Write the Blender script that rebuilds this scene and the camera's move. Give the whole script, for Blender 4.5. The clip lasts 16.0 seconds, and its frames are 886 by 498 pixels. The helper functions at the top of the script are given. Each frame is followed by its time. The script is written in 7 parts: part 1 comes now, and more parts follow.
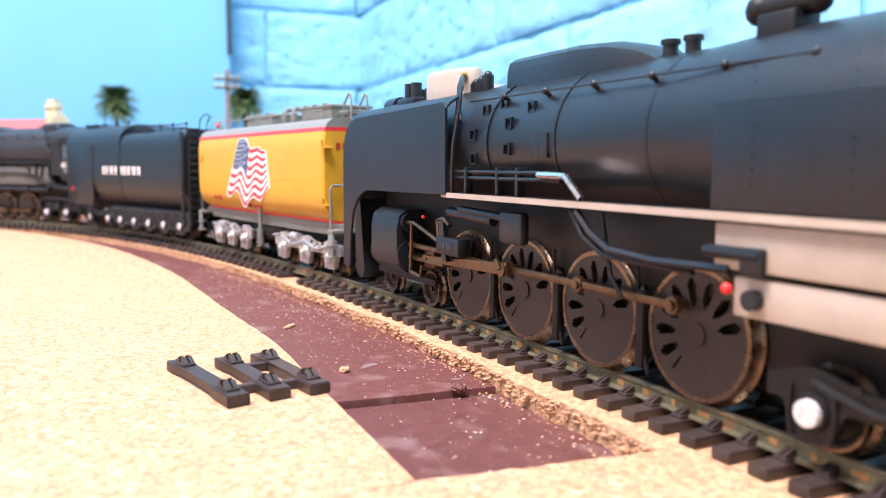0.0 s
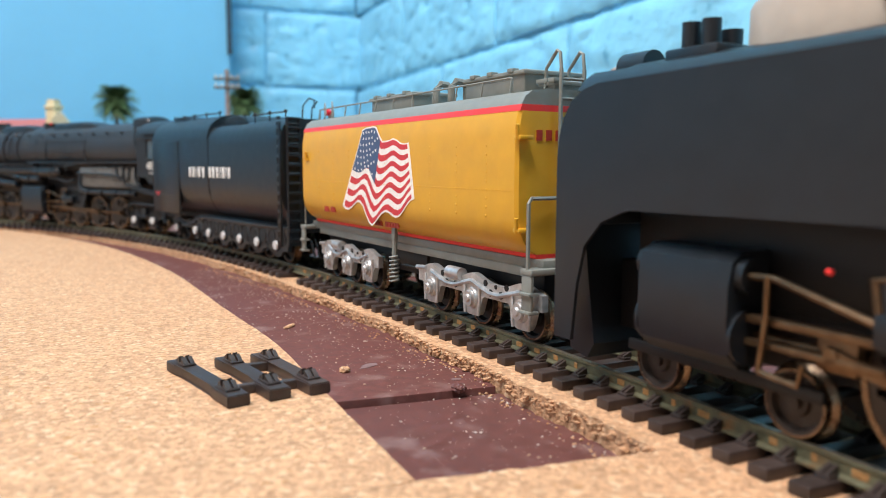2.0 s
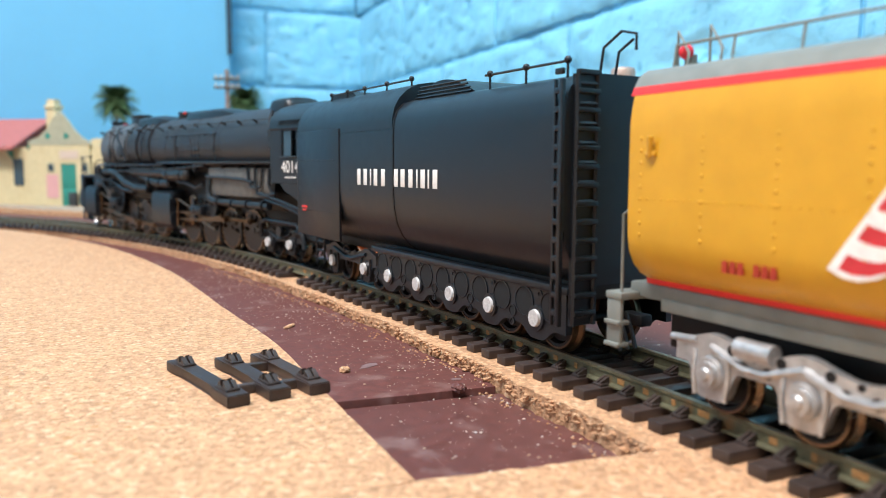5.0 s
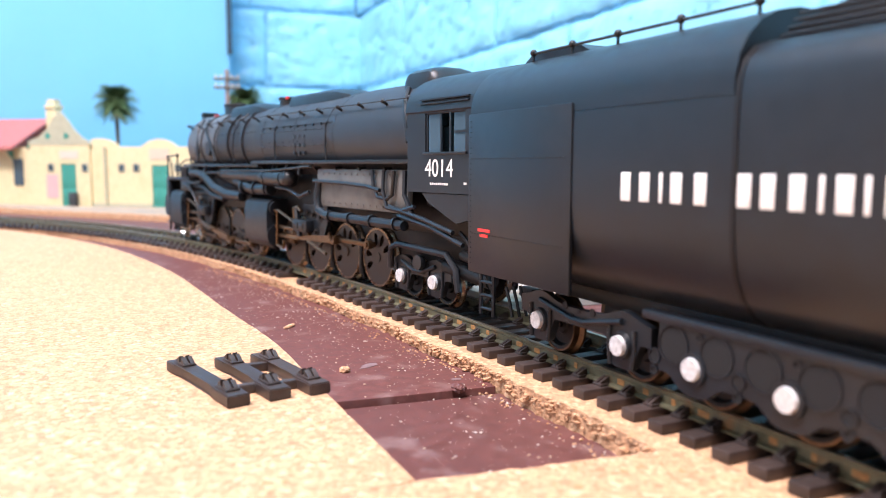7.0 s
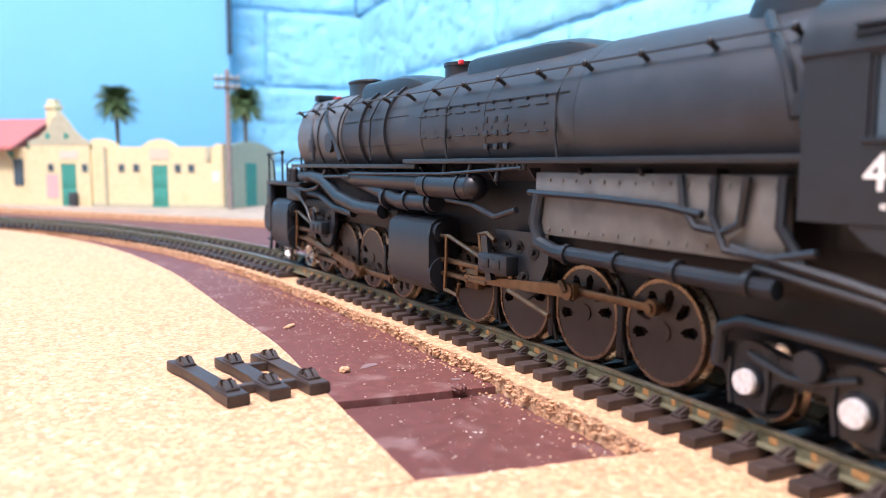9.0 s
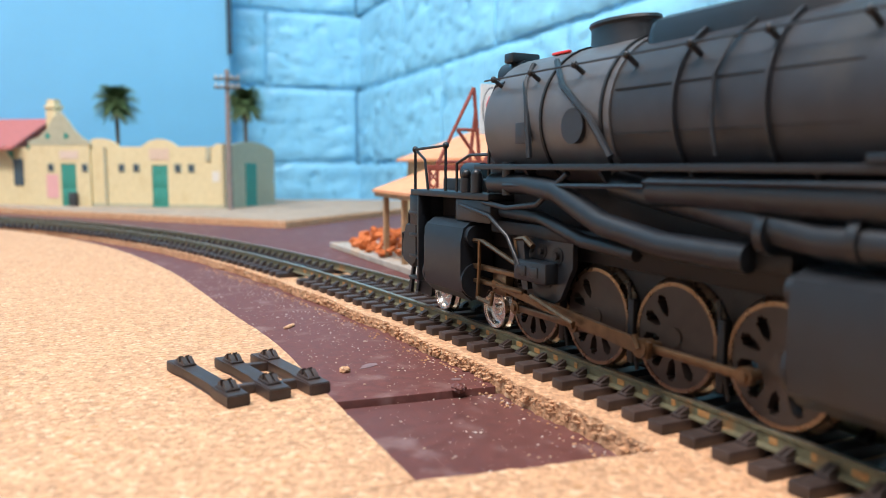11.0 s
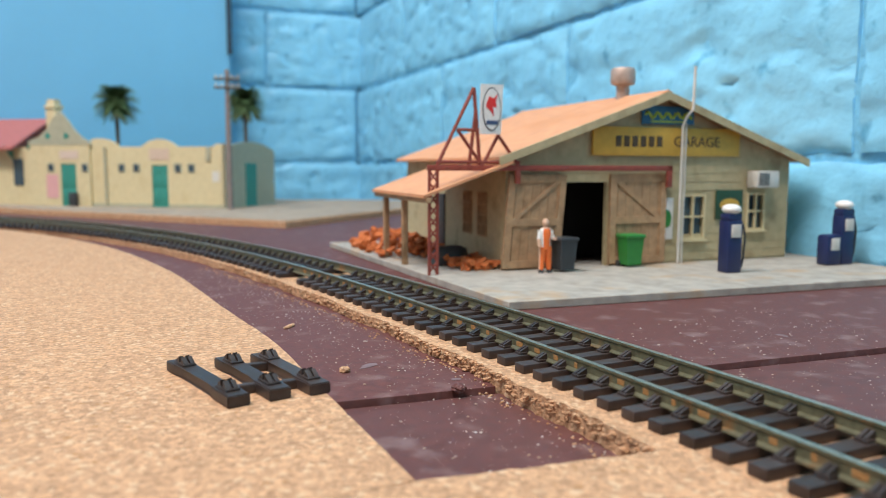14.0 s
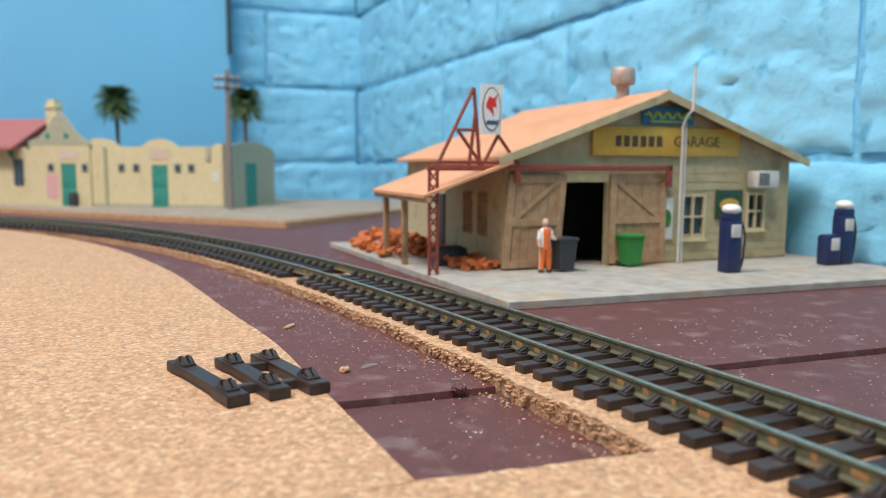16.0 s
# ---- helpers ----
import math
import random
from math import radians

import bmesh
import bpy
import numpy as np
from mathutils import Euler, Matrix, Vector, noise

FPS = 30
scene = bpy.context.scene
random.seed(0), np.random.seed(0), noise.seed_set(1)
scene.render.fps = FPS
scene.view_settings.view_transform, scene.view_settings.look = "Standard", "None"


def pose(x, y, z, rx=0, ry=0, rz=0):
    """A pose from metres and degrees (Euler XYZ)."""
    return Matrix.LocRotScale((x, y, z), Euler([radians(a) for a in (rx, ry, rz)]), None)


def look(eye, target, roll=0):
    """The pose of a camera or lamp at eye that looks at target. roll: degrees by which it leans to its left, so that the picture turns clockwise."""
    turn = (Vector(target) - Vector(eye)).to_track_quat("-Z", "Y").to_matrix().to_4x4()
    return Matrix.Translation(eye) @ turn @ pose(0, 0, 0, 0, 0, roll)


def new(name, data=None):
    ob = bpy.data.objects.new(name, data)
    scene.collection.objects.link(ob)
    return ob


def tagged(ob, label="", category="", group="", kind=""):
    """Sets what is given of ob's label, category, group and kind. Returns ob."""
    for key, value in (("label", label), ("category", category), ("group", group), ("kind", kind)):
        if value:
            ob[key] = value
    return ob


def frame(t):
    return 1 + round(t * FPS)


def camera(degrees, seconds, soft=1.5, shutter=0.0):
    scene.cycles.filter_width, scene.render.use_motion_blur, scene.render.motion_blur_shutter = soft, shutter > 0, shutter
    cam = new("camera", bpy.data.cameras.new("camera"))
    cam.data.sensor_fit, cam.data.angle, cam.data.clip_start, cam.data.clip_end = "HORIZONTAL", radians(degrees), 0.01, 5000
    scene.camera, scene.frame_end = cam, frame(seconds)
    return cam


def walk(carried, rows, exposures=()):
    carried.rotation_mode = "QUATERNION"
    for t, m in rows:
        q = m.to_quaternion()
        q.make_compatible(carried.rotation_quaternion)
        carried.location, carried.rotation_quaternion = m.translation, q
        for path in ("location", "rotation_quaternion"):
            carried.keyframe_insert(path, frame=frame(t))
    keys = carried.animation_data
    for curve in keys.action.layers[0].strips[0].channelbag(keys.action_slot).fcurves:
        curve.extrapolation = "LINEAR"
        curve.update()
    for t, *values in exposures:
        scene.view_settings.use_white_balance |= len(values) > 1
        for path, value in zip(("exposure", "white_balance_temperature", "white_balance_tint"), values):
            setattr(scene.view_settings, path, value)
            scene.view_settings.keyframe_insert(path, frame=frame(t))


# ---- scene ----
# ---- the camera, fixed on the layout board ----
cam = camera(59.95, 16.0, soft=0.9)
EYE = pose(0, 0, 0.04734, 90 - 6.174, 0, 0) @ pose(0, 0, 0, 0, 0, 0.21)
walk(cam, [(0.0, EYE), (16.0, EYE)],
     exposures=[(0.0, 0.66, 6400, 22), (0.8, 0.42, 6400, 20), (1.5, -0.08, 6400, 11), (2.5, -0.11, 6350, 6), (4.2, -0.14, 6250, 3), (6.3, 0.48, 6250, 16), (7.0, 0.55, 6300, 19), (9.2, 0.55, 6300, 22),
                (11.3, -0.10, 6500, 10), (12.5, -0.27, 6500, 8), (13.3, -0.41, 6450, 8), (16.0, -0.41, 6450, 8)])
cam.data.dof.use_dof = True
cam.data.dof.focus_distance = 0.19
cam.data.dof.aperture_fstop = 20.0

# ---- world and lights ----
world = bpy.data.worlds.new("room_dark")
scene.world = world
world.use_nodes = True
world.node_tree.nodes["Background"].inputs[0].default_value = (1, 0.9, 0.8, 1)
world.node_tree.nodes["Background"].inputs[1].default_value = 0.12


def area(name, eye, target, sx, sy, power, colour):
    d = bpy.data.lights.new(name, "AREA")
    d.shape, d.size, d.size_y, d.energy, d.color = "RECTANGLE", sx, sy, power, colour
    ob = new(name, d)
    ob.matrix_world = look(eye, target)
    return ob


area("ceiling_tube_light", (-0.45, -0.18, 1.42), (-0.16, 0.27, 0), 1.2, 0.25, 47.0, (1.0, 0.91, 0.88))
# weak fill lamp added on the left, no source is seen there
area("left_fill_light", (-1.56, -0.35, 0.75), (0, 0.2, 0.1), 1.3, 0.9, 3.0, (0.97, 0.93, 1.0))

# ---- helpers for shapes, in millimetres ----
MM = 0.001
OX = 0.0


def box(bm, x0, x1, y0, y1, z0, z1, bev=0.0):
    vs = [bm.verts.new((x, y, z)) for x in (x0, x1) for y in (y0, y1) for z in (z0, z1)]
    fs = [bm.faces.new([vs[i] for i in f]) for f in
          ((0, 1, 3, 2), (4, 6, 7, 5), (0, 4, 5, 1), (2, 3, 7, 6), (0, 2, 6, 4), (1, 5, 7, 3))]
    if bev:
        es = list({e for f in fs for e in f.edges})
        bmesh.ops.bevel(bm, geom=es, offset=bev, segments=2, affect="EDGES", profile=0.5)
    return bm


def frame_of(d):
    d = d.normalized()
    a = Vector((0, 0, 1)) if abs(d.z) < 0.9 else Vector((1, 0, 0))
    u = d.cross(a).normalized()
    return u, d.cross(u)


def rod(bm, p0, p1, r, seg=10, r2=None):
    p0, p1 = Vector(p0), Vector(p1)
    u, v = frame_of(p1 - p0)
    rings = []
    for p, q in ((p0, r), (p1, r if r2 is None else r2)):
        rings.append([bm.verts.new(p + q * (math.cos(a) * u + math.sin(a) * v)) for a in
                      [2 * math.pi * i / seg for i in range(seg)]])
    for i in range(seg):
        j = (i + 1) % seg
        bm.faces.new((rings[0][i], rings[0][j], rings[1][j], rings[1][i]))
    bm.faces.new(rings[0][::-1]), bm.faces.new(rings[1])
    return bm


def tube(bm, pts, r, seg=6):
    pts = [Vector(p) for p in pts]
    rings = []
    for i, p in enumerate(pts):
        d = (pts[min(i + 1, len(pts) - 1)] - pts[max(i - 1, 0)])
        u, v = frame_of(d)
        if rings and rings[-1][1].dot(u) < 0:
            u, v = -u, -v
        rings.append(([bm.verts.new(p + r * (math.cos(a) * u + math.sin(a) * v)) for a in
                       [2 * math.pi * k / seg for k in range(seg)]], u))
    for (a, _), (b, _) in zip(rings, rings[1:]):
        for i in range(seg):
            j = (i + 1) % seg
            bm.faces.new((a[i], a[j], b[j], b[i]))
    bm.faces.new(rings[0][0][::-1]), bm.faces.new(rings[-1][0])
    return bm


def prism(bm, poly, axis, t0, t1):
    """Polygon of (a, b) drawn out along an axis: x takes (y, z), y takes (x, z), z takes (x, y)."""
    put = {"x": lambda a, b, t: (t, a, b), "y": lambda a, b, t: (a, t, b), "z": lambda a, b, t: (a, b, t)}[axis]
    lo = [bm.verts.new(put(a, b, t0)) for a, b in poly]
    hi = [bm.verts.new(put(a, b, t1)) for a, b in poly]
    n = len(poly)
    for i in range(n):
        j = (i + 1) % n
        bm.faces.new((lo[i], lo[j], hi[j], hi[i]))
    bm.faces.new(lo[::-1]), bm.faces.new(hi)
    return bm


def loft(bm, rings, closed=True, caps=True):
    rs = [[bm.verts.new(p) for p in r] for r in rings]
    n = len(rs[0])
    for a, b in zip(rs, rs[1:]):
        for i in range(n if closed else n - 1):
            j = (i + 1) % n
            bm.faces.new((a[i], a[j], b[j], b[i]))
    if caps:
        bm.faces.new(rs[0][::-1]), bm.faces.new(rs[-1])
    return bm


def ring(x, cy, cz, r, seg=40, ry=None):
    return [(x, cy + (ry or r) * math.cos(2 * math.pi * i / seg), cz + r * math.sin(2 * math.pi * i / seg)) for i in range(seg)]


def ball(bm, c, r, seg=10, sz=1.0):
    bmesh.ops.create_uvsphere(bm, u_segments=seg, v_segments=max(6, seg // 2), radius=r,
                              matrix=Matrix.Translation(c) @ Matrix.Diagonal((1, 1, sz, 1)))
    return bm


def finish(bm, name, material, smooth=35):
    bmesh.ops.recalc_face_normals(bm, faces=bm.faces)
    me = bpy.data.meshes.new(name)
    for v in bm.verts:
        v.co = Vector((v.co.x - OX, v.co.y, v.co.z)) * MM
    for e in bm.edges:
        e.smooth = len(e.link_faces) == 2 and e.calc_face_angle(9) < radians(smooth)
    for f in bm.faces:
        f.smooth = True
    bm.to_mesh(me)
    bm.free()
    if material:
        me.materials.append(material)
    return me


def split(name, bm, material, parent, label=""):
    """Each separate piece of a bmesh becomes a part of its own."""
    bm.verts.ensure_lookup_table()
    bm.verts.index_update()
    seen, out = set(), []
    for v in bm.verts:
        if v.index in seen:
            continue
        todo, isle = [v], []
        seen.add(v.index)
        while todo:
            q = todo.pop()
            isle.append(q)
            for e in q.link_edges:
                w = e.other_vert(q)
                if w.index not in seen:
                    seen.add(w.index)
                    todo.append(w)
        nb = bmesh.new()
        copy = {q: nb.verts.new(q.co) for q in isle}
        for f in {f for q in isle for f in q.link_faces}:
            nb.faces.new([copy[q] for q in f.verts])
        out.append(part(name, nb, material, parent, label))
    bm.free()
    return out


def pebbles(name, spots, material, label, category, smooth=True):
    """Many small rounded grains as one mesh: (x, y, z, rx, ry, rz) in mm."""
    tb = bmesh.new()
    bmesh.ops.create_icosphere(tb, subdivisions=1, radius=1)
    V = np.array([tuple(v.co) for v in tb.verts])
    tb.verts.index_update()
    F = [[v.index for v in f.verts] for f in tb.faces]
    tb.free()
    vs, fs = [], []
    for x, y, z, a, b, c in spots:
        k = len(vs)
        vs.extend(map(tuple, (V * (a, b, c) + (x, y, z)) * MM))
        fs.extend([[i + k for i in f] for f in F])
    me = bpy.data.meshes.new(name)
    me.from_pydata(vs, [], fs)
    me.materials.append(material)
    return tagged(new(name, me), label, category, kind="stuff")


def part(name, bm, material, parent, label=""):
    ob = new(name, finish(bm, name, material))
    ob.parent = parent
    return tagged(ob, label)


def thing(name, label, category, m=None, group=""):
    ob = tagged(new(name), label, category, group)
    ob.empty_display_size = 0.01
    if m:
        ob.matrix_basis = m
    return ob


def solid(name, bm, material, label, category, m=None, group="", kind=""):
    ob = tagged(new(name, finish(bm, name, material)), label, category, group, kind)
    if m:
        ob.matrix_basis = m
    return ob


def letters(name, words, size, m, material, parent, label="", depth=0.06):
    """Raised lettering: centred on m, reading along its x, up along its y. size in mm."""
    cu = bpy.data.curves.new(name, "FONT")
    cu.body, cu.size, cu.align_x, cu.align_y, cu.extrude = words, size * MM, "CENTER", "CENTER", depth * MM
    tmp = new(name, cu)
    me = bpy.data.meshes.new_from_object(tmp.evaluated_get(bpy.context.evaluated_depsgraph_get()))
    bpy.data.objects.remove(tmp)
    me.materials.clear()
    me.materials.append(material)
    ob = new(name, me)
    ob.parent = parent
    ob.matrix_basis = m
    return tagged(ob, label)


def at(x, y, z, rz=0.0):
    return pose(x * MM, y * MM, z * MM, 0, 0, rz)


# ---- materials ----
def mat(name, colour, rough=0.5, metal=0.0, vary=0.12, scale=900.0, bump=0.0, bscale=2500.0, second=None, amount=0.0,
        sscale=120.0, spec=0.5, coat=0.0, piece=0.0):
    """A surface with fine grain, a second larger blotch colour and a fine relief."""
    m = bpy.data.materials.new(name)
    m.use_nodes = True
    nt = m.node_tree
    b = nt.nodes["Principled BSDF"]
    b.inputs["Roughness"].default_value, b.inputs["Metallic"].default_value = rough, metal
    b.inputs["Specular IOR Level"].default_value = spec
    b.inputs["Coat Weight"].default_value = coat
    tc = nt.nodes.new("ShaderNodeTexCoord")
    n1 = nt.nodes.new("ShaderNodeTexNoise")
    n1.inputs["Scale"].default_value, n1.inputs["Detail"].default_value = scale, 4
    nt.links.new(tc.outputs["Object"], n1.inputs["Vector"])
    ramp = nt.nodes.new("ShaderNodeMapRange")
    ramp.inputs[1].default_value, ramp.inputs[2].default_value = 0.3, 0.7
    ramp.inputs[3].default_value, ramp.inputs[4].default_value = 1 - vary, 1 + vary
    nt.links.new(n1.outputs["Fac"], ramp.inputs[0])
    hsv = nt.nodes.new("ShaderNodeHueSaturation")
    hsv.inputs["Color"].default_value = (*colour, 1)
    nt.links.new(ramp.outputs[0], hsv.inputs["Value"])
    out = hsv.outputs[0]
    if second:
        n2 = nt.nodes.new("ShaderNodeTexNoise")
        n2.inputs["Scale"].default_value, n2.inputs["Detail"].default_value = sscale, 6
        nt.links.new(tc.outputs["Object"], n2.inputs["Vector"])
        r2 = nt.nodes.new("ShaderNodeMapRange")
        r2.inputs[1].default_value, r2.inputs[2].default_value = 0.62 - amount * 0.3, 0.72
        nt.links.new(n2.outputs["Fac"], r2.inputs[0])
        mix = nt.nodes.new("ShaderNodeMix")
        mix.data_type = "RGBA"
        nt.links.new(r2.outputs[0], mix.inputs[0])
        nt.links.new(out, mix.inputs[6])
        mix.inputs[7].default_value = (*second, 1)
        out = mix.outputs[2]
    if piece:
        oi = nt.nodes.new("ShaderNodeObjectInfo")
        mr = nt.nodes.new("ShaderNodeMapRange")
        mr.inputs[3].default_value, mr.inputs[4].default_value = 1 - piece, 1 + piece
        nt.links.new(oi.outputs["Random"], mr.inputs[0])
        h2 = nt.nodes.new("ShaderNodeHueSaturation")
        nt.links.new(out, h2.inputs["Color"])
        nt.links.new(mr.outputs[0], h2.inputs["Value"])
        out = h2.outputs[0]
    nt.links.new(out, b.inputs["Base Color"])
    rr = nt.nodes.new("ShaderNodeMapRange")
    rr.inputs[3].default_value, rr.inputs[4].default_value = max(0.02, rough - 0.08), min(1, rough + 0.08)
    nt.links.new(n1.outputs["Fac"], rr.inputs[0])
    nt.links.new(rr.outputs[0], b.inputs["Roughness"])
    if bump:
        n3 = nt.nodes.new("ShaderNodeTexNoise")
        n3.inputs["Scale"].default_value, n3.inputs["Detail"].default_value = bscale, 5
        nt.links.new(tc.outputs["Object"], n3.inputs["Vector"])
        bp = nt.nodes.new("ShaderNodeBump")
        bp.inputs["Strength"].default_value, bp.inputs["Distance"].default_value = 0.6, bump * MM
        nt.links.new(n3.outputs["Fac"], bp.inputs["Height"])
        nt.links.new(bp.outputs[0], b.inputs["Normal"])
    return m


def cork_material():
    """Pressed cork: packed granules of several tans, with pale and dark flecks and open pores."""
    m = mat("cork", (0.515, 0.302, 0.170), 0.85, 0, 0.16, 1500, 0.6, 1300, spec=0.25)
    nt = m.node_tree
    b = nt.nodes["Principled BSDF"]
    base = b.inputs["Base Color"].links[0].from_socket
    tc = nt.nodes["Texture Coordinate"]
    vo = nt.nodes.new("ShaderNodeTexVoronoi")
    vo.inputs["Scale"].default_value = 1050
    wob = nt.nodes.new("ShaderNodeTexNoise")
    wob.inputs["Scale"].default_value = 420
    add = nt.nodes.new("ShaderNodeVectorMath")
    add.operation = "MULTIPLY_ADD"
    add.inputs[1].default_value = (0.0013,) * 3
    nt.links.new(tc.outputs["Object"], wob.inputs["Vector"])
    nt.links.new(wob.outputs["Color"], add.inputs[0])
    nt.links.new(tc.outputs["Object"], add.inputs[2])
    nt.links.new(add.outputs[0], vo.inputs["Vector"])
    sep = nt.nodes.new("ShaderNodeSeparateColor")
    nt.links.new(vo.outputs["Color"], sep.inputs[0])
    mr = nt.nodes.new("ShaderNodeMapRange")
    mr.inputs[3].default_value, mr.inputs[4].default_value = 0.72, 1.22
    nt.links.new(sep.outputs[0], mr.inputs[0])
    hs = nt.nodes.new("ShaderNodeHueSaturation")
    nt.links.new(base, hs.inputs["Color"])
    nt.links.new(mr.outputs[0], hs.inputs["Value"])
    fl = nt.nodes.new("ShaderNodeMapRange")
    fl.inputs[1].default_value, fl.inputs[2].default_value = 0.88, 0.95
    nt.links.new(sep.outputs[1], fl.inputs[0])
    mix = nt.nodes.new("ShaderNodeMix")
    mix.data_type = "RGBA"
    nt.links.new(fl.outputs[0], mix.inputs[0])
    nt.links.new(hs.outputs[0], mix.inputs[6])
    mix.inputs[7].default_value = (0.64, 0.43, 0.265, 1)
    dk = nt.nodes.new("ShaderNodeMapRange")
    dk.inputs[1].default_value, dk.inputs[2].default_value = 0.978, 0.99
    nt.links.new(sep.outputs[2], dk.inputs[0])
    mx = nt.nodes.new("ShaderNodeMix")
    mx.data_type = "RGBA"
    nt.links.new(dk.outputs[0], mx.inputs[0])
    nt.links.new(mix.outputs[2], mx.inputs[6])
    mx.inputs[7].default_value = (0.42, 0.23, 0.11, 1)
    nt.links.new(mx.outputs[2], b.inputs["Base Color"])
    v2 = nt.nodes.new("ShaderNodeTexVoronoi")
    v2.inputs["Scale"].default_value = 1300
    nt.links.new(add.outputs[0], v2.inputs["Vector"])
    bp = nt.nodes.new("ShaderNodeBump")
    bp.invert = True
    bp.inputs["Strength"].default_value, bp.inputs["Distance"].default_value = 0.6, 0.28 * MM
    nt.links.new(v2.outputs["Distance"], bp.inputs["Height"])
    nt.links.new(b.inputs["Normal"].links[0].from_socket, bp.inputs["Normal"])
    nt.links.new(bp.outputs[0], b.inputs["Normal"])
    return m


CORK = cork_material()
BROWN = mat("brown_board_paint", (0.132, 0.050, 0.044), 0.55, 0, 0.2, 420, 0.12, 1500, (0.22, 0.13, 0.12), 0.2, 110, spec=0.3)
WALLBLUE = mat("blue_wall_paint", (0.26, 0.64, 0.87), 0.36, 0, 0.07, 60, 4.0, 60, (0.12, 0.40, 0.60), 0.05, 75)
GROUT = mat("blue_mortar", (0.19, 0.53, 0.76), 0.6, 0, 0.2, 150, 2.5, 160)
SKYBLUE = mat("blue_backdrop_paint", (0.145, 0.44, 0.68), 0.6, 0, 0.03, 12)
TIE = mat("dark_brown_plastic", (0.043, 0.029, 0.025), 0.45, 0, 0.2, 500, 0.04, 1800, piece=0.25)
RAILSIDE = mat("painted_rail", (0.13, 0.125, 0.075), 0.5, 0.25, 0.25, 700, 0.03, 2500, (0.25, 0.13, 0.05), 0.12, 160)
RAILTOP = mat("worn_rail_head", (0.46, 0.42, 0.33), 0.33, 0.9, 0.2, 900)
RUST = mat("rust_patch", (0.36, 0.18, 0.06), 0.7, 0, 0.3, 1200)
BLACK = mat("satin_black_paint", (0.0066, 0.0098, 0.0142), 0.40, 0, 0.2, 300, 0.012, 3000, spec=0.5)
GRAPHITE = mat("graphite_boiler_paint", (0.0165, 0.0195, 0.0255), 0.50, 0, 0.25, 220, 0.012, 3000, (0.035, 0.034, 0.033), 0.15, 60, spec=0.5)
BLACKM = mat("flat_black_paint", (0.007, 0.007, 0.008), 0.5, 0, 0.15, 500, 0.01, 3000, spec=0.35)
GREY = mat("grey_firebox_paint", (0.115, 0.115, 0.11), 0.5, 0, 0.15, 250, 0.03, 1500, (0.06, 0.055, 0.05), 0.2, 90)
CREAM = mat("cream_panel_paint", (0.42, 0.355, 0.29), 0.5, 0, 0.08, 200, 0.02, 1500)
BRONZE = mat("oily_bronze_rod", (0.14, 0.088, 0.05), 0.35, 0.8, 0.25, 500)
WHEELM = mat("dark_brown_wheel", (0.028, 0.020, 0.016), 0.42, 0.1, 0.2, 500)
TYRE = mat("wheel_tyre_steel", (0.20, 0.145, 0.10), 0.28, 0.9, 0.2, 500)
STEEL = mat("bright_steel", (0.62, 0.60, 0.57), 0.25, 1.0, 0.15, 600)
SILVER = mat("silver_paint", (0.50, 0.50, 0.50), 0.42, 0.7, 0.2, 500, 0.02, 2500)
HUBW = mat("white_hub_cover", (0.62, 0.62, 0.62), 0.4, 0.2, 0.2, 1500, 0.05, 2500)
YELLOW = mat("yellow_body_paint", (0.63, 0.335, 0.022), 0.36, 0, 0.05, 200, 0.008, 2500, spec=0.45)
REDP = mat("red_stripe_paint", (0.72, 0.035, 0.03), 0.4, 0, 0.06, 400)
GREYP = mat("grey_roof_paint", (0.20, 0.21, 0.19), 0.45, 0, 0.1, 300, 0.02, 2000)
WHITE = mat("white_marking", (0.80, 0.79, 0.76), 0.5, 0, 0.08, 900)
NAVY = mat("flag_blue", (0.05, 0.09, 0.19), 0.5, 0, 0.1, 900)
FLAGRED = mat("flag_red", (0.55, 0.03, 0.04), 0.5, 0, 0.12, 900)
# near black that stands in for shade inside openings
SHADEBLACK = mat("painted_shade_black", (0.008, 0.008, 0.009), 0.9, 0, 0.1, 300)
STONE = mat("pale_concrete_plate", (0.37, 0.345, 0.30), 0.8, 0, 0.2, 160, 0.1, 900, (0.46, 0.28, 0.12), 0.22, 32)
SIDING = mat("tan_siding", (0.47, 0.395, 0.23), 0.7, 0, 0.1, 300, 0.04, 1500, (0.34, 0.27, 0.15), 0.2, 80)
ROOFO = mat("rusty_orange_roof", (0.66, 0.32, 0.165), 0.75, 0, 0.1, 200, 0.04, 900, (0.58, 0.25, 0.10), 0.3, 25)
TIMBER = mat("weathered_brown_timber", (0.42, 0.265, 0.145), 0.75, 0, 0.18, 350, 0.05, 1200, (0.26, 0.155, 0.075), 0.2, 90)
RUSTY = mat("red_oxide_steel", (0.27, 0.055, 0.035), 0.6, 0, 0.2, 500)
TEAL = mat("teal_door_paint", (0.035, 0.25, 0.20), 0.55, 0, 0.08, 300)
STUCCO = mat("cream_stucco", (0.63, 0.54, 0.325), 0.8, 0, 0.06, 200, 0.06, 1500, (0.58, 0.48, 0.27), 0.15, 60)
STUCCOG = mat("grey_green_stucco_and_shade", (0.39, 0.385, 0.28), 0.8, 0, 0.08, 200, 0.06, 1500)
ROOFR = mat("dull_red_roof", (0.42, 0.14, 0.13), 0.75, 0, 0.1, 200, 0.03, 900)


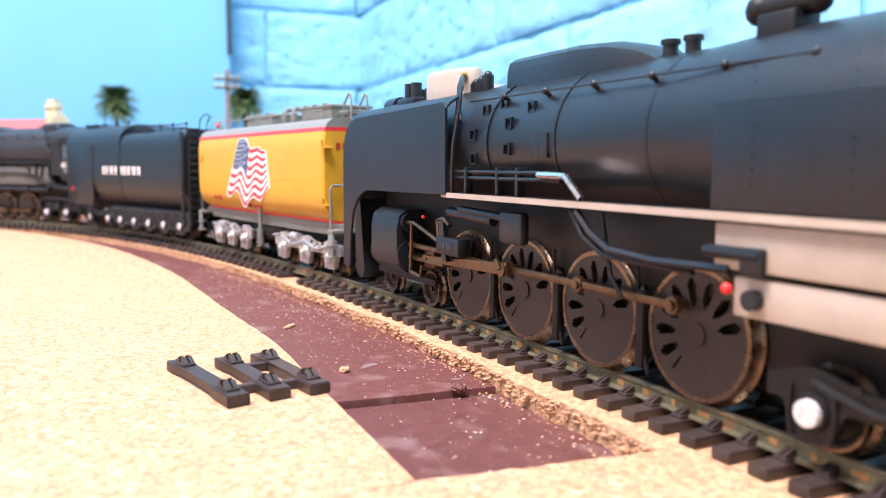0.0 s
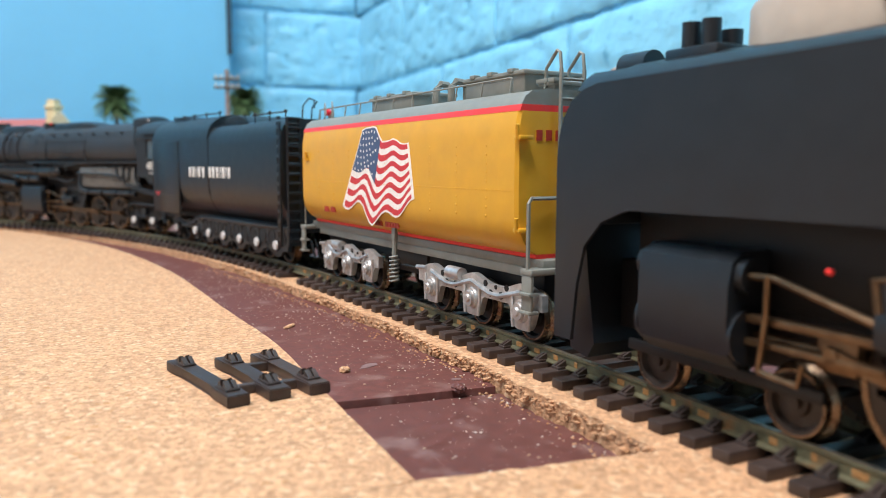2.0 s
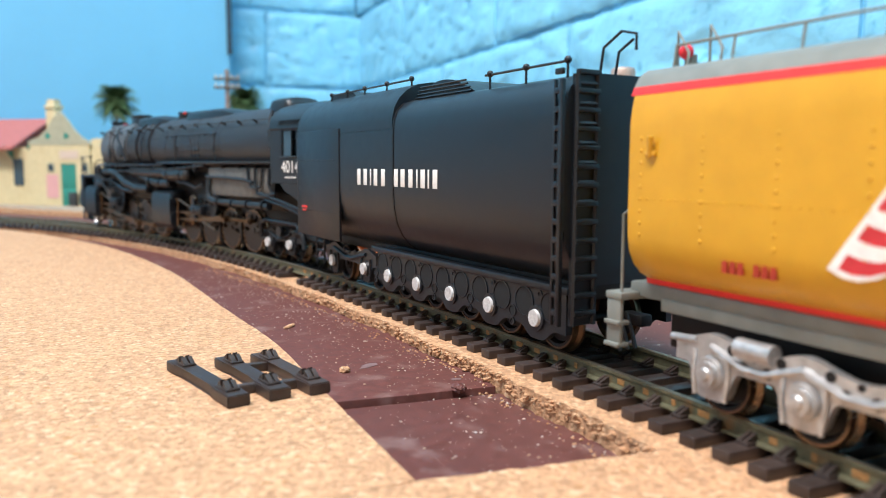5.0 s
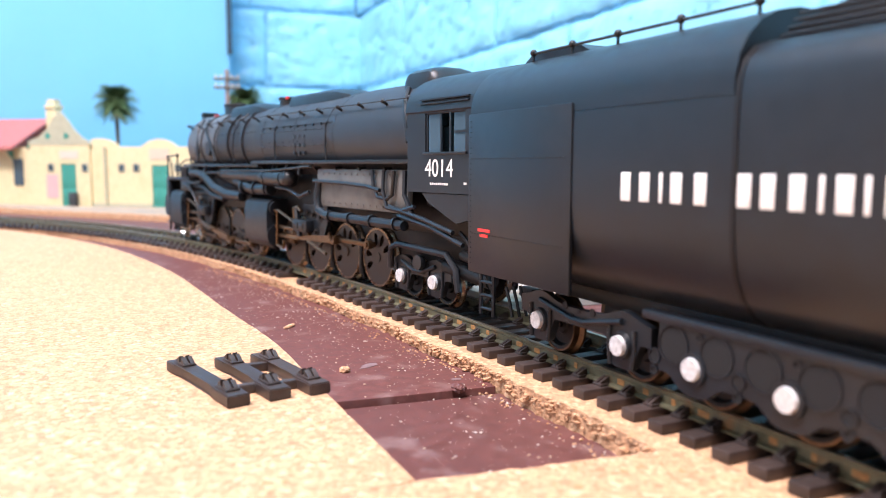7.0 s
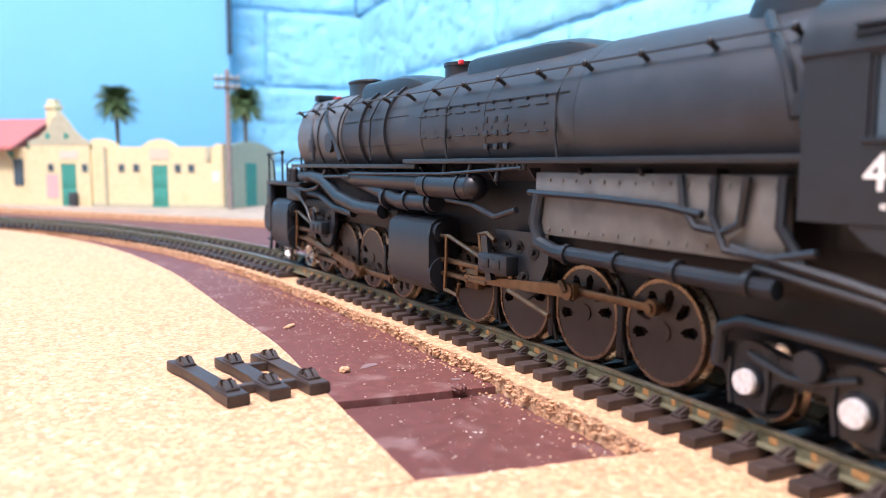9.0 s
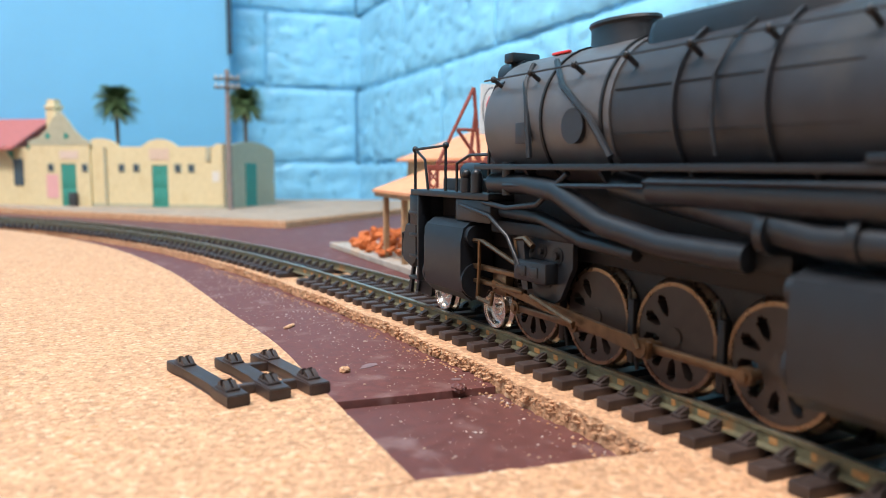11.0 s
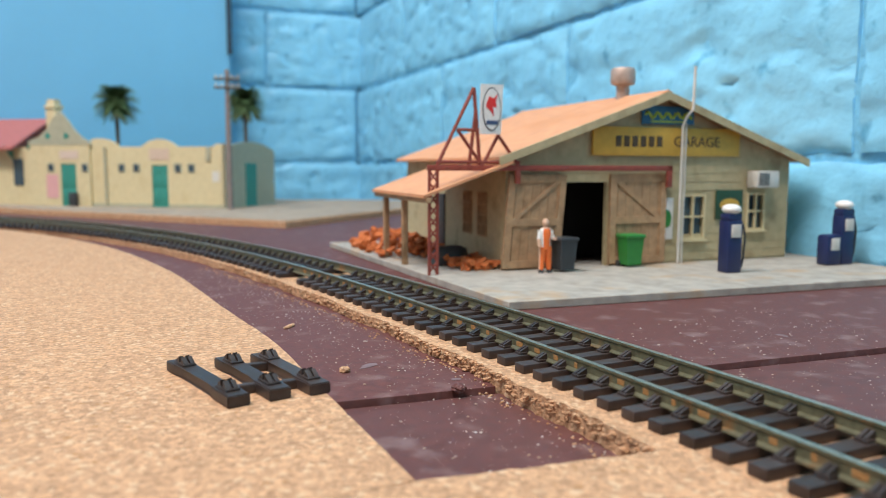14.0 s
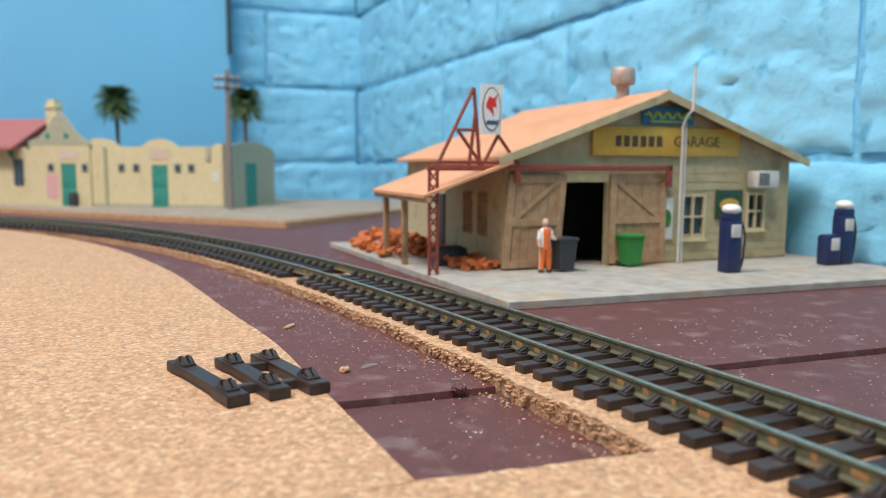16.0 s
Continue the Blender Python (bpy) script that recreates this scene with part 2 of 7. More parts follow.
# ---- the line of the track: distance along it to place and heading, z = 8 mm at the rail heads ----
def _track():
    g = np.arange(-1300.0, 1250.0, 2.0)
    k = np.where(g < -80, 0.0, 0.000429078 + 1.3574119e-06 * g + 0.196912e-8 * g * g)
    k = np.where(g > 700, 0.00234, k)
    k = np.where((g > -45) & (g < 2), -0.0014, k)
    k = np.where((g > -80) & (g <= -45), 0.0, k)
    a = np.concatenate([[0], np.cumsum((k[1:] + k[:-1]))])
    a = a - np.interp(0, g, a) + 2.0212412
    mid = (a[1:] + a[:-1]) / 2
    x = np.concatenate([[0], np.cumsum(np.cos(mid) * 2)])
    y = np.concatenate([[0], np.cumsum(np.sin(mid) * 2)])
    return g, x - np.interp(0, g, x) + 62.777, y - np.interp(0, g, y) + 106.32, a


TG, TX, TY, TA = _track()


def on_track(s, o=0.0):
    """Place in mm at distance s along the track and o mm to its left, and the heading in radians."""
    x, y, a = (float(np.interp(s, TG, q)) for q in (TX, TY, TA))
    return x - math.sin(a) * o, y + math.cos(a) * o, a


SITE = pose(0, 0, 0, 0, 0, 20)
RT = 8.0

# ---- floor of the room, table, boards, cork ----
ROOMW = mat("room_wall_paint", (0.70, 0.68, 0.64), 0.8, 0, 0.04, 8, 0.3, 200)
FLOORM = mat("grey_floor", (0.22, 0.20, 0.18), 0.7, 0, 0.1, 30)
bm = bmesh.new()
box(bm, -1700, 1700, -1700, 2200, -960, -920)
solid("floor", bm, FLOORM, "plain grey floor below the layout table", "floor", kind="structure")
bm = bmesh.new()
box(bm, -1700, 1700, -1700, 2200, 1500, 1540)
solid("ceiling", bm, ROOMW, "plain white ceiling", "ceiling", kind="structure")
for nm, b in (("wall_south", (-1700, 1700, -1740, -1700, -960, 1540)),):
    bm = bmesh.new()
    box(bm, *b)
    solid(nm, bm, ROOMW, "plain pale painted wall", "wall", kind="structure")
# unseen wall, its gap is made up to suit the added fill lamp
bm = bmesh.new()
box(bm, -1640, -1600, -1700, -1000, -960, 1540)
box(bm, -1640, -1600, 300, 2200, -960, 1540)
box(bm, -1640, -1600, -1000, 300, -960, 300)
box(bm, -1640, -1600, -1000, 300, 1200, 1540)
solid("wall_west", bm, ROOMW, "unseen plain pale wall with a gap for the added fill light", "wall", kind="structure")

# the joint of the two brown boards runs through (9.3, 160.7) at 19.5 degrees
JM = at(9.3, 160.7, 0, 19.5)
base = tagged(new("baseboard"), "dark brown painted baseboards with a narrow open joint", "baseboard", kind="structure")
base.matrix_basis = JM
for y0, y1, z, in ((0.5, 900, 0.0), (-1350, -0.6, -1.3)):
    bm = bmesh.new()
    box(bm, -1500, 318, y0, y1, z - 12, z, 0.12)
    part("board", bm, BROWN, base)


def rough_line(pts, step, amp, seed):
    """Walks along a line of points in small steps, with an uneven edge."""
    out, rng = [], random.Random(seed)
    for (ax, ay), (bx, by) in zip(pts, pts[1:]):
        n = max(1, int(math.hypot(bx - ax, by - ay) / step))
        for i in range(n):
            t = i / n
            out.append((ax + (bx - ax) * t + rng.uniform(-amp, amp), ay + (by - ay) * t + rng.uniform(-amp, amp)))
    return out + [pts[-1]]


def smooth_line(pts, n=8):
    out = []
    P = [pts[0]] + list(pts) + [pts[-1]]
    for i in range(1, len(P) - 2):
        a, b, c, d = (Vector(P[j]) for j in (i - 1, i, i + 1, i + 2))
        for k in range(n):
            t = k / n
            out.append(tuple(0.5 * ((2 * b) + (c - a) * t + (2 * a - 5 * b + 4 * c - d) * t * t + (3 * b - a - 3 * c + d) * t ** 3)))
    return out + [tuple(pts[-1])]


def sheet(name, poly, z0, z1, label):
    bm = bmesh.new()
    prism(bm, poly, "z", z0, z1)
    top = [f for f in bm.faces if len(f.verts) > 4]
    bmesh.ops.triangulate(bm, faces=top)
    return solid(name, bm, CORK, label, "cork sheet", kind="structure")


edge = smooth_line([(-3.8, 104.8), (-13, 125), (-22.5, 146), (-43, 191), (-67, 234), (-116, 322), (-176, 407), (-236, 470), (-305, 525), (-420, 590), (-600, 640)], 8)
sheet("cork_sheet", rough_line(edge, 3, 0.12, 3) + [(-900, 640), (-900, -300), (-40, -300), (-40, 86.5)], -1.5, 3.0,
      "thick tan pressed cork sheet with a curved cut edge")
front = [(-40.2, 86.2)] + rough_line([(-3.8, 104.4), (28.6, 114.6), (34, 116.5)], 1.6, 0.3, 5) + [(44, 110), (60, 84)] + \
        [on_track(s, 14.0)[:2] for s in (-40, -80, -160, -300, -420)] + [(-40.2, -300)]
sheet("cork_underlay", front, -1.52, 3.02, "tan pressed cork sheet joined to the roadbed")

road = []
rng = random.Random(8)
left = [on_track(s, 21.6 - 0.012 * max(0, s) + rng.uniform(-0.55, 0.55) + 0.5 * math.sin(s * 0.13))[:2] for s in np.arange(-430, 900, 1.6)]
right = [on_track(s, -17.0)[:2] for s in np.arange(900, -431, -6.0)]
bm = bmesh.new()
prism(bm, left + right, "z", -1.48, 3.06)
bmesh.ops.triangulate(bm, faces=[f for f in bm.faces if len(f.verts) > 4])
roadbed = solid("cork_roadbed", bm, CORK, "tan cork roadbed strip with a crumbly cut edge under the track", "roadbed", kind="structure")

# ---- track: rails with flat foot, web and head; moulded ties with rail chairs ----
track = tagged(new("railway_track"), "model railway track with weathered rails on dark plastic ties", "railway track")


def rail(o, side):
    prof = [(-1.45, 2.05), (1.45, 2.05), (1.45, 2.3), (0.4, 2.62), (0.34, 4.15), (0.62, 4.4), (0.62, 4.92), (0.45, 5.0),
            (-0.45, 5.0), (-0.62, 4.92), (-0.62, 4.4), (-0.34, 4.15), (-0.4, 2.62), (-1.45, 2.3)]
    ss = np.concatenate([np.arange(-1150, -120, 40.0), np.arange(-120, 760, 8.0), np.arange(760, 1200, 16.0)])
    bm = bmesh.new()
    rings = []
    for s in ss:
        rings.append([(*on_track(s, o + a)[:2], 3.06 + b - 0.06) for a, b in prof])
    loft(bm, rings)
    bm.faces.ensure_lookup_table()
    ob = part("rail", bm, RAILSIDE, track, "weathered olive-brown rail with a worn bright head")
    ob.data.materials.append(RAILTOP)
    for p in ob.data.polygons:
        if p.normal.z > 0.6 and p.center.z > 0.0078:
            p.material_index = 1
    return ob


rail(8.87, 1)
rail(-8.87, -1)


def tie_mesh():
    bm = bmesh.new()
    box(bm, -1.75, 1.75, -16.5, 16.5, 0.02, 2.0, 0.22)
    for y in (-8.87, 8.87):
        for sd in (-1, 1):
            yy = y + sd * 2.2
            box(bm, -1.25, 1.25, yy - 1.05, yy + 1.05, 1.9, 2.5, 0.15)
            prism(bm, [(y + sd * 0.75, 2.4), (y + sd * 3.0, 2.4), (y + sd * 2.9, 2.75), (y + sd * 0.85, 3.7)], "x", -0.8, -0.15)
            prism(bm, [(y + sd * 0.75, 2.4), (y + sd * 3.0, 2.4), (y + sd * 2.9, 2.75), (y + sd * 0.85, 3.7)], "x", 0.15, 0.8)
    return finish(bm, "tie", TIE)


TIEME = tie_mesh()
TIE_PITCH = 7.0887
for i in range(-150, 160):
    s = i * TIE_PITCH
    if i in (31, 32):
        continue
    x, y, a = on_track(s)
    t = new("tie", TIEME)
    t.parent = track
    t.matrix_basis = at(x, y, 3.06, math.degrees(a) + ((i * 37) % 7 - 3) * 0.2)

# rust patches left on the rail web between the chairs
RUSTME = []
for k in range(4):
    bm = bmesh.new()
    w = 0.5 + 0.25 * k
    box(bm, -w, w, -0.03, 0.05, -0.55, 0.55, 0.02)
    RUSTME.append(finish(bm, "rust_patch", RUST))
for i in range(-8, 34):
    if (i * 7) % 5 < 4:
        x, y, a = on_track((i + 0.5) * TIE_PITCH, 9.27)
        o = new("rust_patch", RUSTME[(i * 13) % 4])
        o.parent = track
        o.matrix_basis = at(x, y, 6.3, math.degrees(a))

# ---- loose piece of track base lying on the cork ----
loose = thing("loose_tie_strip", "broken-off strip of three dark plastic track ties on cork", "track ties")
for (ax, ay), (bx, by) in (((-58.0, 164.0), (-37.3, 137.6)), ((-48.4, 166.6), (-30.6, 142.0)), ((-41.4, 170.2), (-23.6, 145.6))):
    bm = bmesh.new()
    L = math.hypot(bx - ax, by - ay) / 2
    prism(bm, [(-L, -2.3), (-L + 4.5, -2.3), (-L + 7.5, -1.55), (L - 10.5, -1.55), (L - 7.5, -2.3), (L, -2.3),
               (L, 2.1), (L - 7.5, 2.1), (L - 10.5, 1.6), (-L + 7.5, 1.6), (-L + 4.5, 2.1), (-L, 2.1)], "z", 0.0, 2.3)
    bmesh.ops.bevel(bm, geom=bm.edges[:], offset=0.22, segments=2, affect="EDGES")
    for sx in (-1, 1):
        c = sx * (L - 5.5)
        box(bm, c - 2.6, c + 2.6, -1.45, 1.45, 2.2, 2.75, 0.2)
        for q in (-1, 1):
            prism(bm, [(c + q * 0.5, 2.6), (c + q * 2.4, 2.6), (c + q * 2.2, 3.0), (c + q * 0.6, 4.0)], "y", -1.2, -0.2)
            prism(bm, [(c + q * 0.5, 2.6), (c + q * 2.4, 2.6), (c + q * 2.2, 3.0), (c + q * 0.6, 4.0)], "y", 0.25, 1.15)
    ob = part("tie", bm, TIE, loose)
    ob.matrix_basis = at((ax + bx) / 2, (ay + by) / 2, 3.0, math.degrees(math.atan2(by - ay, bx - ax)))
for (ax, ay), (bx, by) in (((-41.5, 144.5), (-34.5, 148.6)), ((-32.8, 148), (-27.0, 151.5)), ((-43.5, 160.5), (-36.5, 164.5))):
    bm = bmesh.new()
    L = math.hypot(bx - ax, by - ay) / 2
    box(bm, -L, L, -0.9, 0.9, 0.1, 1.9, 0.2)
    ob = part("link", bm, TIE, loose)
    ob.matrix_basis = at((ax + bx) / 2, (ay + by) / 2, 3.0, math.degrees(math.atan2(by - ay, bx - ax)))

GLUE = mat("dried_glue", (0.20, 0.135, 0.135), 0.6, 0, 0.3, 900, second=(0.12, 0.06, 0.06), amount=0.6, sscale=500)


def board_top(x, y):
    """Height of the brown boards: the nearer one lies a little lower."""
    side = (y - 160.7) * math.cos(radians(19.5)) - (x - 9.3) * math.sin(radians(19.5))
    return 0.0 if side > 0 else -1.3


# crumbs, dust and chips on the boards
rng = random.Random(21)
spots = []
for i in range(3200):
    if i % 2:
        s, o = rng.uniform(-5, 300), 22.3 + 28 * rng.random() ** 1.5
    else:
        s, o = rng.uniform(-80, 110), -rng.uniform(21, 110)
    x, y, a = on_track(s, o)
    r = rng.choice((0.05, 0.06, 0.06, 0.08, 0.09, 0.1, 0.12, 0.16, 0.24))
    spots.append((x, y, r * 0.4 + board_top(x, y), r * rng.uniform(0.8, 1.8), r * rng.uniform(0.7, 1.2), r * 0.6))
pebbles("cork_crumbs", spots, mat("cork_crumb", (0.42, 0.30, 0.21), 0.9, 0, 0.3, 900, second=(0.72, 0.68, 0.64), amount=0.9, sscale=300),
        "scattered cork crumbs and dust on the brown boards", "crumbs")
for k, (x, y, r) in enumerate(((3.5, 158.3, 1.5), (-22.5, 173.0, 1.2), (-45.0, 222.0, 0.9))):
    bm = bmesh.new()
    bmesh.ops.create_icosphere(bm, subdivisions=3, radius=r)
    for v in bm.verts:
        v.co *= 1 + 0.35 * noise.noise(v.co * 1.7 + Vector((k * 9, 0, 0)))
        v.co.z *= 0.7
    if k == 2:
        for v in bm.verts:
            v.co.x *= 3.2
            v.co.z *= 0.6
    ob = solid(("paint_blob", "cork_chip", "wood_sliver")[k], bm, (BROWN, CORK, CORK)[k],
               ("dried brown paint drip on the board joint", "small loose cork chip on the board", "thin tan sliver lying on the board")[k],
               "debris")
    ob.matrix_basis = at(x, y, r * 0.45, 20 + k * 25)

# crumbled granules along the cut edge of the roadbed
rng = random.Random(31)
spots = []
for i in range(1700):
    s = -25 + 320 * rng.random() ** 1.4
    x, y, a = on_track(s, 21.4 - 0.012 * max(0, s) + 0.5 * math.sin(s * 0.13) + rng.uniform(-0.5, 0.75))
    r = rng.choice((0.2, 0.26, 0.34, 0.46, 0.62))
    spots.append((x, y, rng.uniform(0.0, 2.85), r * rng.uniform(0.8, 1.9), r * rng.uniform(0.7, 1.2), r * rng.uniform(0.5, 0.9)))
for i in range(260):
    x, y, a = on_track(rng.uniform(-25, 300), 22.4 + 3.5 * rng.random() ** 2)
    r = rng.uniform(0.12, 0.35)
    spots.append((x, y, r * 0.5 + board_top(x, y), r * 1.3, r, r * 0.8))
pebbles("edge_granules", spots, CORK, "crumbled cork granules along the roadbed edge", "granules")

# pale flakes of dried glue on the boards
for k, (x, y, r) in enumerate(((3.0, 167.0, 1.0), (-17.5, 178.5, 1.9), (70.0, 196.0, 0.8), (96.0, 213.0, 1.3))):
    bm = bmesh.new()
    rng = random.Random(60 + k)
    prism(bm, [(r * rng.uniform(0.5, 1.3) * math.cos(t) * 1.6, r * rng.uniform(0.5, 1.1) * math.sin(t)) for t in [2 * math.pi * i / 11 for i in range(11)]], "z", 0.0, 0.12)
    solid("glue_flake", bm, GLUE, "thin pale flake of dried glue on the board", "debris", at(x, y, 0.0, 20 + 30 * k), "glue flakes")

# ---- brick walls: painted bricks with sunken joints ----
BRICKC, BRICKL, JT = 106.0, 262.0, 5.0


def brick_mesh(length, seed):
    bm = bmesh.new()
    box(bm, -length / 2, length / 2, 0, 60, -(BRICKC - JT) / 2, (BRICKC - JT) / 2)
    bmesh.ops.subdivide_edges(bm, edges=bm.edges[:], cuts=31, use_grid_fill=True)
    for v in bm.verts:
        p = v.co * 0.02 + Vector((seed * 7.3, seed * 1.7, 0))
        ex = max(0, abs(v.co.x) / (length / 2) - 0.9) / 0.1
        ez = max(0, abs(v.co.z) / ((BRICKC - JT) / 2) - 0.75) / 0.25
        if v.co.y < 5:
            v.co.y += 2.4 * max(ex, ez) ** 3 + 2.0 * noise.noise(p) + 1.8 * noise.noise(p * 3.1)
            pit = noise.noise(p * 2.3 + Vector((3, 3, seed)))
            v.co.y += 9.0 * max(0, pit - 0.28) + 14.0 * max(0, noise.noise(p * 7.0 + Vector((seed, 2, 5))) - 0.42)
        v.co.x += 1.5 * noise.noise(p * 2 + Vector((5, 0, 0)))
        v.co.z += 1.8 * noise.noise(p * 2 + Vector((0, 9, 0)))
    return finish(bm, "brick", WALLBLUE, 60)


def brick_wall(name, m, x0, x1, z0, courses, shift, label):
    root = tagged(new(name), label, "brick wall", kind="structure")
    root.matrix_basis = m
    bm = bmesh.new()
    box(bm, x0, x1, 4.2, 70, z0 - 40, z0 + courses * BRICKC)
    part("mortar", bm, GROUT, root)
    kinds = [brick_mesh(BRICKL - JT, i) for i in range(6)]
    rng = random.Random(4)
    for c in range(courses):
        x = x0 + (0 if (c + shift) % 2 else -BRICKL / 2) + BRICKL / 2
        while x < x1 + 140:
            if x - BRICKL / 2 >= x0 - BRICKL:
                b = new("brick", rng.choice(kinds))
                b.parent = root
                b.matrix_basis = pose((x) * MM, rng.uniform(-1, 1) * MM, (z0 + (c + 0.5) * BRICKC) * MM, 0, 0, 0)
            x += BRICKL
    return root


WALL = pose(0, 0, 0, 0, 0, 22)
brick_wall("wall_east", WALL @ pose(0.3154, 0, 0, 0, 0, -90), -1184, 1500, -160.0, 15, 0, "light blue painted brick wall with rough sunken joints")
brick_wall("wall_north", WALL @ pose(0, 1.112, 0, 0, 0, 0), -474, 312, -160.0, 15, 1, "light blue painted brick wall behind the layout")
bm = bmesh.new()
box(bm, -1300, 124, 0, 6, -40, 1480)
bd = solid("backdrop", bm, SKYBLUE, "smooth plain blue painted backdrop board", "backdrop", WALL @ pose(0, 1.05, 0), kind="structure")
bm = bmesh.new()
box(bm, 121, 127, -6, -1, 190, 1480, 0.8)
solid("trim", bm, mat("dark_seam", (0.03, 0.06, 0.09), 0.6), "dark edge strip where the backdrop ends", "trim", WALL @ pose(0, 1.05, 0), kind="structure")


# ---- garage on its plate ----
bm = bmesh.new()
prism(bm, [(105.5, 226.5), (306, 226.5), (300, 440), (90, 440)], "z", 0.0, 3.0)
bmesh.ops.bevel(bm, geom=bm.edges[:], offset=0.3, segments=1, affect="EDGES")
solid("garage_plate", bm, STONE, "pale stained concrete forecourt plate", "forecourt", SITE, kind="structure")
GLASS = mat("dark_window_glass", (0.05, 0.08, 0.10), 0.12, 0, 0.1, 100)
SIGNY = mat("yellow_sign_board", (0.62, 0.38, 0.06), 0.6, 0, 0.08, 300)
DKSIGN = mat("dark_sign_letters", (0.09, 0.06, 0.03), 0.6)
BLUES = mat("blue_sign_board", (0.03, 0.14, 0.26), 0.5, 0, 0.08, 300)
LIME = mat("lime_sign_mark", (0.38, 0.50, 0.06), 0.5)
NAVYP = mat("navy_pump_paint", (0.012, 0.022, 0.09), 0.4, 0, 0.1, 300)
BINGR = mat("green_bin_plastic", (0.03, 0.22, 0.04), 0.5, 0, 0.1, 300)
BINGY = mat("grey_bin_plastic", (0.035, 0.04, 0.045), 0.5, 0, 0.1, 300)
ORANGE = mat("orange_figure_paint", (0.78, 0.16, 0.03), 0.55, 0, 0.1, 600)
PIPEW = mat("pale_pole_paint", (0.62, 0.60, 0.55), 0.5, 0, 0.08, 300)
BRICKO = mat("orange_brick_rubble", (0.52, 0.14, 0.035), 0.8, 0, 0.25, 500, 0.05, 1500)


def garage():
    g = thing("garage", "tan weatherboard model garage with a rusty orange roof", "building", SITE)
    U0, U1, V0, V1, ZE, ZR = 137.0, 289.0, 298.3, 438.0, 51.2, 78.6
    um = (U0 + U1) / 2
    # front wall with the wide door opening, window openings and gable
    wins = ((226.5, 238.5, 14.5, 33.5), (264.5, 273.5, 18.0, 34.0))
    bm = bmesh.new()
    box(bm, U0, 160, V0, V0 + 2, 3, 41)
    box(bm, 186, wins[0][0], V0, V0 + 2, 3, 41)
    box(bm, wins[0][1], wins[1][0], V0, V0 + 2, 3, 41)
    box(bm, wins[1][1], U1, V0, V0 + 2, 3, 41)
    for a, b, c, d in wins:
        box(bm, a, b, V0, V0 + 2, 3, c)
        box(bm, a, b, V0, V0 + 2, d, 41)
    prism(bm, [(U0, 41), (U1, 41), (U1, ZE), (um, ZR), (U0, ZE)], "y", V0, V0 + 2)
    part("front_wall", bm, SIDING, g)
    bm = bmesh.new()
    box(bm, U1 - 2, U1, V0 + 2, V1, 3, ZE)
    part("side_wall", bm, SIDING, g)
    bm = bmesh.new()
    lw = ((318, 328), (336, 346))
    vs = [V0 + 2, 318, 328, 336, 346, V1]
    for a, b in zip(vs, vs[1:]):
        if (a, b) in lw:
            box(bm, U0, U0 + 2, a, b, 3, 16)
            box(bm, U0, U0 + 2, a, b, 35, ZE)
        else:
            box(bm, U0, U0 + 2, a, b, 3, ZE)
    part("side_wall", bm, SIDING, g)
    bm = bmesh.new()
    prism(bm, [(U0, 3), (U1, 3), (U1, ZE), (um, ZR), (U0, ZE)], "y", V1 - 2, V1)
    part("back_wall", bm, SIDING, g)
    # black sheets behind the doors and overhead paint the dimness inside
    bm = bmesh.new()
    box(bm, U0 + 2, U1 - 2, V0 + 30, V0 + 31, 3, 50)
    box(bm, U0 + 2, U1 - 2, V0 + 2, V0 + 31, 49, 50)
    part("shade_backing", bm, SHADEBLACK, g)
    # boards on the front and side
    for i in range(19):
        z = 4 + i * 4.05
        if z < 51:
            segs = [(186.5, 226)] + ([(239, 264), (274, U1)] if z < 36 else [(226, U1)])
            if 14 > z:
                segs = [(186.5, U1)]
            if z > 40:
                segs = [(U0, U1)] if z < 47 else [(U0 + 5, U1 - 5)]
        else:
            k = (ZR - z - 4.1) / (ZR - ZE)
            if k < 0.03:
                continue
            segs = [(um - (um - U0) * k, um + (U1 - um) * k)]
        for a, b in segs:
            bm = bmesh.new()
            prism(bm, [(V0 - 0.42, z), (V0 - 0.05, z), (V0 - 0.05, z + 4.0), (V0 - 0.2, z + 4.0)], "x", a, b)
            part("board", bm, SIDING, g)
    for i in range(12):
        z = 4 + i * 4.05
        for a, b in ([(V0, V1)] if not 13 < z < 35 else [(V0, 317.6), (328.4, 335.6), (346.4, V1)]):
            bm = bmesh.new()
            prism(bm, [(U0 - 0.42, z), (U0 - 0.05, z), (U0 - 0.05, z + 4.0), (U0 - 0.2, z + 4.0)], "y", a, b)
            part("board", bm, SIDING, g)
    # roof: two slopes of corrugated sheet
    for sg in (-1, 1):
        bm = bmesh.new()
        ue = um + sg * (U1 - um + 6)
        ze = ZR - (ZR - ZE) * (U1 - um + 6) / (U1 - um)
        n = 70
        rings = []
        for i in range(n + 1):
            v = V0 - 6 + (V1 - V0 + 10) * i / n
            w = 0.35 * (i % 2)
            rings.append([(um, v, ZR + 1.9 + w), (ue, v, ze + 1.9 + w), (ue, v, ze + 0.7), (um, v, ZR + 0.7)])
        loft(bm, rings)
        part("roof", bm, ROOFO, g, "rusty orange corrugated roof slope")
        bm = bmesh.new()
        prism(bm, [(um, ZR + 2.0), (ue, ze + 2.0), (ue, ze - 1.4), (um, ZR - 1.6)], "y", V0 - 7.2, V0 - 6.0)
        part("barge_board", bm, SIDING, g)
    bm = bmesh.new()
    prism(bm, [(um - 6, ZR - 0.2), (um, ZR + 2.9), (um + 6, ZR - 0.2), (um, ZR + 2.0)], "y", V0 - 6, V1 + 4)
    part("ridge_cap", bm, ROOFO, g)
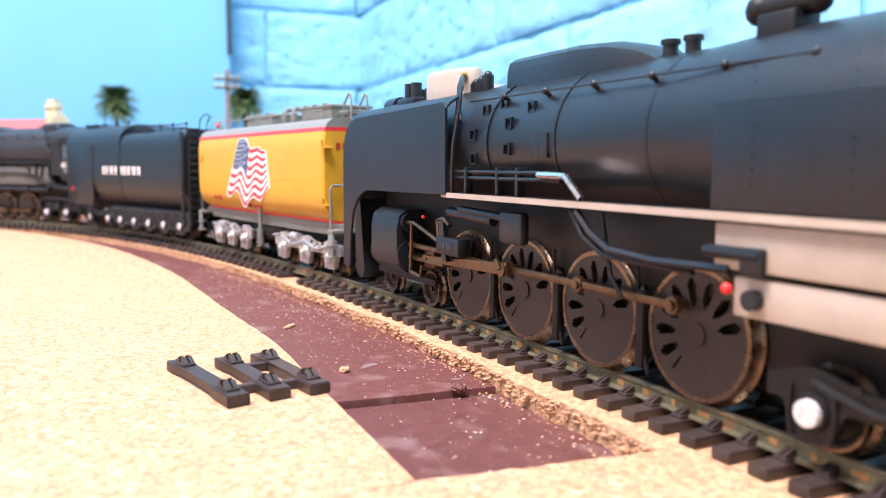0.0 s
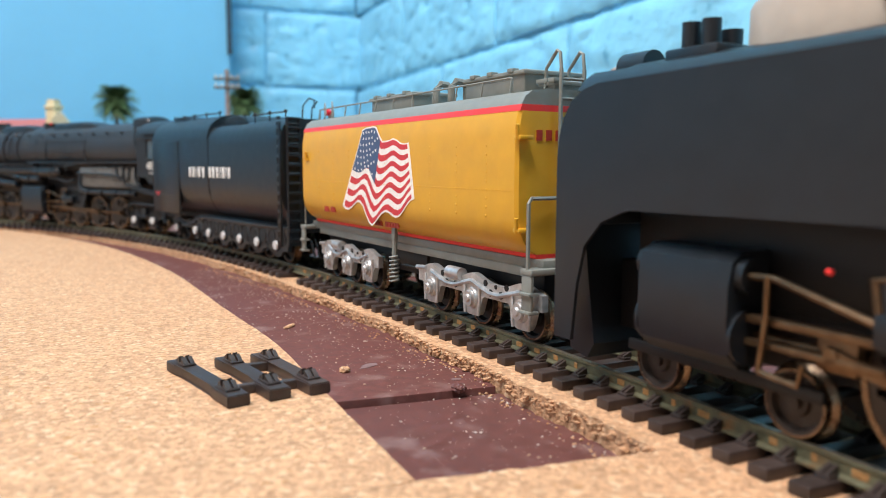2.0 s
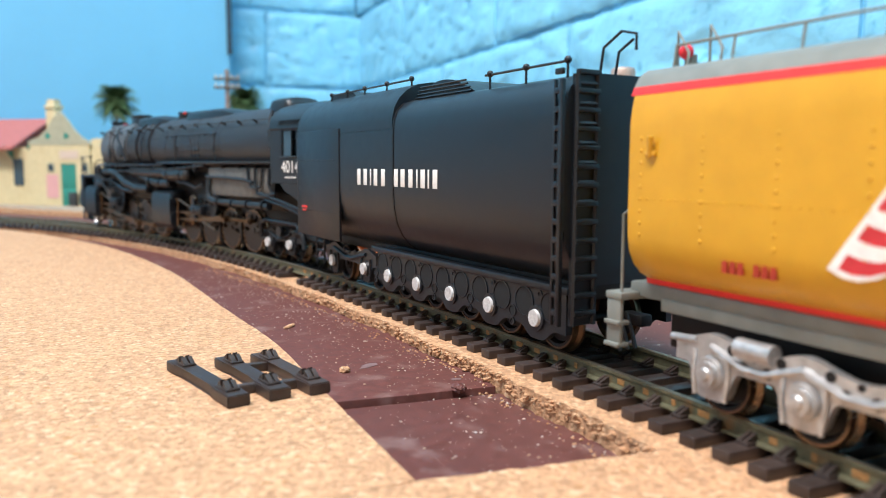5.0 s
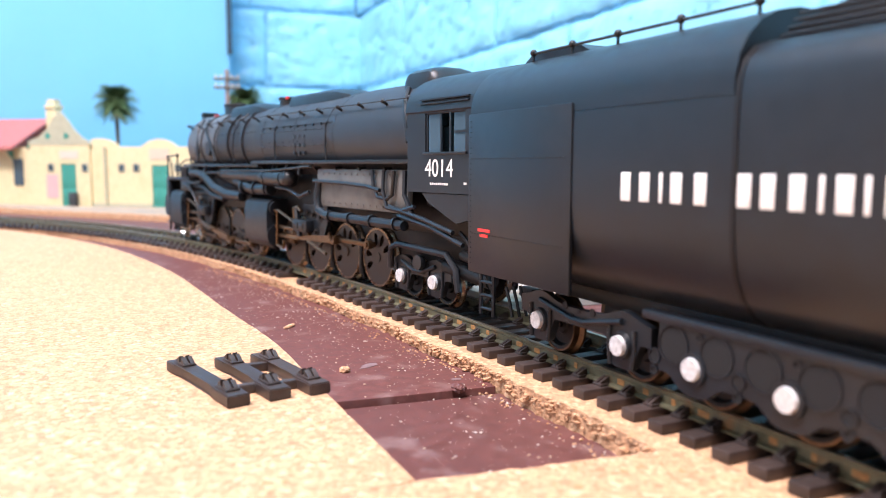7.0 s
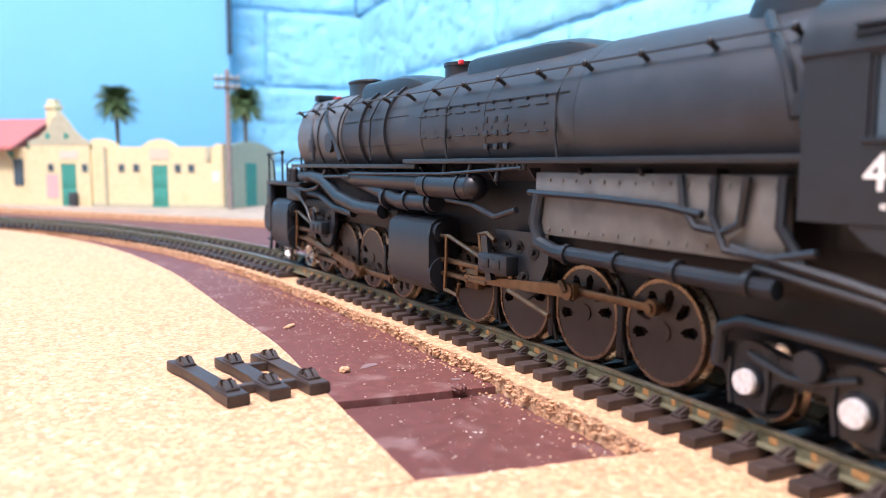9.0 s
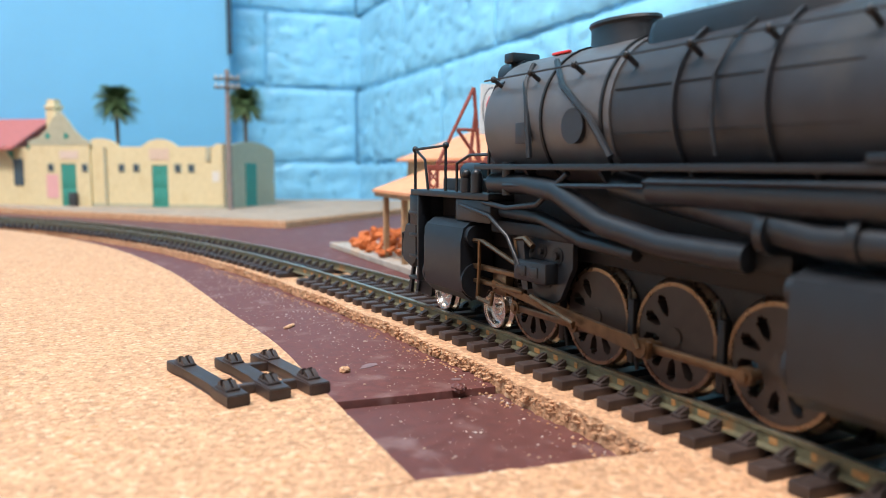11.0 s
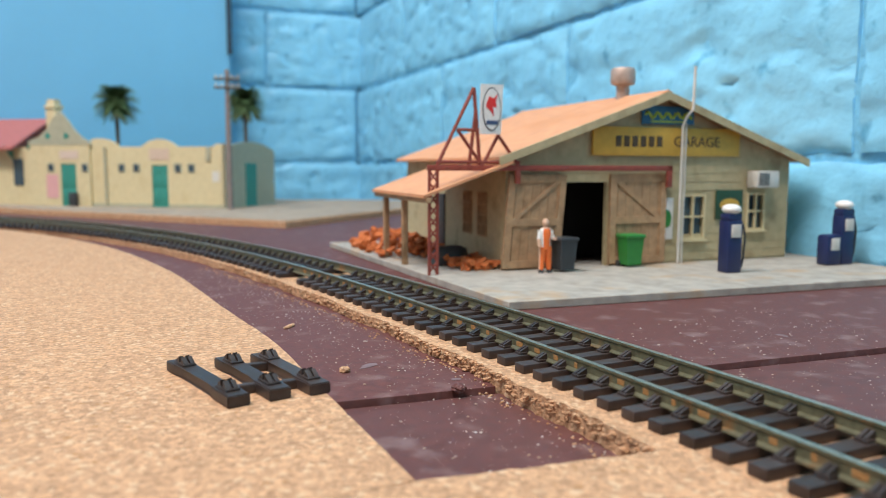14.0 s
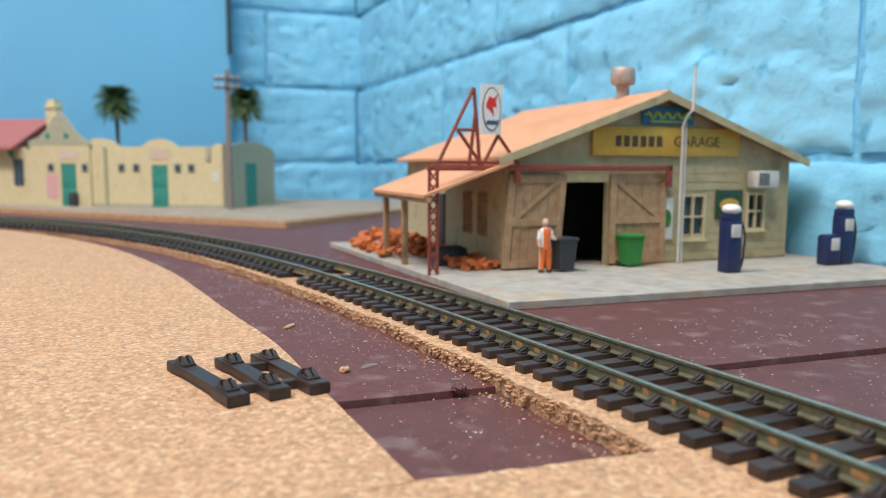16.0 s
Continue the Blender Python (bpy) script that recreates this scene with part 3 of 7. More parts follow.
    # roof vent
    bm = bmesh.new()
    rod(bm, (213, 329, 78), (213, 329, 87), 3.2, 20)
    loft(bm, [[(213 + r * math.cos(a), 329 + r * math.sin(a), z) for a in [2 * math.pi * i / 24 for i in range(24)]] for r, z in ((3.2, 86.4), (5.6, 87.2), (6.0, 88.4), (6.0, 93.8), (5.2, 95))])
    part("roof_vent", bm, mat("dull_pinkish_metal", (0.42, 0.33, 0.28), 0.5, 0.3, 0.15, 300), g, "round metal roof vent")
    # lean-to
    bm = bmesh.new()
    rings = []
    for i in range(41):
        v = 291 + 80 * i / 40
        w = 0.35 * (i % 2)
        rings.append([(137, v, 49.6 + w), (97.5, v, 35.6 + w), (97.5, v, 34.4), (137, v, 48.4)])
    loft(bm, rings)
    part("lean_to_roof", bm, ROOFO, g, "rusty orange lean-to roof")
    bm = bmesh.new()
    box(bm, 98.6, 101, 291, 371, 32.4, 34.6, 0.2)
    part("lean_to_beam", bm, TIMBER, g)
    for v in (330, 360.3):
        bm = bmesh.new()
        box(bm, 100.4, 103.0, v - 1.2, v + 1.2, 3, 34, 0.2)
        part("lean_to_post", bm, TIMBER, g)
    # sliding doors
    for a, b, lean in ((137.4, 164.6, 5.5), (186.6, 216.0, 0.0)):
        d = new("sliding_door")
        d.parent = g
        tagged(d, "braced brown timber sliding door")
        n = 7
        for i in range(n):
            x0, x1 = a + (b - a) * i / n, a + (b - a) * (i + 1) / n
            bm = bmesh.new()
            prism(bm, [(x0 + 0.1 - lean * 0.6, 3.4), (x1 - 0.1 - lean * 0.6, 3.4), (x1 - 0.1, 44), (x0 + 0.1, 44)], "y", V0 - 2.2, V0 - 1.0)
            part("plank", bm, TIMBER, d)
        bm = bmesh.new()
        def lx(x, z):
            return x - lean * 0.6 * (44 - z) / 40.6
        for z in (4, 22, 40.5):
            prism(bm, [(lx(a, z), z), (lx(b, z), z), (lx(b, z + 3), z + 3), (lx(a, z + 3), z + 3)], "y", V0 - 3.0, V0 - 2.2)
        for x in (a, b - 3):
            prism(bm, [(lx(x, 4), 4), (lx(x + 3, 4), 4), (lx(x + 3, 43.5), 43.5), (lx(x, 43.5), 43.5)], "y", V0 - 3.02, V0 - 2.2)
        if lean:
            prism(bm, [(lx(b - 3, 40.5), 40.5), (lx(b - 5.5, 40.5), 40.5), (lx(a + 3, 25), 25), (lx(a + 3.6, 26.5), 23.5)], "y", V0 - 2.9, V0 - 2.2)
        else:
            prism(bm, [(a + 3, 40), (a + 6, 40.5), (b - 3, 25), (b - 4, 23.5)], "y", V0 - 2.9, V0 - 2.2)
        split("door_brace", bm, TIMBER, d)
    # windows
    for k, (a, b, c, d) in enumerate(wins):
        w = new("window")
        w.parent = g
        bm = bmesh.new()
        for x in (a - 1, (a + b) / 2 - 0.4, b):
            box(bm, x, x + (1 if x != (a + b) / 2 - 0.4 else 0.8), V0 - 1.3, V0 + 0.5, c - 1, d + 1)
        for z in (c - 1, (c + d) / 2 - 0.3, d):
            box(bm, a, b, V0 - 1.2, V0 + 0.4, z, z + 0.9)
        part("window_frame", bm, STUCCO, w)
        bm = bmesh.new()
        box(bm, a - 1.6, b + 1.6, V0 - 2.4, V0, c - 1.9, c - 1)
        part("window_sill", bm, STUCCO, w)
        bm = bmesh.new()
        box(bm, a, b, V0 + 1.0, V0 + 1.3, c, d)
        part("pane", bm, GLASS, w)
    for a, b in lw:
        w = new("window")
        w.parent = g
        bm = bmesh.new()
        for v in np.linspace(a, b - 0.7, 4):
            box(bm, U0 - 1, U0 + 0.3, v, v + 0.7, 15.5, 35.5)
        for z in np.linspace(15.5, 34.8, 5):
            box(bm, U0 - 0.9, U0 + 0.2, a, b, z, z + 0.7)
        part("window_frame", bm, TIMBER, w)
        bm = bmesh.new()
        box(bm, U0 + 0.8, U0 + 1.1, a, b, 16, 35)
        part("pane", bm, GLASS, w)
    bm = bmesh.new()
    box(bm, U0 - 1.2, U0 - 0.4, 372, 380, 3, 33)
    part("side_door", bm, BINGY, g)
    # signs
    sg = new("name_board")
    sg.parent = g
    tagged(sg, "yellow name board with dark lettering")
    bm = bmesh.new()
    box(bm, 177.5, 257, V0 - 2.0, V0 - 0.9, 52.2, 65, 0.2)
    part("board", bm, SIGNY, sg)
    x = 189.0
    for i in range(6):
        bm = bmesh.new()
        box(bm, x, x + 2.9, V0 - 2.25, V0 - 1.9, 56.2, 61.0, 0.1)
        part("letter_bar", bm, DKSIGN, sg)
        x += 4.3
    letters("lettering", "GARAGE", 6.6, pose(0.2325, (V0 - 2.1) * MM, 0.0585, 90, 0, 0), DKSIGN, sg, "", 0.15)
    bm = bmesh.new()
    box(bm, 202.5, 230.5, V0 - 1.9, V0 - 0.9, 66.4, 74.6, 0.2)
    part("blue_sign", bm, BLUES, g, "blue sign with a lime squiggle")
    bm = bmesh.new()
    tube(bm, [(204 + i * 1.25, V0 - 2.0, 70.4 + 1.4 * math.sin(i * 1.5)) for i in range(21)], 0.7)
    box(bm, 207, 226, V0 - 2.0, V0 - 1.85, 67.2, 68)
    part("sign_mark", bm, LIME, g)
    for a, b, c, d, base, spots in ((214.5, 221, 14, 33, WHITE, BINGR), (245, 260.5, 22.5, 36.5, mat("dark_green_poster", (0.02, 0.07, 0.035), 0.5), SIGNY)):
        bm = bmesh.new()
        box(bm, a, b, V0 - 1.6, V0 - 0.9, c, d, 0.1)
        part("poster", bm, base, g)
        bm = bmesh.new()
        loft(bm, [[((a + b) / 2 + (b - a) * 0.36 * math.cos(t), y, (c + d) / 2 + (d - c) * 0.22 * math.sin(t)) for t in [2 * math.pi * i / 20 for i in range(20)]] for y in (V0 - 1.62, V0 - 1.75)])
        part("poster_mark", bm, spots, g)
    bm = bmesh.new()
    box(bm, 263, 276, V0 - 8, V0 - 0.8, 37.6, 45.5, 0.5)
    ac = part("air_conditioner", bm, PIPEW, g, "small white wall air conditioner")
    bm = bmesh.new()
    for z in np.arange(39, 44.5, 1.0):
        box(bm, 264, 270, V0 - 8.2, V0 - 7.9, z, z + 0.45)
    part("grille", bm, BINGY, ac)
    bm = bmesh.new()
    tube(bm, [(222.0, 293.5, 3), (222.4, 293.5, 66), (223.4, 292, 70), (225.2, 290.5, 73), (225.4, 290.2, 92)], 0.65, 10)
    tube(bm, [(224.2, 293.8, 3), (224.4, 293.8, 67)], 0.45, 8)
    part("vent_pipe", bm, PIPEW, g, "tall pale vent pipe")
    return g


garage()


def gantry():
    g = thing("sign_gantry", "red oxide lattice sign gantry with a white oval sign", "sign", SITE)
    bm = bmesh.new()
    for x in (100.9, 104.3):
        box(bm, x - 0.5, x + 0.5, 293, 294.2, 3, 46.5)
    for i in range(9):
        z = 4 + i * 4.6
        tube(bm, [(100.9, 293.6, z), (104.3, 293.6, z + 4.6)], 0.4)
        tube(bm, [(104.3, 293.6, z), (100.9, 293.6, z + 4.6)], 0.4)
    part("lattice_post", bm, RUSTY, g)
    bm = bmesh.new()
    box(bm, 100, 217.5, 293.2, 294.4, 45.4, 47.8, 0.2)
    box(bm, 214.5, 217.5, 293.2, 294.4, 38, 47.8, 0.2)
    box(bm, 139, 141.5, 293.3, 294.3, 40, 46, 0.2)
    part("beam", bm, RUSTY, g)
    bm = bmesh.new()
    for p, q in (((104, 47), (120, 79)), ((141, 47), (131, 60)), ((120, 79), (123, 47)), ((113, 62), (124, 62)), ((113, 62), (124, 47.5)), ((124, 47.5), (131, 60)), ((118, 47), (121, 70)), ((104, 49), (141, 49))):
        rod(bm, (p[0], 293.8, p[1]), (q[0], 293.8, q[1]), 0.75, 6)
    part("sign_frame", bm, RUSTY, g)
    bm = bmesh.new()
    prism(bm, [(122.0, 60.4), (131.2, 60.4), (132.2, 80.4), (122.4, 80.4)], "y", 291.6, 292.6)
    part("sign_panel", bm, WHITE, g, "white sign panel")
    bm = bmesh.new()
    loft(bm, [[(127 + a * math.cos(t), y, 70.4 + b * math.sin(t)) for t in [2 * math.pi * i / 28 for i in range(28)]] for y, a, b in ((291.7, 4.1, 8.8), (291.4, 4.1, 8.8))])
    part("oval_ring", bm, BINGY, g)
    bm = bmesh.new()
    loft(bm, [[(127 + a * math.cos(t), y, 70.4 + b * math.sin(t)) for t in [2 * math.pi * i / 28 for i in range(28)]] for y, a, b in ((291.5, 3.7, 8.3), (291.2, 3.7, 8.3))])
    part("oval_face", bm, WHITE, g)
    bm = bmesh.new()
    prism(bm, [(124.6, 73), (126, 75.6), (127.6, 74.6), (129.4, 76.4), (128.6, 73.4), (129, 71), (127.4, 71.4), (127.8, 67.4), (126.6, 69.6), (124.4, 71.2)], "y", 291.0, 291.25)
    part("red_emblem", bm, REDP, g, "plain red emblem shape")
    bm = bmesh.new()
    box(bm, 124.6, 129.6, 291.0, 291.25, 64.2, 65.8)
    part("word_bar", bm, NAVY, g)


gantry()


def fuel_pump(u, v, h, m=None):
    p = thing("fuel_pump", "navy blue model fuel pump with a white globe on top", "fuel pump", SITE @ at(u, v, 3), "fuel pumps")
    bm = bmesh.new()
    box(bm, -3.7, 3.7, -3.2, 3.2, 0, h - 7, 0.7)
    box(bm, -3.6, 3.6, -2.8, 2.8, h - 7.4, h - 4, 0.7)
    part("body", bm, NAVYP, p)
    bm = bmesh.new()
    ball(bm, (0, 0, h - 2.3), 4.0, 18, 0.55)
    part("globe", bm, WHITE, p, "white flattened globe")
    bm = bmesh.new()
    box(bm, -2.4, 2.4, -3.75, -3.2, h - 14, h - 8.5, 0.15)
    part("dial", bm, PIPEW, p)
    bm = bmesh.new()
    tube(bm, [(4.4, 0, h - 10), (6.4, 0, h - 9), (7.2, -0.5, h - 14), (6.6, -0.5, 6), (6.2, 0, 2), (4.4, 0, 2.5)], 0.5)
    part("hose", bm, BINGY, p)
    return p


fuel_pump(224.3, 261.8, 29.0)
fuel_pump(293.9, 268.5, 29.5)
op = thing("oil_cabinet", "low navy blue oil cabinet with a white dial", "cabinet", SITE @ at(285.0, 267.5, 3))
bm = bmesh.new()
box(bm, -4.4, 4.4, -3.4, 3.4, 0, 14, 1.4)
part("body", bm, NAVYP, op)
bm = bmesh.new()
box(bm, -2.4, 2.4, -3.7, -3.2, 7, 12.5, 0.15)
part("dial", bm, PIPEW, op)


def wheelie_bin(u, v, rz, material, label):
    b = thing("wheelie_bin", label, "bin", SITE @ at(u, v, 3, rz), "wheelie bins")
    bm = bmesh.new()
    loft(bm, [[(x * k, y * k, z) for x, y in ((-4.4, -4), (4.4, -4), (4.4, 4), (-4.4, 4))] for z, k in ((1, 0.8), (13, 1.0))])
    part("body", bm, material, b)
    bm = bmesh.new()
    box(bm, -5, 5, -4.7, 4.7, 13, 14.6, 0.5)
    box(bm, -3.6, 3.6, 4.2, 5.4, 12.4, 13.6, 0.3)
    part("lid", bm, material, b)
    for x in (-4.2, 4.2):
        bm = bmesh.new()
        rod(bm, (x - 0.5, 3.2, 1.3), (x + 0.5, 3.2, 1.3), 1.3, 14)
        part("wheel", bm, BINGY, b)


wheelie_bin(194.7, 291.0, 0, BINGR, "green model wheelie bin by the garage door")
wheelie_bin(158.5, 286.5, 12, BINGY, "dark grey model wheelie bin by the figure")
# painted figurine, one plain shape
bm = bmesh.new()
for x in (-1.5, 1.5):
    loft(bm, [[(x * s + r * math.cos(t), q + r * math.sin(t) * 0.9, z) for t in [2 * math.pi * i / 10 for i in range(10)]] for z, r, s, q in ((0, 1.3, 1.3, -0.4), (1.4, 1.1, 1.2, 0), (6, 1.4, 1.0, 0), (11, 1.7, 0.8, 0))])
loft(bm, [[(a * math.cos(t), b * math.sin(t), z) for t in [2 * math.pi * i / 14 for i in range(14)]] for z, a, b in ((10, 2.4, 1.7), (13, 2.3, 1.6), (17, 3.0, 1.8), (18.6, 2.2, 1.3), (19.2, 0.9, 0.9))])
ball(bm, (0, 0, 20.9), 1.5, 12, 1.2)
for sd, e in ((-1, 0), (1, 2.2)):
    tube(bm, [(sd * 2.7, 0, 17.8), (sd * 3.4, -0.6, 14.2), (sd * 3.2, -1.4 - e * 0.6, 11.0 + e * 1.6)], 0.8, 8)
SKIN = mat("pale_figure_paint", (0.62, 0.40, 0.28), 0.6, 0, 0.15, 900)
fig = solid("figurine", bm, ORANGE, "plain orange and pale painted model figurine on the forecourt", "figurine", SITE @ at(149.4, 285.5, 3))
for paint in (SKIN, WHITE, BINGY):
    fig.data.materials.append(paint)
for p in fig.data.polygons:
    c = p.center / MM
    p.material_index = 3 if c.z < 1.2 else 1 if c.z > 18.8 or (abs(c.x) > 2.6 and c.z < 15) else 2 if 11 < c.z < 18.8 and abs(c.x) > 1.3 else 0
# rubble heap of loose orange bricks
bm = bmesh.new()
rng = random.Random(5)
for i in range(230):
    t = rng.random()
    if i < 165:
        u, v = rng.uniform(98, 133), rng.uniform(352, 425)
        h = 9 * math.exp(-((u - 116) / 16) ** 2) * rng.random()
    else:
        u, v = rng.uniform(116, 136), rng.uniform(300, 330)
        h = 3.5 * rng.random()
    n0 = len(bm.verts)
    w = rng.uniform(0.8, 1.7)
    box(bm, -1.7 * w, 1.7 * w, -0.9 * w, 0.9 * w, -0.7 * w, 0.7 * w)
    bm.verts.ensure_lookup_table()
    bmesh.ops.transform(bm, matrix=Matrix.Translation((u, v, 3.6 + h)) @ Euler((rng.uniform(-0.7, 0.7), rng.uniform(-0.7, 0.7), rng.uniform(0, 3))).to_matrix().to_4x4(), verts=bm.verts[n0:])
solid("brick_rubble", bm, BRICKO, "heap of loose orange model bricks under the lean-to", "rubble", SITE, kind="stuff")
bm = bmesh.new()
box(bm, 112, 130, 318, 328, 3, 7, 0.8)
loft(bm, [[(121 + a * math.cos(t), 323 + b * math.sin(t), z) for t in [2 * math.pi * i / 16 for i in range(16)]] for z, a, b in ((7, 9, 5), (10, 8, 4), (11.5, 5, 2.5))])
solid("tarpaulin_heap", bm, BINGY, "dark grey covered heap under the lean-to", "heap", SITE)

# ---- station platform and building ----
bm = bmesh.new()
prism(bm, [(-119, 579), (-41, 756), (40, 960), (-700, 960), (-700, 890), (-430, 745)], "z", 0, 4.6)
solid("platform", bm, CORK, "raised cork platform slab before the station", "platform", kind="structure")
bm = bmesh.new()
prism(bm, [(-121, 590), (-48, 758), (32, 956), (-696, 956), (-696, 898), (-432, 757)], "z", 4.6, 5.2)
solid("pavement", bm, mat("tan_grey_paving", (0.36, 0.29, 0.22), 0.85, 0, 0.15, 120, 0.05, 900, (0.25, 0.22, 0.18), 0.3, 25), "thin pale grey paved surface on the platform", "pavement", kind="structure")


def station():
    g = thing("station_building", "cream stucco model station with teal doors and curved parapet", "building", at(-211, 747, 5.2, -14))
    # local x runs to the left as minus, y to the back
    prof = []
    for i in range(0, 61):
        t = 150.0 * i / 60
        z = 60.0
        for c, w, h in ((72, 19, 7.5), (140, 22, 8.5)):
            if abs(t - c) < w:
                z = max(z, 60 + h * math.cos((t - c) / w * math.pi / 2) ** 0.7)
        if t < 12:
            z = 62.5
        prof.append((-t, z))
    doors = ((63, 81), (166.5, 184.5))
    bm = bmesh.new()
    low = [(0, 43), (-150, 43)]
    prism(bm, prof + [(-150, 42), (0, 42)], "y", 0, 3)
    for a, b in ((0, 63), (81, 150)):
        box(bm, -b, -a, 0, 3, 0, 42)
    part("front_wall", bm, STUCCO, g)
    # side wall greyer than the cream front: its shade is put into the colour
    bm = bmesh.new()
    prism(bm, [(0, 0), (105, 0), (105, 57)] + [(105 - i * 5.25, 57 + (9 * math.sin(math.pi * i / 20) ** 0.8)) for i in range(1, 20)] + [(0, 62.5)], "x", -2.9, 0.02)
    part("side_wall", bm, STUCCOG, g)
    bm = bmesh.new()
    box(bm, -230, -3, 102, 105, 0, 60)
    box(bm, -150, -3, 3, 102, 52, 54)
    part("back_wall", bm, STUCCO, g)
    bm = bmesh.new()
    for a, b in ((0, 63), (81, 150)):
        box(bm, -b, -a, -0.8, 0, 0, 3.2)
    part("plinth", bm, STUCCOG, g)
    # taller gabled end
    bm = bmesh.new()
    box(bm, -222, -184.5, -3, 0, 0, 62)
    box(bm, -166.5, -150, -3, 0, 0, 62)
    box(bm, -184.5, -166.5, -3, 0, 43, 62)
    part("end_wall", bm, STUCCO, g)
    bm = bmesh.new()
    prism(bm, [(-222, 62), (-148, 62), (-150, 65), (-158, 69), (-166, 76), (-174, 86), (-183, 96), (-190, 90), (-198, 79), (-208, 71), (-222, 66)], "y", -3.4, 0)
    part("gable", bm, STUCCOG, g, "grey-green curved gable")
    for t in (176, 198):
        bm = bmesh.new()
        rod(bm, (-t, -3.9, 71), (-t, -3.3, 71), 3.0, 14)
        part("gable_vent", bm, TEAL, g)
    bm = bmesh.new()
    box(bm, -204, -192, 2, 12, 78, 100, 0.8)
    loft(bm, [[(-198 + a, 7 + b, z) for a, b in ((-k, -k), (k, -k), (k, k), (-k, k))] for z, k in ((99.5, 6.4), (102, 6.4), (103, 4.6), (108.5, 4.2))])
    part("chimney", bm, STUCCO, g)
    bm = bmesh.new()
    prism(bm, [(-8, 60), (50, 92), (108, 60), (108, 57), (50, 89), (-8, 57)], "x", -330, -238)
    part("roof", bm, ROOFR, g, "dull red pitched roof")
    bm = bmesh.new()
    box(bm, -330, -222, 6, 9, 0, 60)
    part("wing_wall", bm, STUCCO, g)
    bm = bmesh.new()
    prism(bm, [(-6, 62), (9, 62), (9, 44)], "x", -224, -221)
    prism(bm, [(-6, 62), (9, 62), (9, 44)], "x", -252, -250)
    split("eave_bracket", bm, TEAL, g)
    for a, b, y in ((63, 81, 0), (166.5, 184.5, -3)):
        d = new("door")
        d.parent = g
        tagged(d, "teal painted door")
        bm = bmesh.new()
        box(bm, -b, -a, y + 0.8, y + 1.8, 0, 43)
        part("leaf", bm, TEAL, d)
        bm = bmesh.new()
        for x in (-b + 1.5, -(a + b) / 2 + 1):
            for z in (4, 20, 33):
                box(bm, x, x + 6.5, y + 0.4, y + 0.9, z, z + (13 if z < 33 else 7), 0.2)
        split("panel", bm, TEAL, d)
    bm = bmesh.new()
    box(bm, -0.2, 0.8, 40, 62, 0, 44)
    part("side_door", bm, TEAL, g)
    for t, y in ((36.5, 0), (51.5, 0), (98, 0), (115, 0), (155.5, -3), (196, -3)):
        w = new("window")
        w.parent = g
        bm = bmesh.new()
        box(bm, -t - 4, -t + 4, y - 0.6, y + 0.2, 34.5, 43.5)
        part("frame", bm, STUCCOG, w)
        bm = bmesh.new()
        box(bm, -t - 3, -t + 3, y - 0.8, y - 0.55, 35.5, 42.5)
        part("pane", bm, GLASS, w)
    bm = bmesh.new()
    box(bm, -250, -238, 5.2, 6.4, 20, 48)
    part("wing_window", bm, GLASS, g)
    for t, w, z0, z1, m_, y in ((10, 8, 26, 36, PIPEW, 0), (195, 14, 8, 32, mat("pink_poster", (0.66, 0.36, 0.36), 0.6), -3), (72, 22, 47, 58, mat("pinkish_name_panel", (0.60, 0.46, 0.36), 0.6), 0), (174, 22, 48, 56, mat("pale_name_panel", (0.62, 0.50, 0.42), 0.6), -3)):
        bm = bmesh.new()
        box(bm, -t - w / 2, -t + w / 2, y - 0.5, y + 0.1, z0, z1)
        part("notice_board", bm, m_, g)
    bm = bmesh.new()
    tube(bm, [(-133, -1.5, 60), (-133, -1.5, 46), (-133, -1.5, 0)], 1.3, 8)
    part("drain_pipe", bm, STUCCOG, g)
    bm = bmesh.new()
    box(bm, -20, -15, -1.5, 0.1, 46, 60, 0.3)
    part("lamp_bracket", bm, STUCCOG, g)
    bm = bmesh.new()
    box(bm, -173, -164, -8, -4, 0, 14, 0.6)
    solid("platform_trolley", bm, BINGY, "small dark trolley box by the door", "trolley", at(-211, 747, 5.2, -14))


station()
LEAF = mat("palm_green", (0.06, 0.115, 0.04), 0.6, 0, 0.3, 400, second=(0.10, 0.10, 0.03), amount=0.3, sscale=80)
TRUNK = mat("palm_trunk_brown", (0.10, 0.085, 0.065), 0.8, 0, 0.25, 300, 0.2, 600)


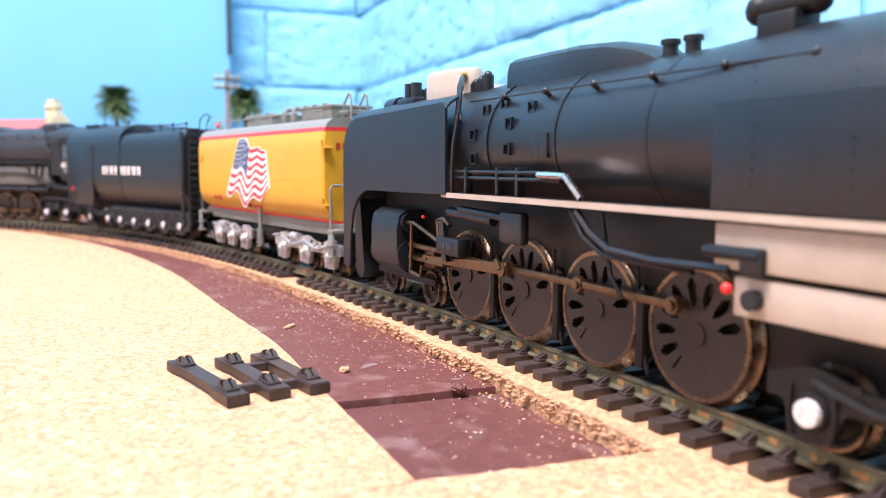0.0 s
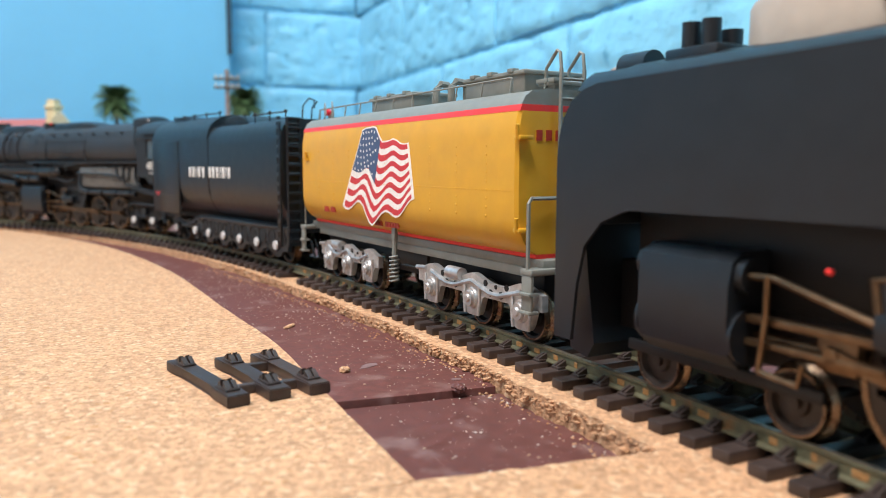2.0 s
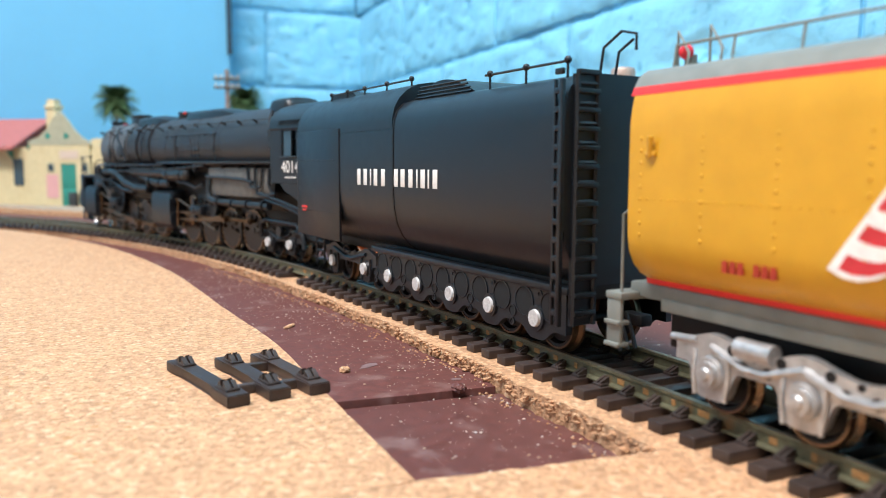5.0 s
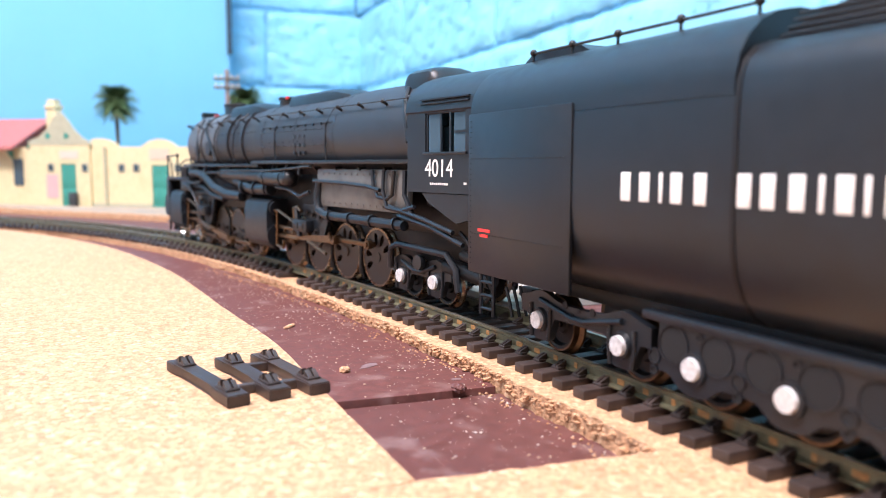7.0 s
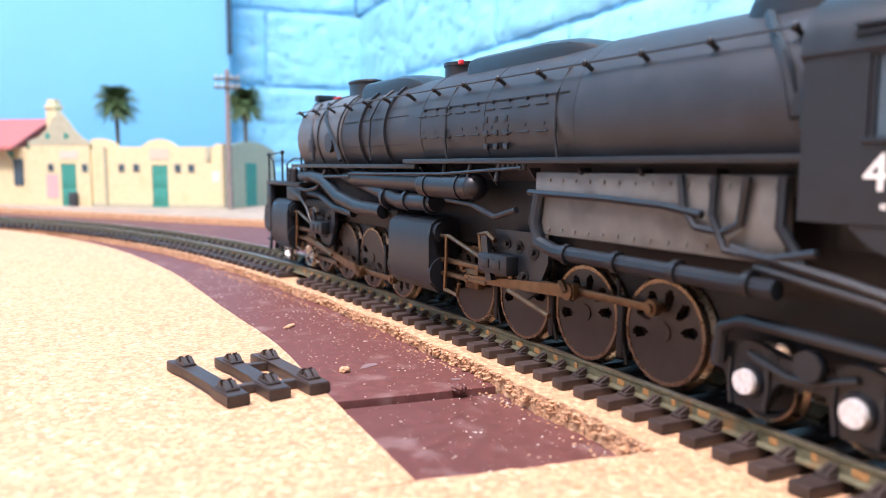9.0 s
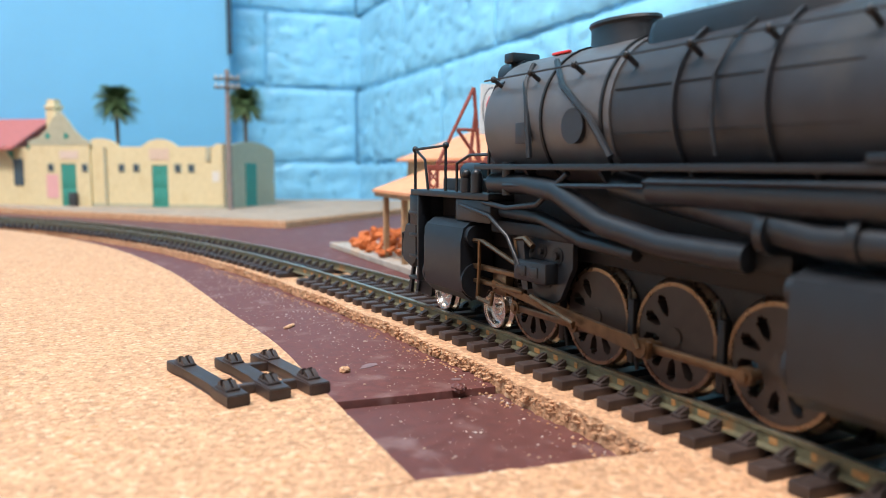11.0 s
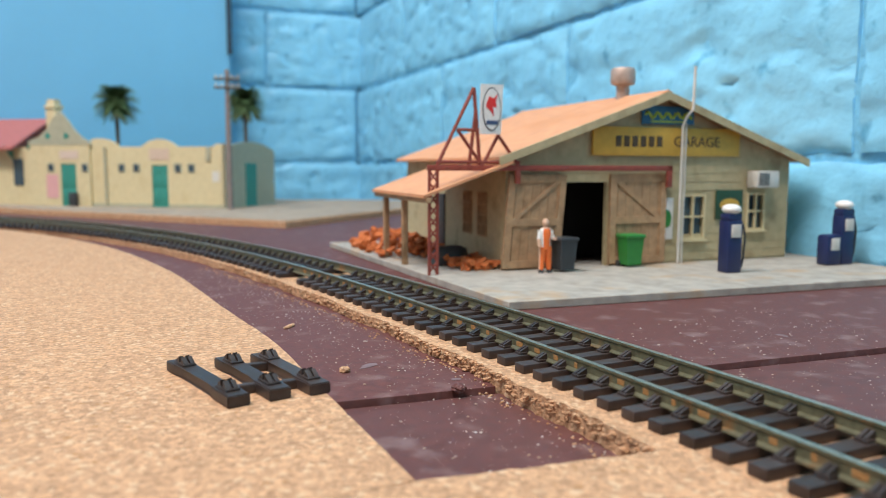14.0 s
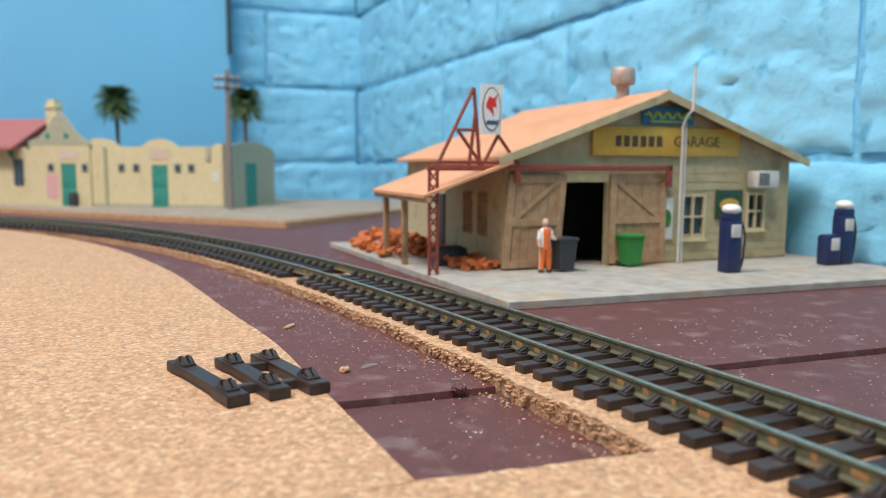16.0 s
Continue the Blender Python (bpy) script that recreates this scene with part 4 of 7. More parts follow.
def palm(x, y, h, r, seed):
    p = thing("palm_tree", "small green model palm tree with a slim dark trunk", "tree", at(x, y, 4), "palm trees")
    rng = random.Random(seed)
    bm = bmesh.new()
    loft(bm, [ring2(0, 0, z, rr) for z, rr in ((0, 2.6), (h * 0.3, 2.2), (h * 0.6, 2.0), (h - 4, 2.3), (h, 3.4))])
    part("trunk", bm, TRUNK, p)
    bm = bmesh.new()
    for i in range(300):
        a = rng.uniform(0, 2 * math.pi)
        el = rng.uniform(-0.85, 1.45)
        L = r * rng.uniform(0.7, 1.0)
        d = Vector((math.cos(a), math.sin(a), 0))
        side = Vector((-math.sin(a), math.cos(a), 0))
        pts = []
        for k in range(6):
            t = k / 5
            pts.append(d * (L * t * math.cos(el * (1 - 0.25 * t))) + Vector((0, 0, h + L * t * math.sin(el) - L * 0.38 * t * t)))
        for k in range(5):
            w0, w1 = (0.4 + 1.5 * math.sin(math.pi * (k / 5) ** 0.8)), (0.4 + 1.5 * math.sin(math.pi * ((k + 1) / 5) ** 0.8))
            for sd in (-1, 1):
                q = [pts[k], pts[k + 1], pts[k + 1] + sd * side * w1 - Vector((0, 0, 0.6)), pts[k] + sd * side * w0 - Vector((0, 0, 0.6))]
                bm.faces.new([bm.verts.new(v) for v in q])
    part("crown", bm, LEAF, p)


def ring2(cx, cy, z, r, seg=12):
    return [(cx + r * math.cos(2 * math.pi * i / seg), cy + r * math.sin(2 * math.pi * i / seg), z) for i in range(seg)]


palm(-361, 860, 115, 27, 1)
palm(-221, 868, 116, 25, 2)
tp = thing("telegraph_pole", "grey-brown model telegraph pole with a crossarm", "pole", at(-203, 733, 5.2, 10))
bm = bmesh.new()
rod(bm, (0, 0, 0), (0, 0, 131), 2.8, 14, 2.0)
part("pole", bm, mat("grey_brown_pole", (0.24, 0.19, 0.17), 0.8, 0, 0.2, 300), tp)
for z in (121, 113):
    bm = bmesh.new()
    box(bm, -12, 12, -3.4, -1.6, z, z + 2.2, 0.2)
    part("crossarm", bm, TRUNK, tp)
    for x in (-10, -5, 5, 10):
        bm = bmesh.new()
        rod(bm, (x, -2.5, z + 2), (x, -2.5, z + 5), 0.9, 8)
        part("insulator", bm, PIPEW, tp)


# ---- rolling stock: s runs along the train from the clip's start, y to the side of the camera, z above the rail heads ----
SPIN = []          # wheelsets: (object, place in its vehicle, radius)
CRANK = []         # rods: (object, radius of the wheel, crank throw, phase)


def wheel_disc(bm, r, y0, y1, spokes, weight=True):
    """A disc wheel cut by openings between broad spokes, with hub, rim and counterweight, in the plane of x and z."""
    N = spokes * 8
    lev = (0.10, 0.40, 0.46, 0.74, 0.80, 0.93)
    fill = {}
    for i in range(N):
        deg = 360.0 * (i + 0.5) / N
        cw = weight and 205 < deg < 335
        for j in range(5):
            k = i % 8
            spoke = k in (2, 3, 4, 5) or (j in (1, 3) and k in (1, 6))
            fill[i, j] = j in (0, 4) or spoke or (cw and j >= 1)
    vs = {}

    def vert(i, j, s):
        key = (i % N, j, s)
        if key not in vs:
            a = 2 * math.pi * (i % N) / N
            vs[key] = bm.verts.new((lev[j] * r * math.cos(a), y1 if s else y0, lev[j] * r * math.sin(a)))
        return vs[key]
    for (i, j), f in fill.items():
        if not f:
            continue
        for s in (0, 1):
            bm.faces.new((vert(i, j, s), vert(i, j + 1, s), vert(i + 1, j + 1, s), vert(i + 1, j, s)))
        for di, e in ((-1, ((i, j), (i, j + 1))), (1, ((i + 1, j), (i + 1, j + 1)))):
            if not fill[(i + di) % N, j]:
                (p, q), (u, w) = e
                bm.faces.new((vert(p, q, 0), vert(u, w, 0), vert(u, w, 1), vert(p, q, 1)))
        for dj, jj in ((-1, j), (1, j + 1)):
            if not fill.get((i, j + dj), False):
                bm.faces.new((vert(i, jj, 0), vert(i + 1, jj, 0), vert(i + 1, jj, 1), vert(i, jj, 1)))


def wheelset(name, veh, s, r, spokes=11, weight=True, body=None, tyre=None, gauge=7.2, label="", phase=0.0):
    global OX
    keep, OX = OX, 0.0
    bm = bmesh.new()
    rod(bm, (0, -gauge - 2.6, 0), (0, gauge + 2.6, 0), 0.17 * r, 16)
    w = new(name, finish(bm, name, body or WHEELM))
    tagged(w, label)
    for sd in (1, -1):
        a, b = sorted((sd * gauge, sd * (gauge + 2.3)))
        bm = bmesh.new()
        if spokes:
            wheel_disc(bm, r, a, b, spokes, weight)
        else:
            prof = [(0.1, 1.9), (0.34, 1.9), (0.40, 1.3), (0.72, 1.2), (0.80, 2.2), (0.93, 2.3), (0.93, 0.0), (0.1, 0.0)]
            rings = [[(q * r * math.cos(2 * math.pi * i / 28), sd * (gauge + y), q * r * math.sin(2 * math.pi * i / 28)) for q, y in prof] for i in range(28)]
            loft(bm, rings + rings[:1], caps=False)
            bmesh.ops.remove_doubles(bm, verts=bm.verts, dist=0.001)
        part("wheel", bm, body or WHEELM, w)
        if weight:
            bm = bmesh.new()
            rod(bm, (0, sd * (gauge + 2), r * 0.46), (0, sd * (gauge + 4.6), r * 0.46), 0.95, 12)
            part("crank_pin", bm, BRONZE, w)
        bm = bmesh.new()
        pr = [(r * 0.9, gauge), (r * 0.9, gauge + 2.45), (r * 0.97, gauge + 2.45), (r, gauge + 1.2), (r + 0.75, gauge + 0.55), (r + 0.75, gauge)]
        rings = [[(q * math.cos(2 * math.pi * i / 44), sd * y, q * math.sin(2 * math.pi * i / 44)) for q, y in pr] for i in range(44)]
        loft(bm, rings + rings[:1], caps=False)
        bmesh.ops.remove_doubles(bm, verts=bm.verts, dist=0.001)
        part("tyre", bm, tyre or TYRE, w)
    w.parent = veh
    OX = keep
    w.location = ((s - OX) * MM, 0, r * MM)
    SPIN.append((w, (s - OX, 0, r), r, phase))
    return w


MAINS = []         # main rods and crossheads


def main_rod(veh, axle, s_cross, r, y, zc, phase):
    """Main rod from the crank pin to the crosshead, and the crosshead on its guide."""
    global OX
    keep, OX = OX, 0.0
    L = s_cross - axle
    bm = bmesh.new()
    prism(bm, [(-1.9, -1.5), (-1.9, 1.5), (2, 1.3), (L - 2, 0.75), (L + 1.2, 0.9), (L + 1.2, -0.9), (L - 2, -0.75), (2, -1.3)], "y", y, y + 0.9)
    rod(bm, (0, y - 0.2, 0), (0, y + 1.4, 0), 1.7, 18)
    rod(bm, (L, y - 0.2, 0), (L, y + 1.2, 0), 1.0, 14)
    tube(bm, [(0, y + 1.5, 0), (1.2, y + 1.7, 2.2)], 0.7)
    a = new("main_rod", finish(bm, "main_rod", BRONZE))
    bm = bmesh.new()
    box(bm, -3, 3, y - 2.4, y - 0.2, -2.6, 3.0, 0.4)
    rod(bm, (0, y - 1.2, 0), (16, y - 1.2, 0), 0.6, 10)
    b = new("crosshead", finish(bm, "crosshead", BRONZE))
    a.parent = b.parent = veh
    OX = keep
    MAINS.append((a, b, axle - OX, r, r * 0.46, phase, L, zc))


def side_rods(veh, axles, r, y, main_from, mat_=None, phase=0.0):
    """Coupling rod over the axles, that circles with the crank pins."""
    global OX
    keep, OX = OX, 0.0
    bm = bmesh.new()
    x0, x1 = axles[0] - axles[-1], 0.0
    box(bm, x0, x1, y, y + 0.9, -0.75, 0.75, 0.2)
    for a in axles:
        rod(bm, (a - axles[-1], y - 0.2, 0), (a - axles[-1], y + 1.1, 0), 1.55, 18)
        rod(bm, (a - axles[-1], y + 1.0, 0), (a - axles[-1], y + 1.7, 0), 0.85, 12)
    o = new("coupling_rod", finish(bm, "coupling_rod", mat_ or BRONZE))
    o.parent = veh
    OX = keep
    CRANK.append((o, axles[-1] - OX, r, r * 0.46, phase))
    return o


def handrail(bm, pts, r=0.22, posts=(), foot=0.0, knob=0.45):
    tube(bm, pts, r, 6)
    for p in posts:
        q = Vector(p)
        rod(bm, q, q + Vector((0, -foot * 0.9, -foot * 0.45)), 0.22, 6)
        ball(bm, q, knob, 8)


def rounded_box_ring(x, hw, z0, z1, rad, seg=4, taper=0.0):
    pts = []
    for cx, cz, a0 in ((hw - rad, z1 - rad, 0), (-hw + rad, z1 - rad, 90), (-hw + rad, z0 + rad, 180), (hw - rad, z0 + rad, 270)):
        for i in range(seg + 1):
            a = radians(a0 + 90 * i / seg)
            pts.append((x, cx + rad * math.cos(a), cz + rad * math.sin(a)))
    return pts


def boiler(name, veh, secs, cz, material, label, flat=0.0):
    """Lathe body along the train: (s, radius) steps."""
    bm = bmesh.new()
    loft(bm, [ring(s, 0, cz + dz, r, 48) for s, r, dz in secs])
    return part(name, bm, material, veh, label)


def bands(name, veh, ss, r, cz, material):
    for s in ss:
        bm = bmesh.new()
        loft(bm, [ring(s - 0.35, 0, cz, r + 0.18, 48), ring(s + 0.35, 0, cz, r + 0.18, 48)], caps=True)
        part(name, bm, material, veh)


def dome(name, veh, s0, s1, hw, z0, z1, material, label, nose=6.0, tail=6.0):
    """Long rounded casing on the boiler top: rises at both ends."""
    bm = bmesh.new()
    R = []
    for s, k in ((s0, 0.0), (s0 + nose * 0.25, 0.55), (s0 + nose * 0.6, 0.88), (s0 + nose, 1.0), (s1 - tail, 1.0), (s1 - tail * 0.6, 0.88), (s1 - tail * 0.25, 0.55), (s1, 0.0)):
        zt = z0 + (z1 - z0) * (0.25 + 0.75 * k)
        w = hw * (0.7 + 0.3 * k)
        R.append([(s, w, z0), (s, w, zt - (zt - z0) * 0.45), (s, w * 0.93, zt - (zt - z0) * 0.2), (s, w * 0.7, zt - (zt - z0) * 0.06), (s, w * 0.3, zt),
                  (s, -w * 0.3, zt), (s, -w * 0.7, zt - (zt - z0) * 0.06), (s, -w * 0.93, zt - (zt - z0) * 0.2), (s, -w, zt - (zt - z0) * 0.45), (s, -w, z0)])
    loft(bm, R)
    return part(name, bm, material, veh, label)


def cylinder_block(veh, s0, s1, z0, z1, y0, y1, material):
    for sd in (1, -1):
        bm = bmesh.new()
        sy = [(y0, z0 + 3), (y0 + 2, z0 + 0.5), (y1 - 3, z0), (y1 - 0.6, z0 + 2.2), (y1, z0 + 5), (y1, z1 - 5), (y1 - 0.8, z1 - 1.6), (y1 - 3, z1), (y0, z1)]
        prism(bm, [(sd * a, b) for a, b in sy], "x", s0, s1)
        for s, d in ((s0, -0.8), (s1, 0.8)):
            rod(bm, (s, sd * (y1 - 4.2), z0 + 5.0), (s + d, sd * (y1 - 4.2), z0 + 5.0), 4.3, 20)
            rod(bm, (s, sd * (y1 - 3.6), z1 - 3.6), (s + d * 2, sd * (y1 - 3.6), z1 - 3.6), 2.7, 16)
        part("cylinder", bm, material, veh)


def valve_gear(veh, s_cyl, s_pin, zc, y, r):
    """Guide bars, crosshead, union link, expansion link, radius rod and eccentric rod."""
    bm = bmesh.new()
    box(bm, s_cyl - 22, s_cyl, y - 1, y + 0.6, zc + 1.2, zc + 2.4, 0.2)
    box(bm, s_cyl - 22, s_cyl, y - 1, y + 0.6, zc - 2.2, zc - 1.2, 0.2)
    part("guide_bar", bm, BRONZE, veh)
    bm = bmesh.new()
    tube(bm, [(s_cyl - 11, y + 1.2, zc - 3), (s_cyl - 10.5, y + 1.3, zc - 6.0), (s_cyl - 4, y + 1.3, zc - 5.4)], 0.5)
    tube(bm, [(s_cyl - 4, y + 1.3, zc - 5.4), (s_cyl - 5, y + 1.4, zc + 3), (s_cyl - 5, y + 1.4, zc + 8.5)], 0.5)
    tube(bm, [(s_cyl + 1, y + 0.8, zc + 8), (s_cyl - 6, y + 1.2, zc + 8.3), (s_cyl - 26, y + 1.2, zc + 3.2)], 0.55)
    part("combination_lever", bm, BRONZE, veh)
    bm = bmesh.new()
    prism(bm, [(s_cyl - 24, zc + 10), (s_cyl - 21.5, zc + 9.8), (s_cyl - 22.5, zc + 3), (s_cyl - 24, zc - 0.5), (s_cyl - 26, zc - 0.2), (s_cyl - 25, zc + 4)], "y", y + 0.4, y + 1.6)
    box(bm, s_cyl - 33, s_cyl - 21, y - 1.5, y + 2.2, zc + 1.5, zc + 6, 0.5)
    for x in (s_cyl - 30.5, s_cyl - 26):
        box(bm, x, x + 3, y + 2.1, y + 2.5, zc + 2.6, zc + 4.9, 0.2)
    part("expansion_link", bm, BLACK, veh)
    bm = bmesh.new()
    tube(bm, [(s_cyl - 27, y + 1.2, zc + 9), (s_cyl - 24, y + 1.2, zc + 10.5), (s_cyl - 20.5, y + 1.2, zc + 10.0), (s_cyl - 21.5, y + 1.2, zc + 4)], 0.65)
    part("lifting_arm", bm, BRONZE, veh)


def truck_frame(veh, hubs, z, y, material, hubmat, hub_r, name="truck", deep=6.0, label=""):
    """One truck: side frames with humps over each axle, bosses and covers."""
    tr = new(name)
    tr.parent = veh
    tagged(tr, label)
    hubs = sorted(hubs)
    for sd in (1, -1):
        bm = bmesh.new()
        top, bot = [], []
        a, b = hubs[0] - 7.5, hubs[-1] + 7.5
        n = 110
        for i in range(n + 1):
            s = a + (b - a) * i / n
            h = max(math.exp(-((s - q) / 4.8) ** 2) for q in hubs)
            g = max(math.exp(-((s - q) / 4.0) ** 6) for q in hubs)
            top.append((s, z + 4.3 + 1.9 * h))
            bot.append((s, z + 0.9 - 5.2 * g))
        prism(bm, top + bot[::-1], "y", sd * y - 0.8, sd * y + 0.8)
        part("side_frame", bm, material, tr)
        for q in hubs:
            bm = bmesh.new()
            rod(bm, (q, sd * (y + 0.7), z), (q, sd * (y + 1.5), z), hub_r * 1.4, 22, hub_r * 1.25)
            part("axle_box", bm, material, tr)
            for e in (-1, 1):
                bm = bmesh.new()
                tube(bm, [(q + e * 3.4, sd * (y + 1.0), z + 3.2), (q + e * 3.5, sd * (y + 1.0), z - 0.5), (q + e * 3.0, sd * (y + 1.0), z - 4.0)], 0.42, 8)
                part("pedestal_rib", bm, material, tr)
        for q, w in zip(hubs, hubs[1:]):
            c = (q + w) / 2
            bm = bmesh.new()
            tube(bm, [(q, sd * (y + 1.0), z + 4.3), (c - 2, sd * (y + 1.2), z + 2.2), (c + 2, sd * (y + 1.2), z + 2.2), (w, sd * (y + 1.0), z + 4.3)], 0.6, 8)
            part("equaliser", bm, material, tr)
        for q, w in zip(hubs, hubs[1:]):
            c = (q + w) / 2
            # flat black discs on the solid frame paint the shade of its holes
            for e, z2, rr in ((-4.4, 4.4, 0.8), (4.4, 4.4, 0.8), (-2.2, 2.3, 0.9), (2.2, 2.3, 0.9), (0.0, 4.0, 0.55)):
                bm = bmesh.new()
                rod(bm, (c + e, sd * (y + 0.8), z + z2), (c + e, sd * (y + 0.98), z + z2), rr, 12)
                part("frame_hole_shade", bm, BLACKM, tr)
        for q in hubs:
            bm = bmesh.new()
            rod(bm, (q, sd * (y + 1.4), z), (q, sd * (y + 2.3), z), hub_r, 20, hub_r * 0.95)
            if hubmat is not HUBW:
                rod(bm, (q, sd * (y + 2.3), z), (q, sd * (y + 2.7), z), hub_r * 0.55, 20, hub_r * 0.4)
            else:
                for i in range(6):
                    t = i * math.pi / 3
                    rod(bm, (q + 0.68 * hub_r * math.cos(t), sd * (y + 2.25), z + 0.68 * hub_r * math.sin(t)), (q + 0.68 * hub_r * math.cos(t), sd * (y + 2.42), z + 0.68 * hub_r * math.sin(t)), 0.2, 6)
            part("hub_cover", bm, hubmat, tr)
    return tr


def ladder(bm, s, y, z0, z1, w, along, n, r=0.28):
    """Ladder of two stiles and n rungs; along: 'x' lies on a side, 'y' on an end."""
    d = Vector((w / 2, 0, 0)) if along == "x" else Vector((0, w / 2, 0))
    p = Vector((s, y, 0))
    for e in (-1, 1):
        rod(bm, p + e * d + Vector((0, 0, z0)), p + e * d + Vector((0, 0, z1)), r, 6)
    for i in range(n):
        z = z0 + (z1 - z0) * (i + 0.5) / n
        rod(bm, p - d + Vector((0, 0, z)), p + d + Vector((0, 0, z)), r * 0.8, 6)


def rivets(bm, pts, axis, r=0.16):
    for p in pts:
        q = Vector(p)
        rod(bm, q, q + axis * 0.2, r * 1.35, 6, r * 0.7)


DKRED = mat("dark_red_marking", (0.36, 0.03, 0.012), 0.5)


# ---- the yellow water tender ----
def yellow_tender():
    global OX
    OX = 261.0
    v = thing("water_tender", "yellow model water tender with red stripes and a flag decal", "railway car")
    S0, S1, HW = 192.3, 327.5, 16.0

    def sec(s, k=1.0):
        h = [(10.5, 19.8), (12.6, 20.9), (14.3, 22.6), (15.4, 24.8), (15.9, 27.5), (16.0, 31), (16.0, 46.0), (15.7, 49.0), (15.2, 51.2)]
        return [(s, a * k, b) for a, b in h] + [(s, -a * k, b) for a, b in h[::-1]]
    bm = bmesh.new()
    loft(bm, [sec(S0, 0.96), sec(S0 + 0.8, 1.0)] + [sec(s) for s in np.linspace(S0 + 6, S1 - 6, 10)] + [sec(S1 - 0.8, 1.0), sec(S1, 0.96)])
    part("body", bm, YELLOW, v, "glossy yellow tank body with rounded lower sides")
    for z0, z1, o0, o1, nm in ((51.2, 52.6, 15.2, 14.75, "upper_stripe"), (18.9, 19.9, 10.3, 10.6, "lower_stripe")):
        bm = bmesh.new()
        h = [(o0 + 0.06, z0), (o1 + 0.06, z1)]
        prism(bm, h + [(-a, b) for a, b in h[::-1]], "x", S0, S1)
        part(nm, bm, REDP, v, "red stripe along the body")
    bm = bmesh.new()
    h = [(14.8, 52.6), (13.8, 54.4), (12.0, 55.6), (8, 56.2)]
    prism(bm, h + [(-a, b) for a, b in h[::-1]], "x", S0 + 0.1, S1 - 0.1)
    part("roof", bm, GREYP, v, "grey rounded roof")
    bm = bmesh.new()
    box(bm, S0 - 3, S1 + 4, -10.7, 10.7, 16.2, 18.9, 0.4)
    box(bm, S0 + 4, S1 - 4, -11.0, 11.0, 14.6, 16.8, 0.3)
    part("underframe", bm, GREYP, v, "grey underframe sill")
    bm = bmesh.new()
    for s in np.arange(S0 + 12, S1, 13.3):
        rivets(bm, [(s, 15.95, z) for z in np.arange(28, 46, 2.0)], Vector((0, 1, 0)), 0.3)
    rivets(bm, [(s, 16.0, 34.0) for s in np.arange(S0 + 2, S1 - 2, 1.6)], Vector((0, 1, 0)), 0.12)
    tagged(part("rivets", bm, YELLOW, v), kind="stuff")
    # hatches
    for a, b, hw, z1, nm in ((257, 286, 7.0, 60.9, "hatch"), (201, 226.5, 8.0, 61.4, "hatch"), (193.8, 198.5, 5.0, 58.4, "hatch")):
        bm = bmesh.new()
        box(bm, a, b, -hw, hw, 55.8, z1, 0.5)
        box(bm, a - 0.6, b + 0.6, -hw - 0.6, hw + 0.6, z1 - 1.2, z1 - 0.2, 0.25)
        for s in (a + 4, (a + b) / 2, b - 5):
            box(bm, s - 0.5, s + 1.7, hw - 1, hw + 0.9, z1 - 0.6, z1 + 0.4, 0.15)
        part(nm, bm, GREYP, v)
    for s in (240.5, 232.5):
        bm = bmesh.new()
        tube(bm, [(s, 4, 55.5), (s, 4, 59.6), (s, 5.2, 61.2), (s, 7.2, 61.4), (s, 8.5, 60), (s, 8.7, 55.5)], 1.0, 8)
        part("vent_pipe", bm, GREYP, v)
    bm = bmesh.new()
    pts = [(s, 10.8, 59.2) for s in np.arange(202, 325, 12)]
    tube(bm, [(202, 10.8, 56), (202, 10.8, 59.2)] + pts + [(322, 10.8, 56)], 0.25)
    for p in pts:
        rod(bm, p, (p[0], p[1] + 0.6, 55.4), 0.22, 6)
    part("roof_handrail", bm, GREYP, v)
    bm = bmesh.new()
    rod(bm, (323.5, 6, 56), (323.5, 6, 58.2), 1.1, 12)
    lamp = part("marker_lamp_base", bm, GREYP, v)
    bm = bmesh.new()
    ball(bm, (323.5, 7.1, 58.6), 1.3, 12)
    part("marker_lamp", bm, mat("red_lens", (0.8, 0.03, 0.05), 0.2, 0, 0.02), v, "red marker lamp")
    for s, z in ((324.5, 59.5), (317.5, 59.5)):
        bm = bmesh.new()
        tube(bm, [(s, 8, 55.5), (s, 8, z + 2.5), (s - 3.5, 9, z - 1.5), (s - 4, 10, 55.5)], 0.25)
        part("grab_iron", bm, GREYP, v)
    # end ladders and platform
    bm = bmesh.new()
    ladder(bm, S0 - 1.3, 2.2, 17.5, 60.5, 6.4, "y", 10, 0.5)
    tube(bm, [(S0 - 1.3, 5.4, 60.5), (S0 - 0.8, 5.4, 64.0), (S0 + 0.2, 5.4, 64.6), (S0 + 4, 5.4, 61), (S0 + 4.5, 5.4, 55.5)], 0.4)
    tube(bm, [(S0 - 1.3, -1.0, 60.5), (S0 - 0.8, -1.0, 64.0), (S0 + 0.2, -1.0, 64.6), (S0 + 4, -1.0, 61), (S0 + 4.5, -1.0, 55.5)], 0.4)
    part("ladder", bm, GREYP, v, "grey end ladder")
    bm = bmesh.new()
    tube(bm, [(S0 - 2.5, 14.5, 17), (S0 - 2.5, 14.5, 31.4), (S0 - 2.3, 13.6, 32.4), (S0 - 1.6, 5.4, 32.4)], 0.5)
    tube(bm, [(S1 + 2.5, 14.0, 17), (S1 + 2.5, 14.0, 31), (S1 + 0.4, 13.0, 33.0)], 0.3)
    split("handrail", bm, GREYP, v)
    for s, e in ((S0 - 4.5, 1), (S1 + 1.5, -1)):
        bm = bmesh.new()
        box(bm, s, s + 4.2, -15, 15, 15.8, 17.2, 0.3)
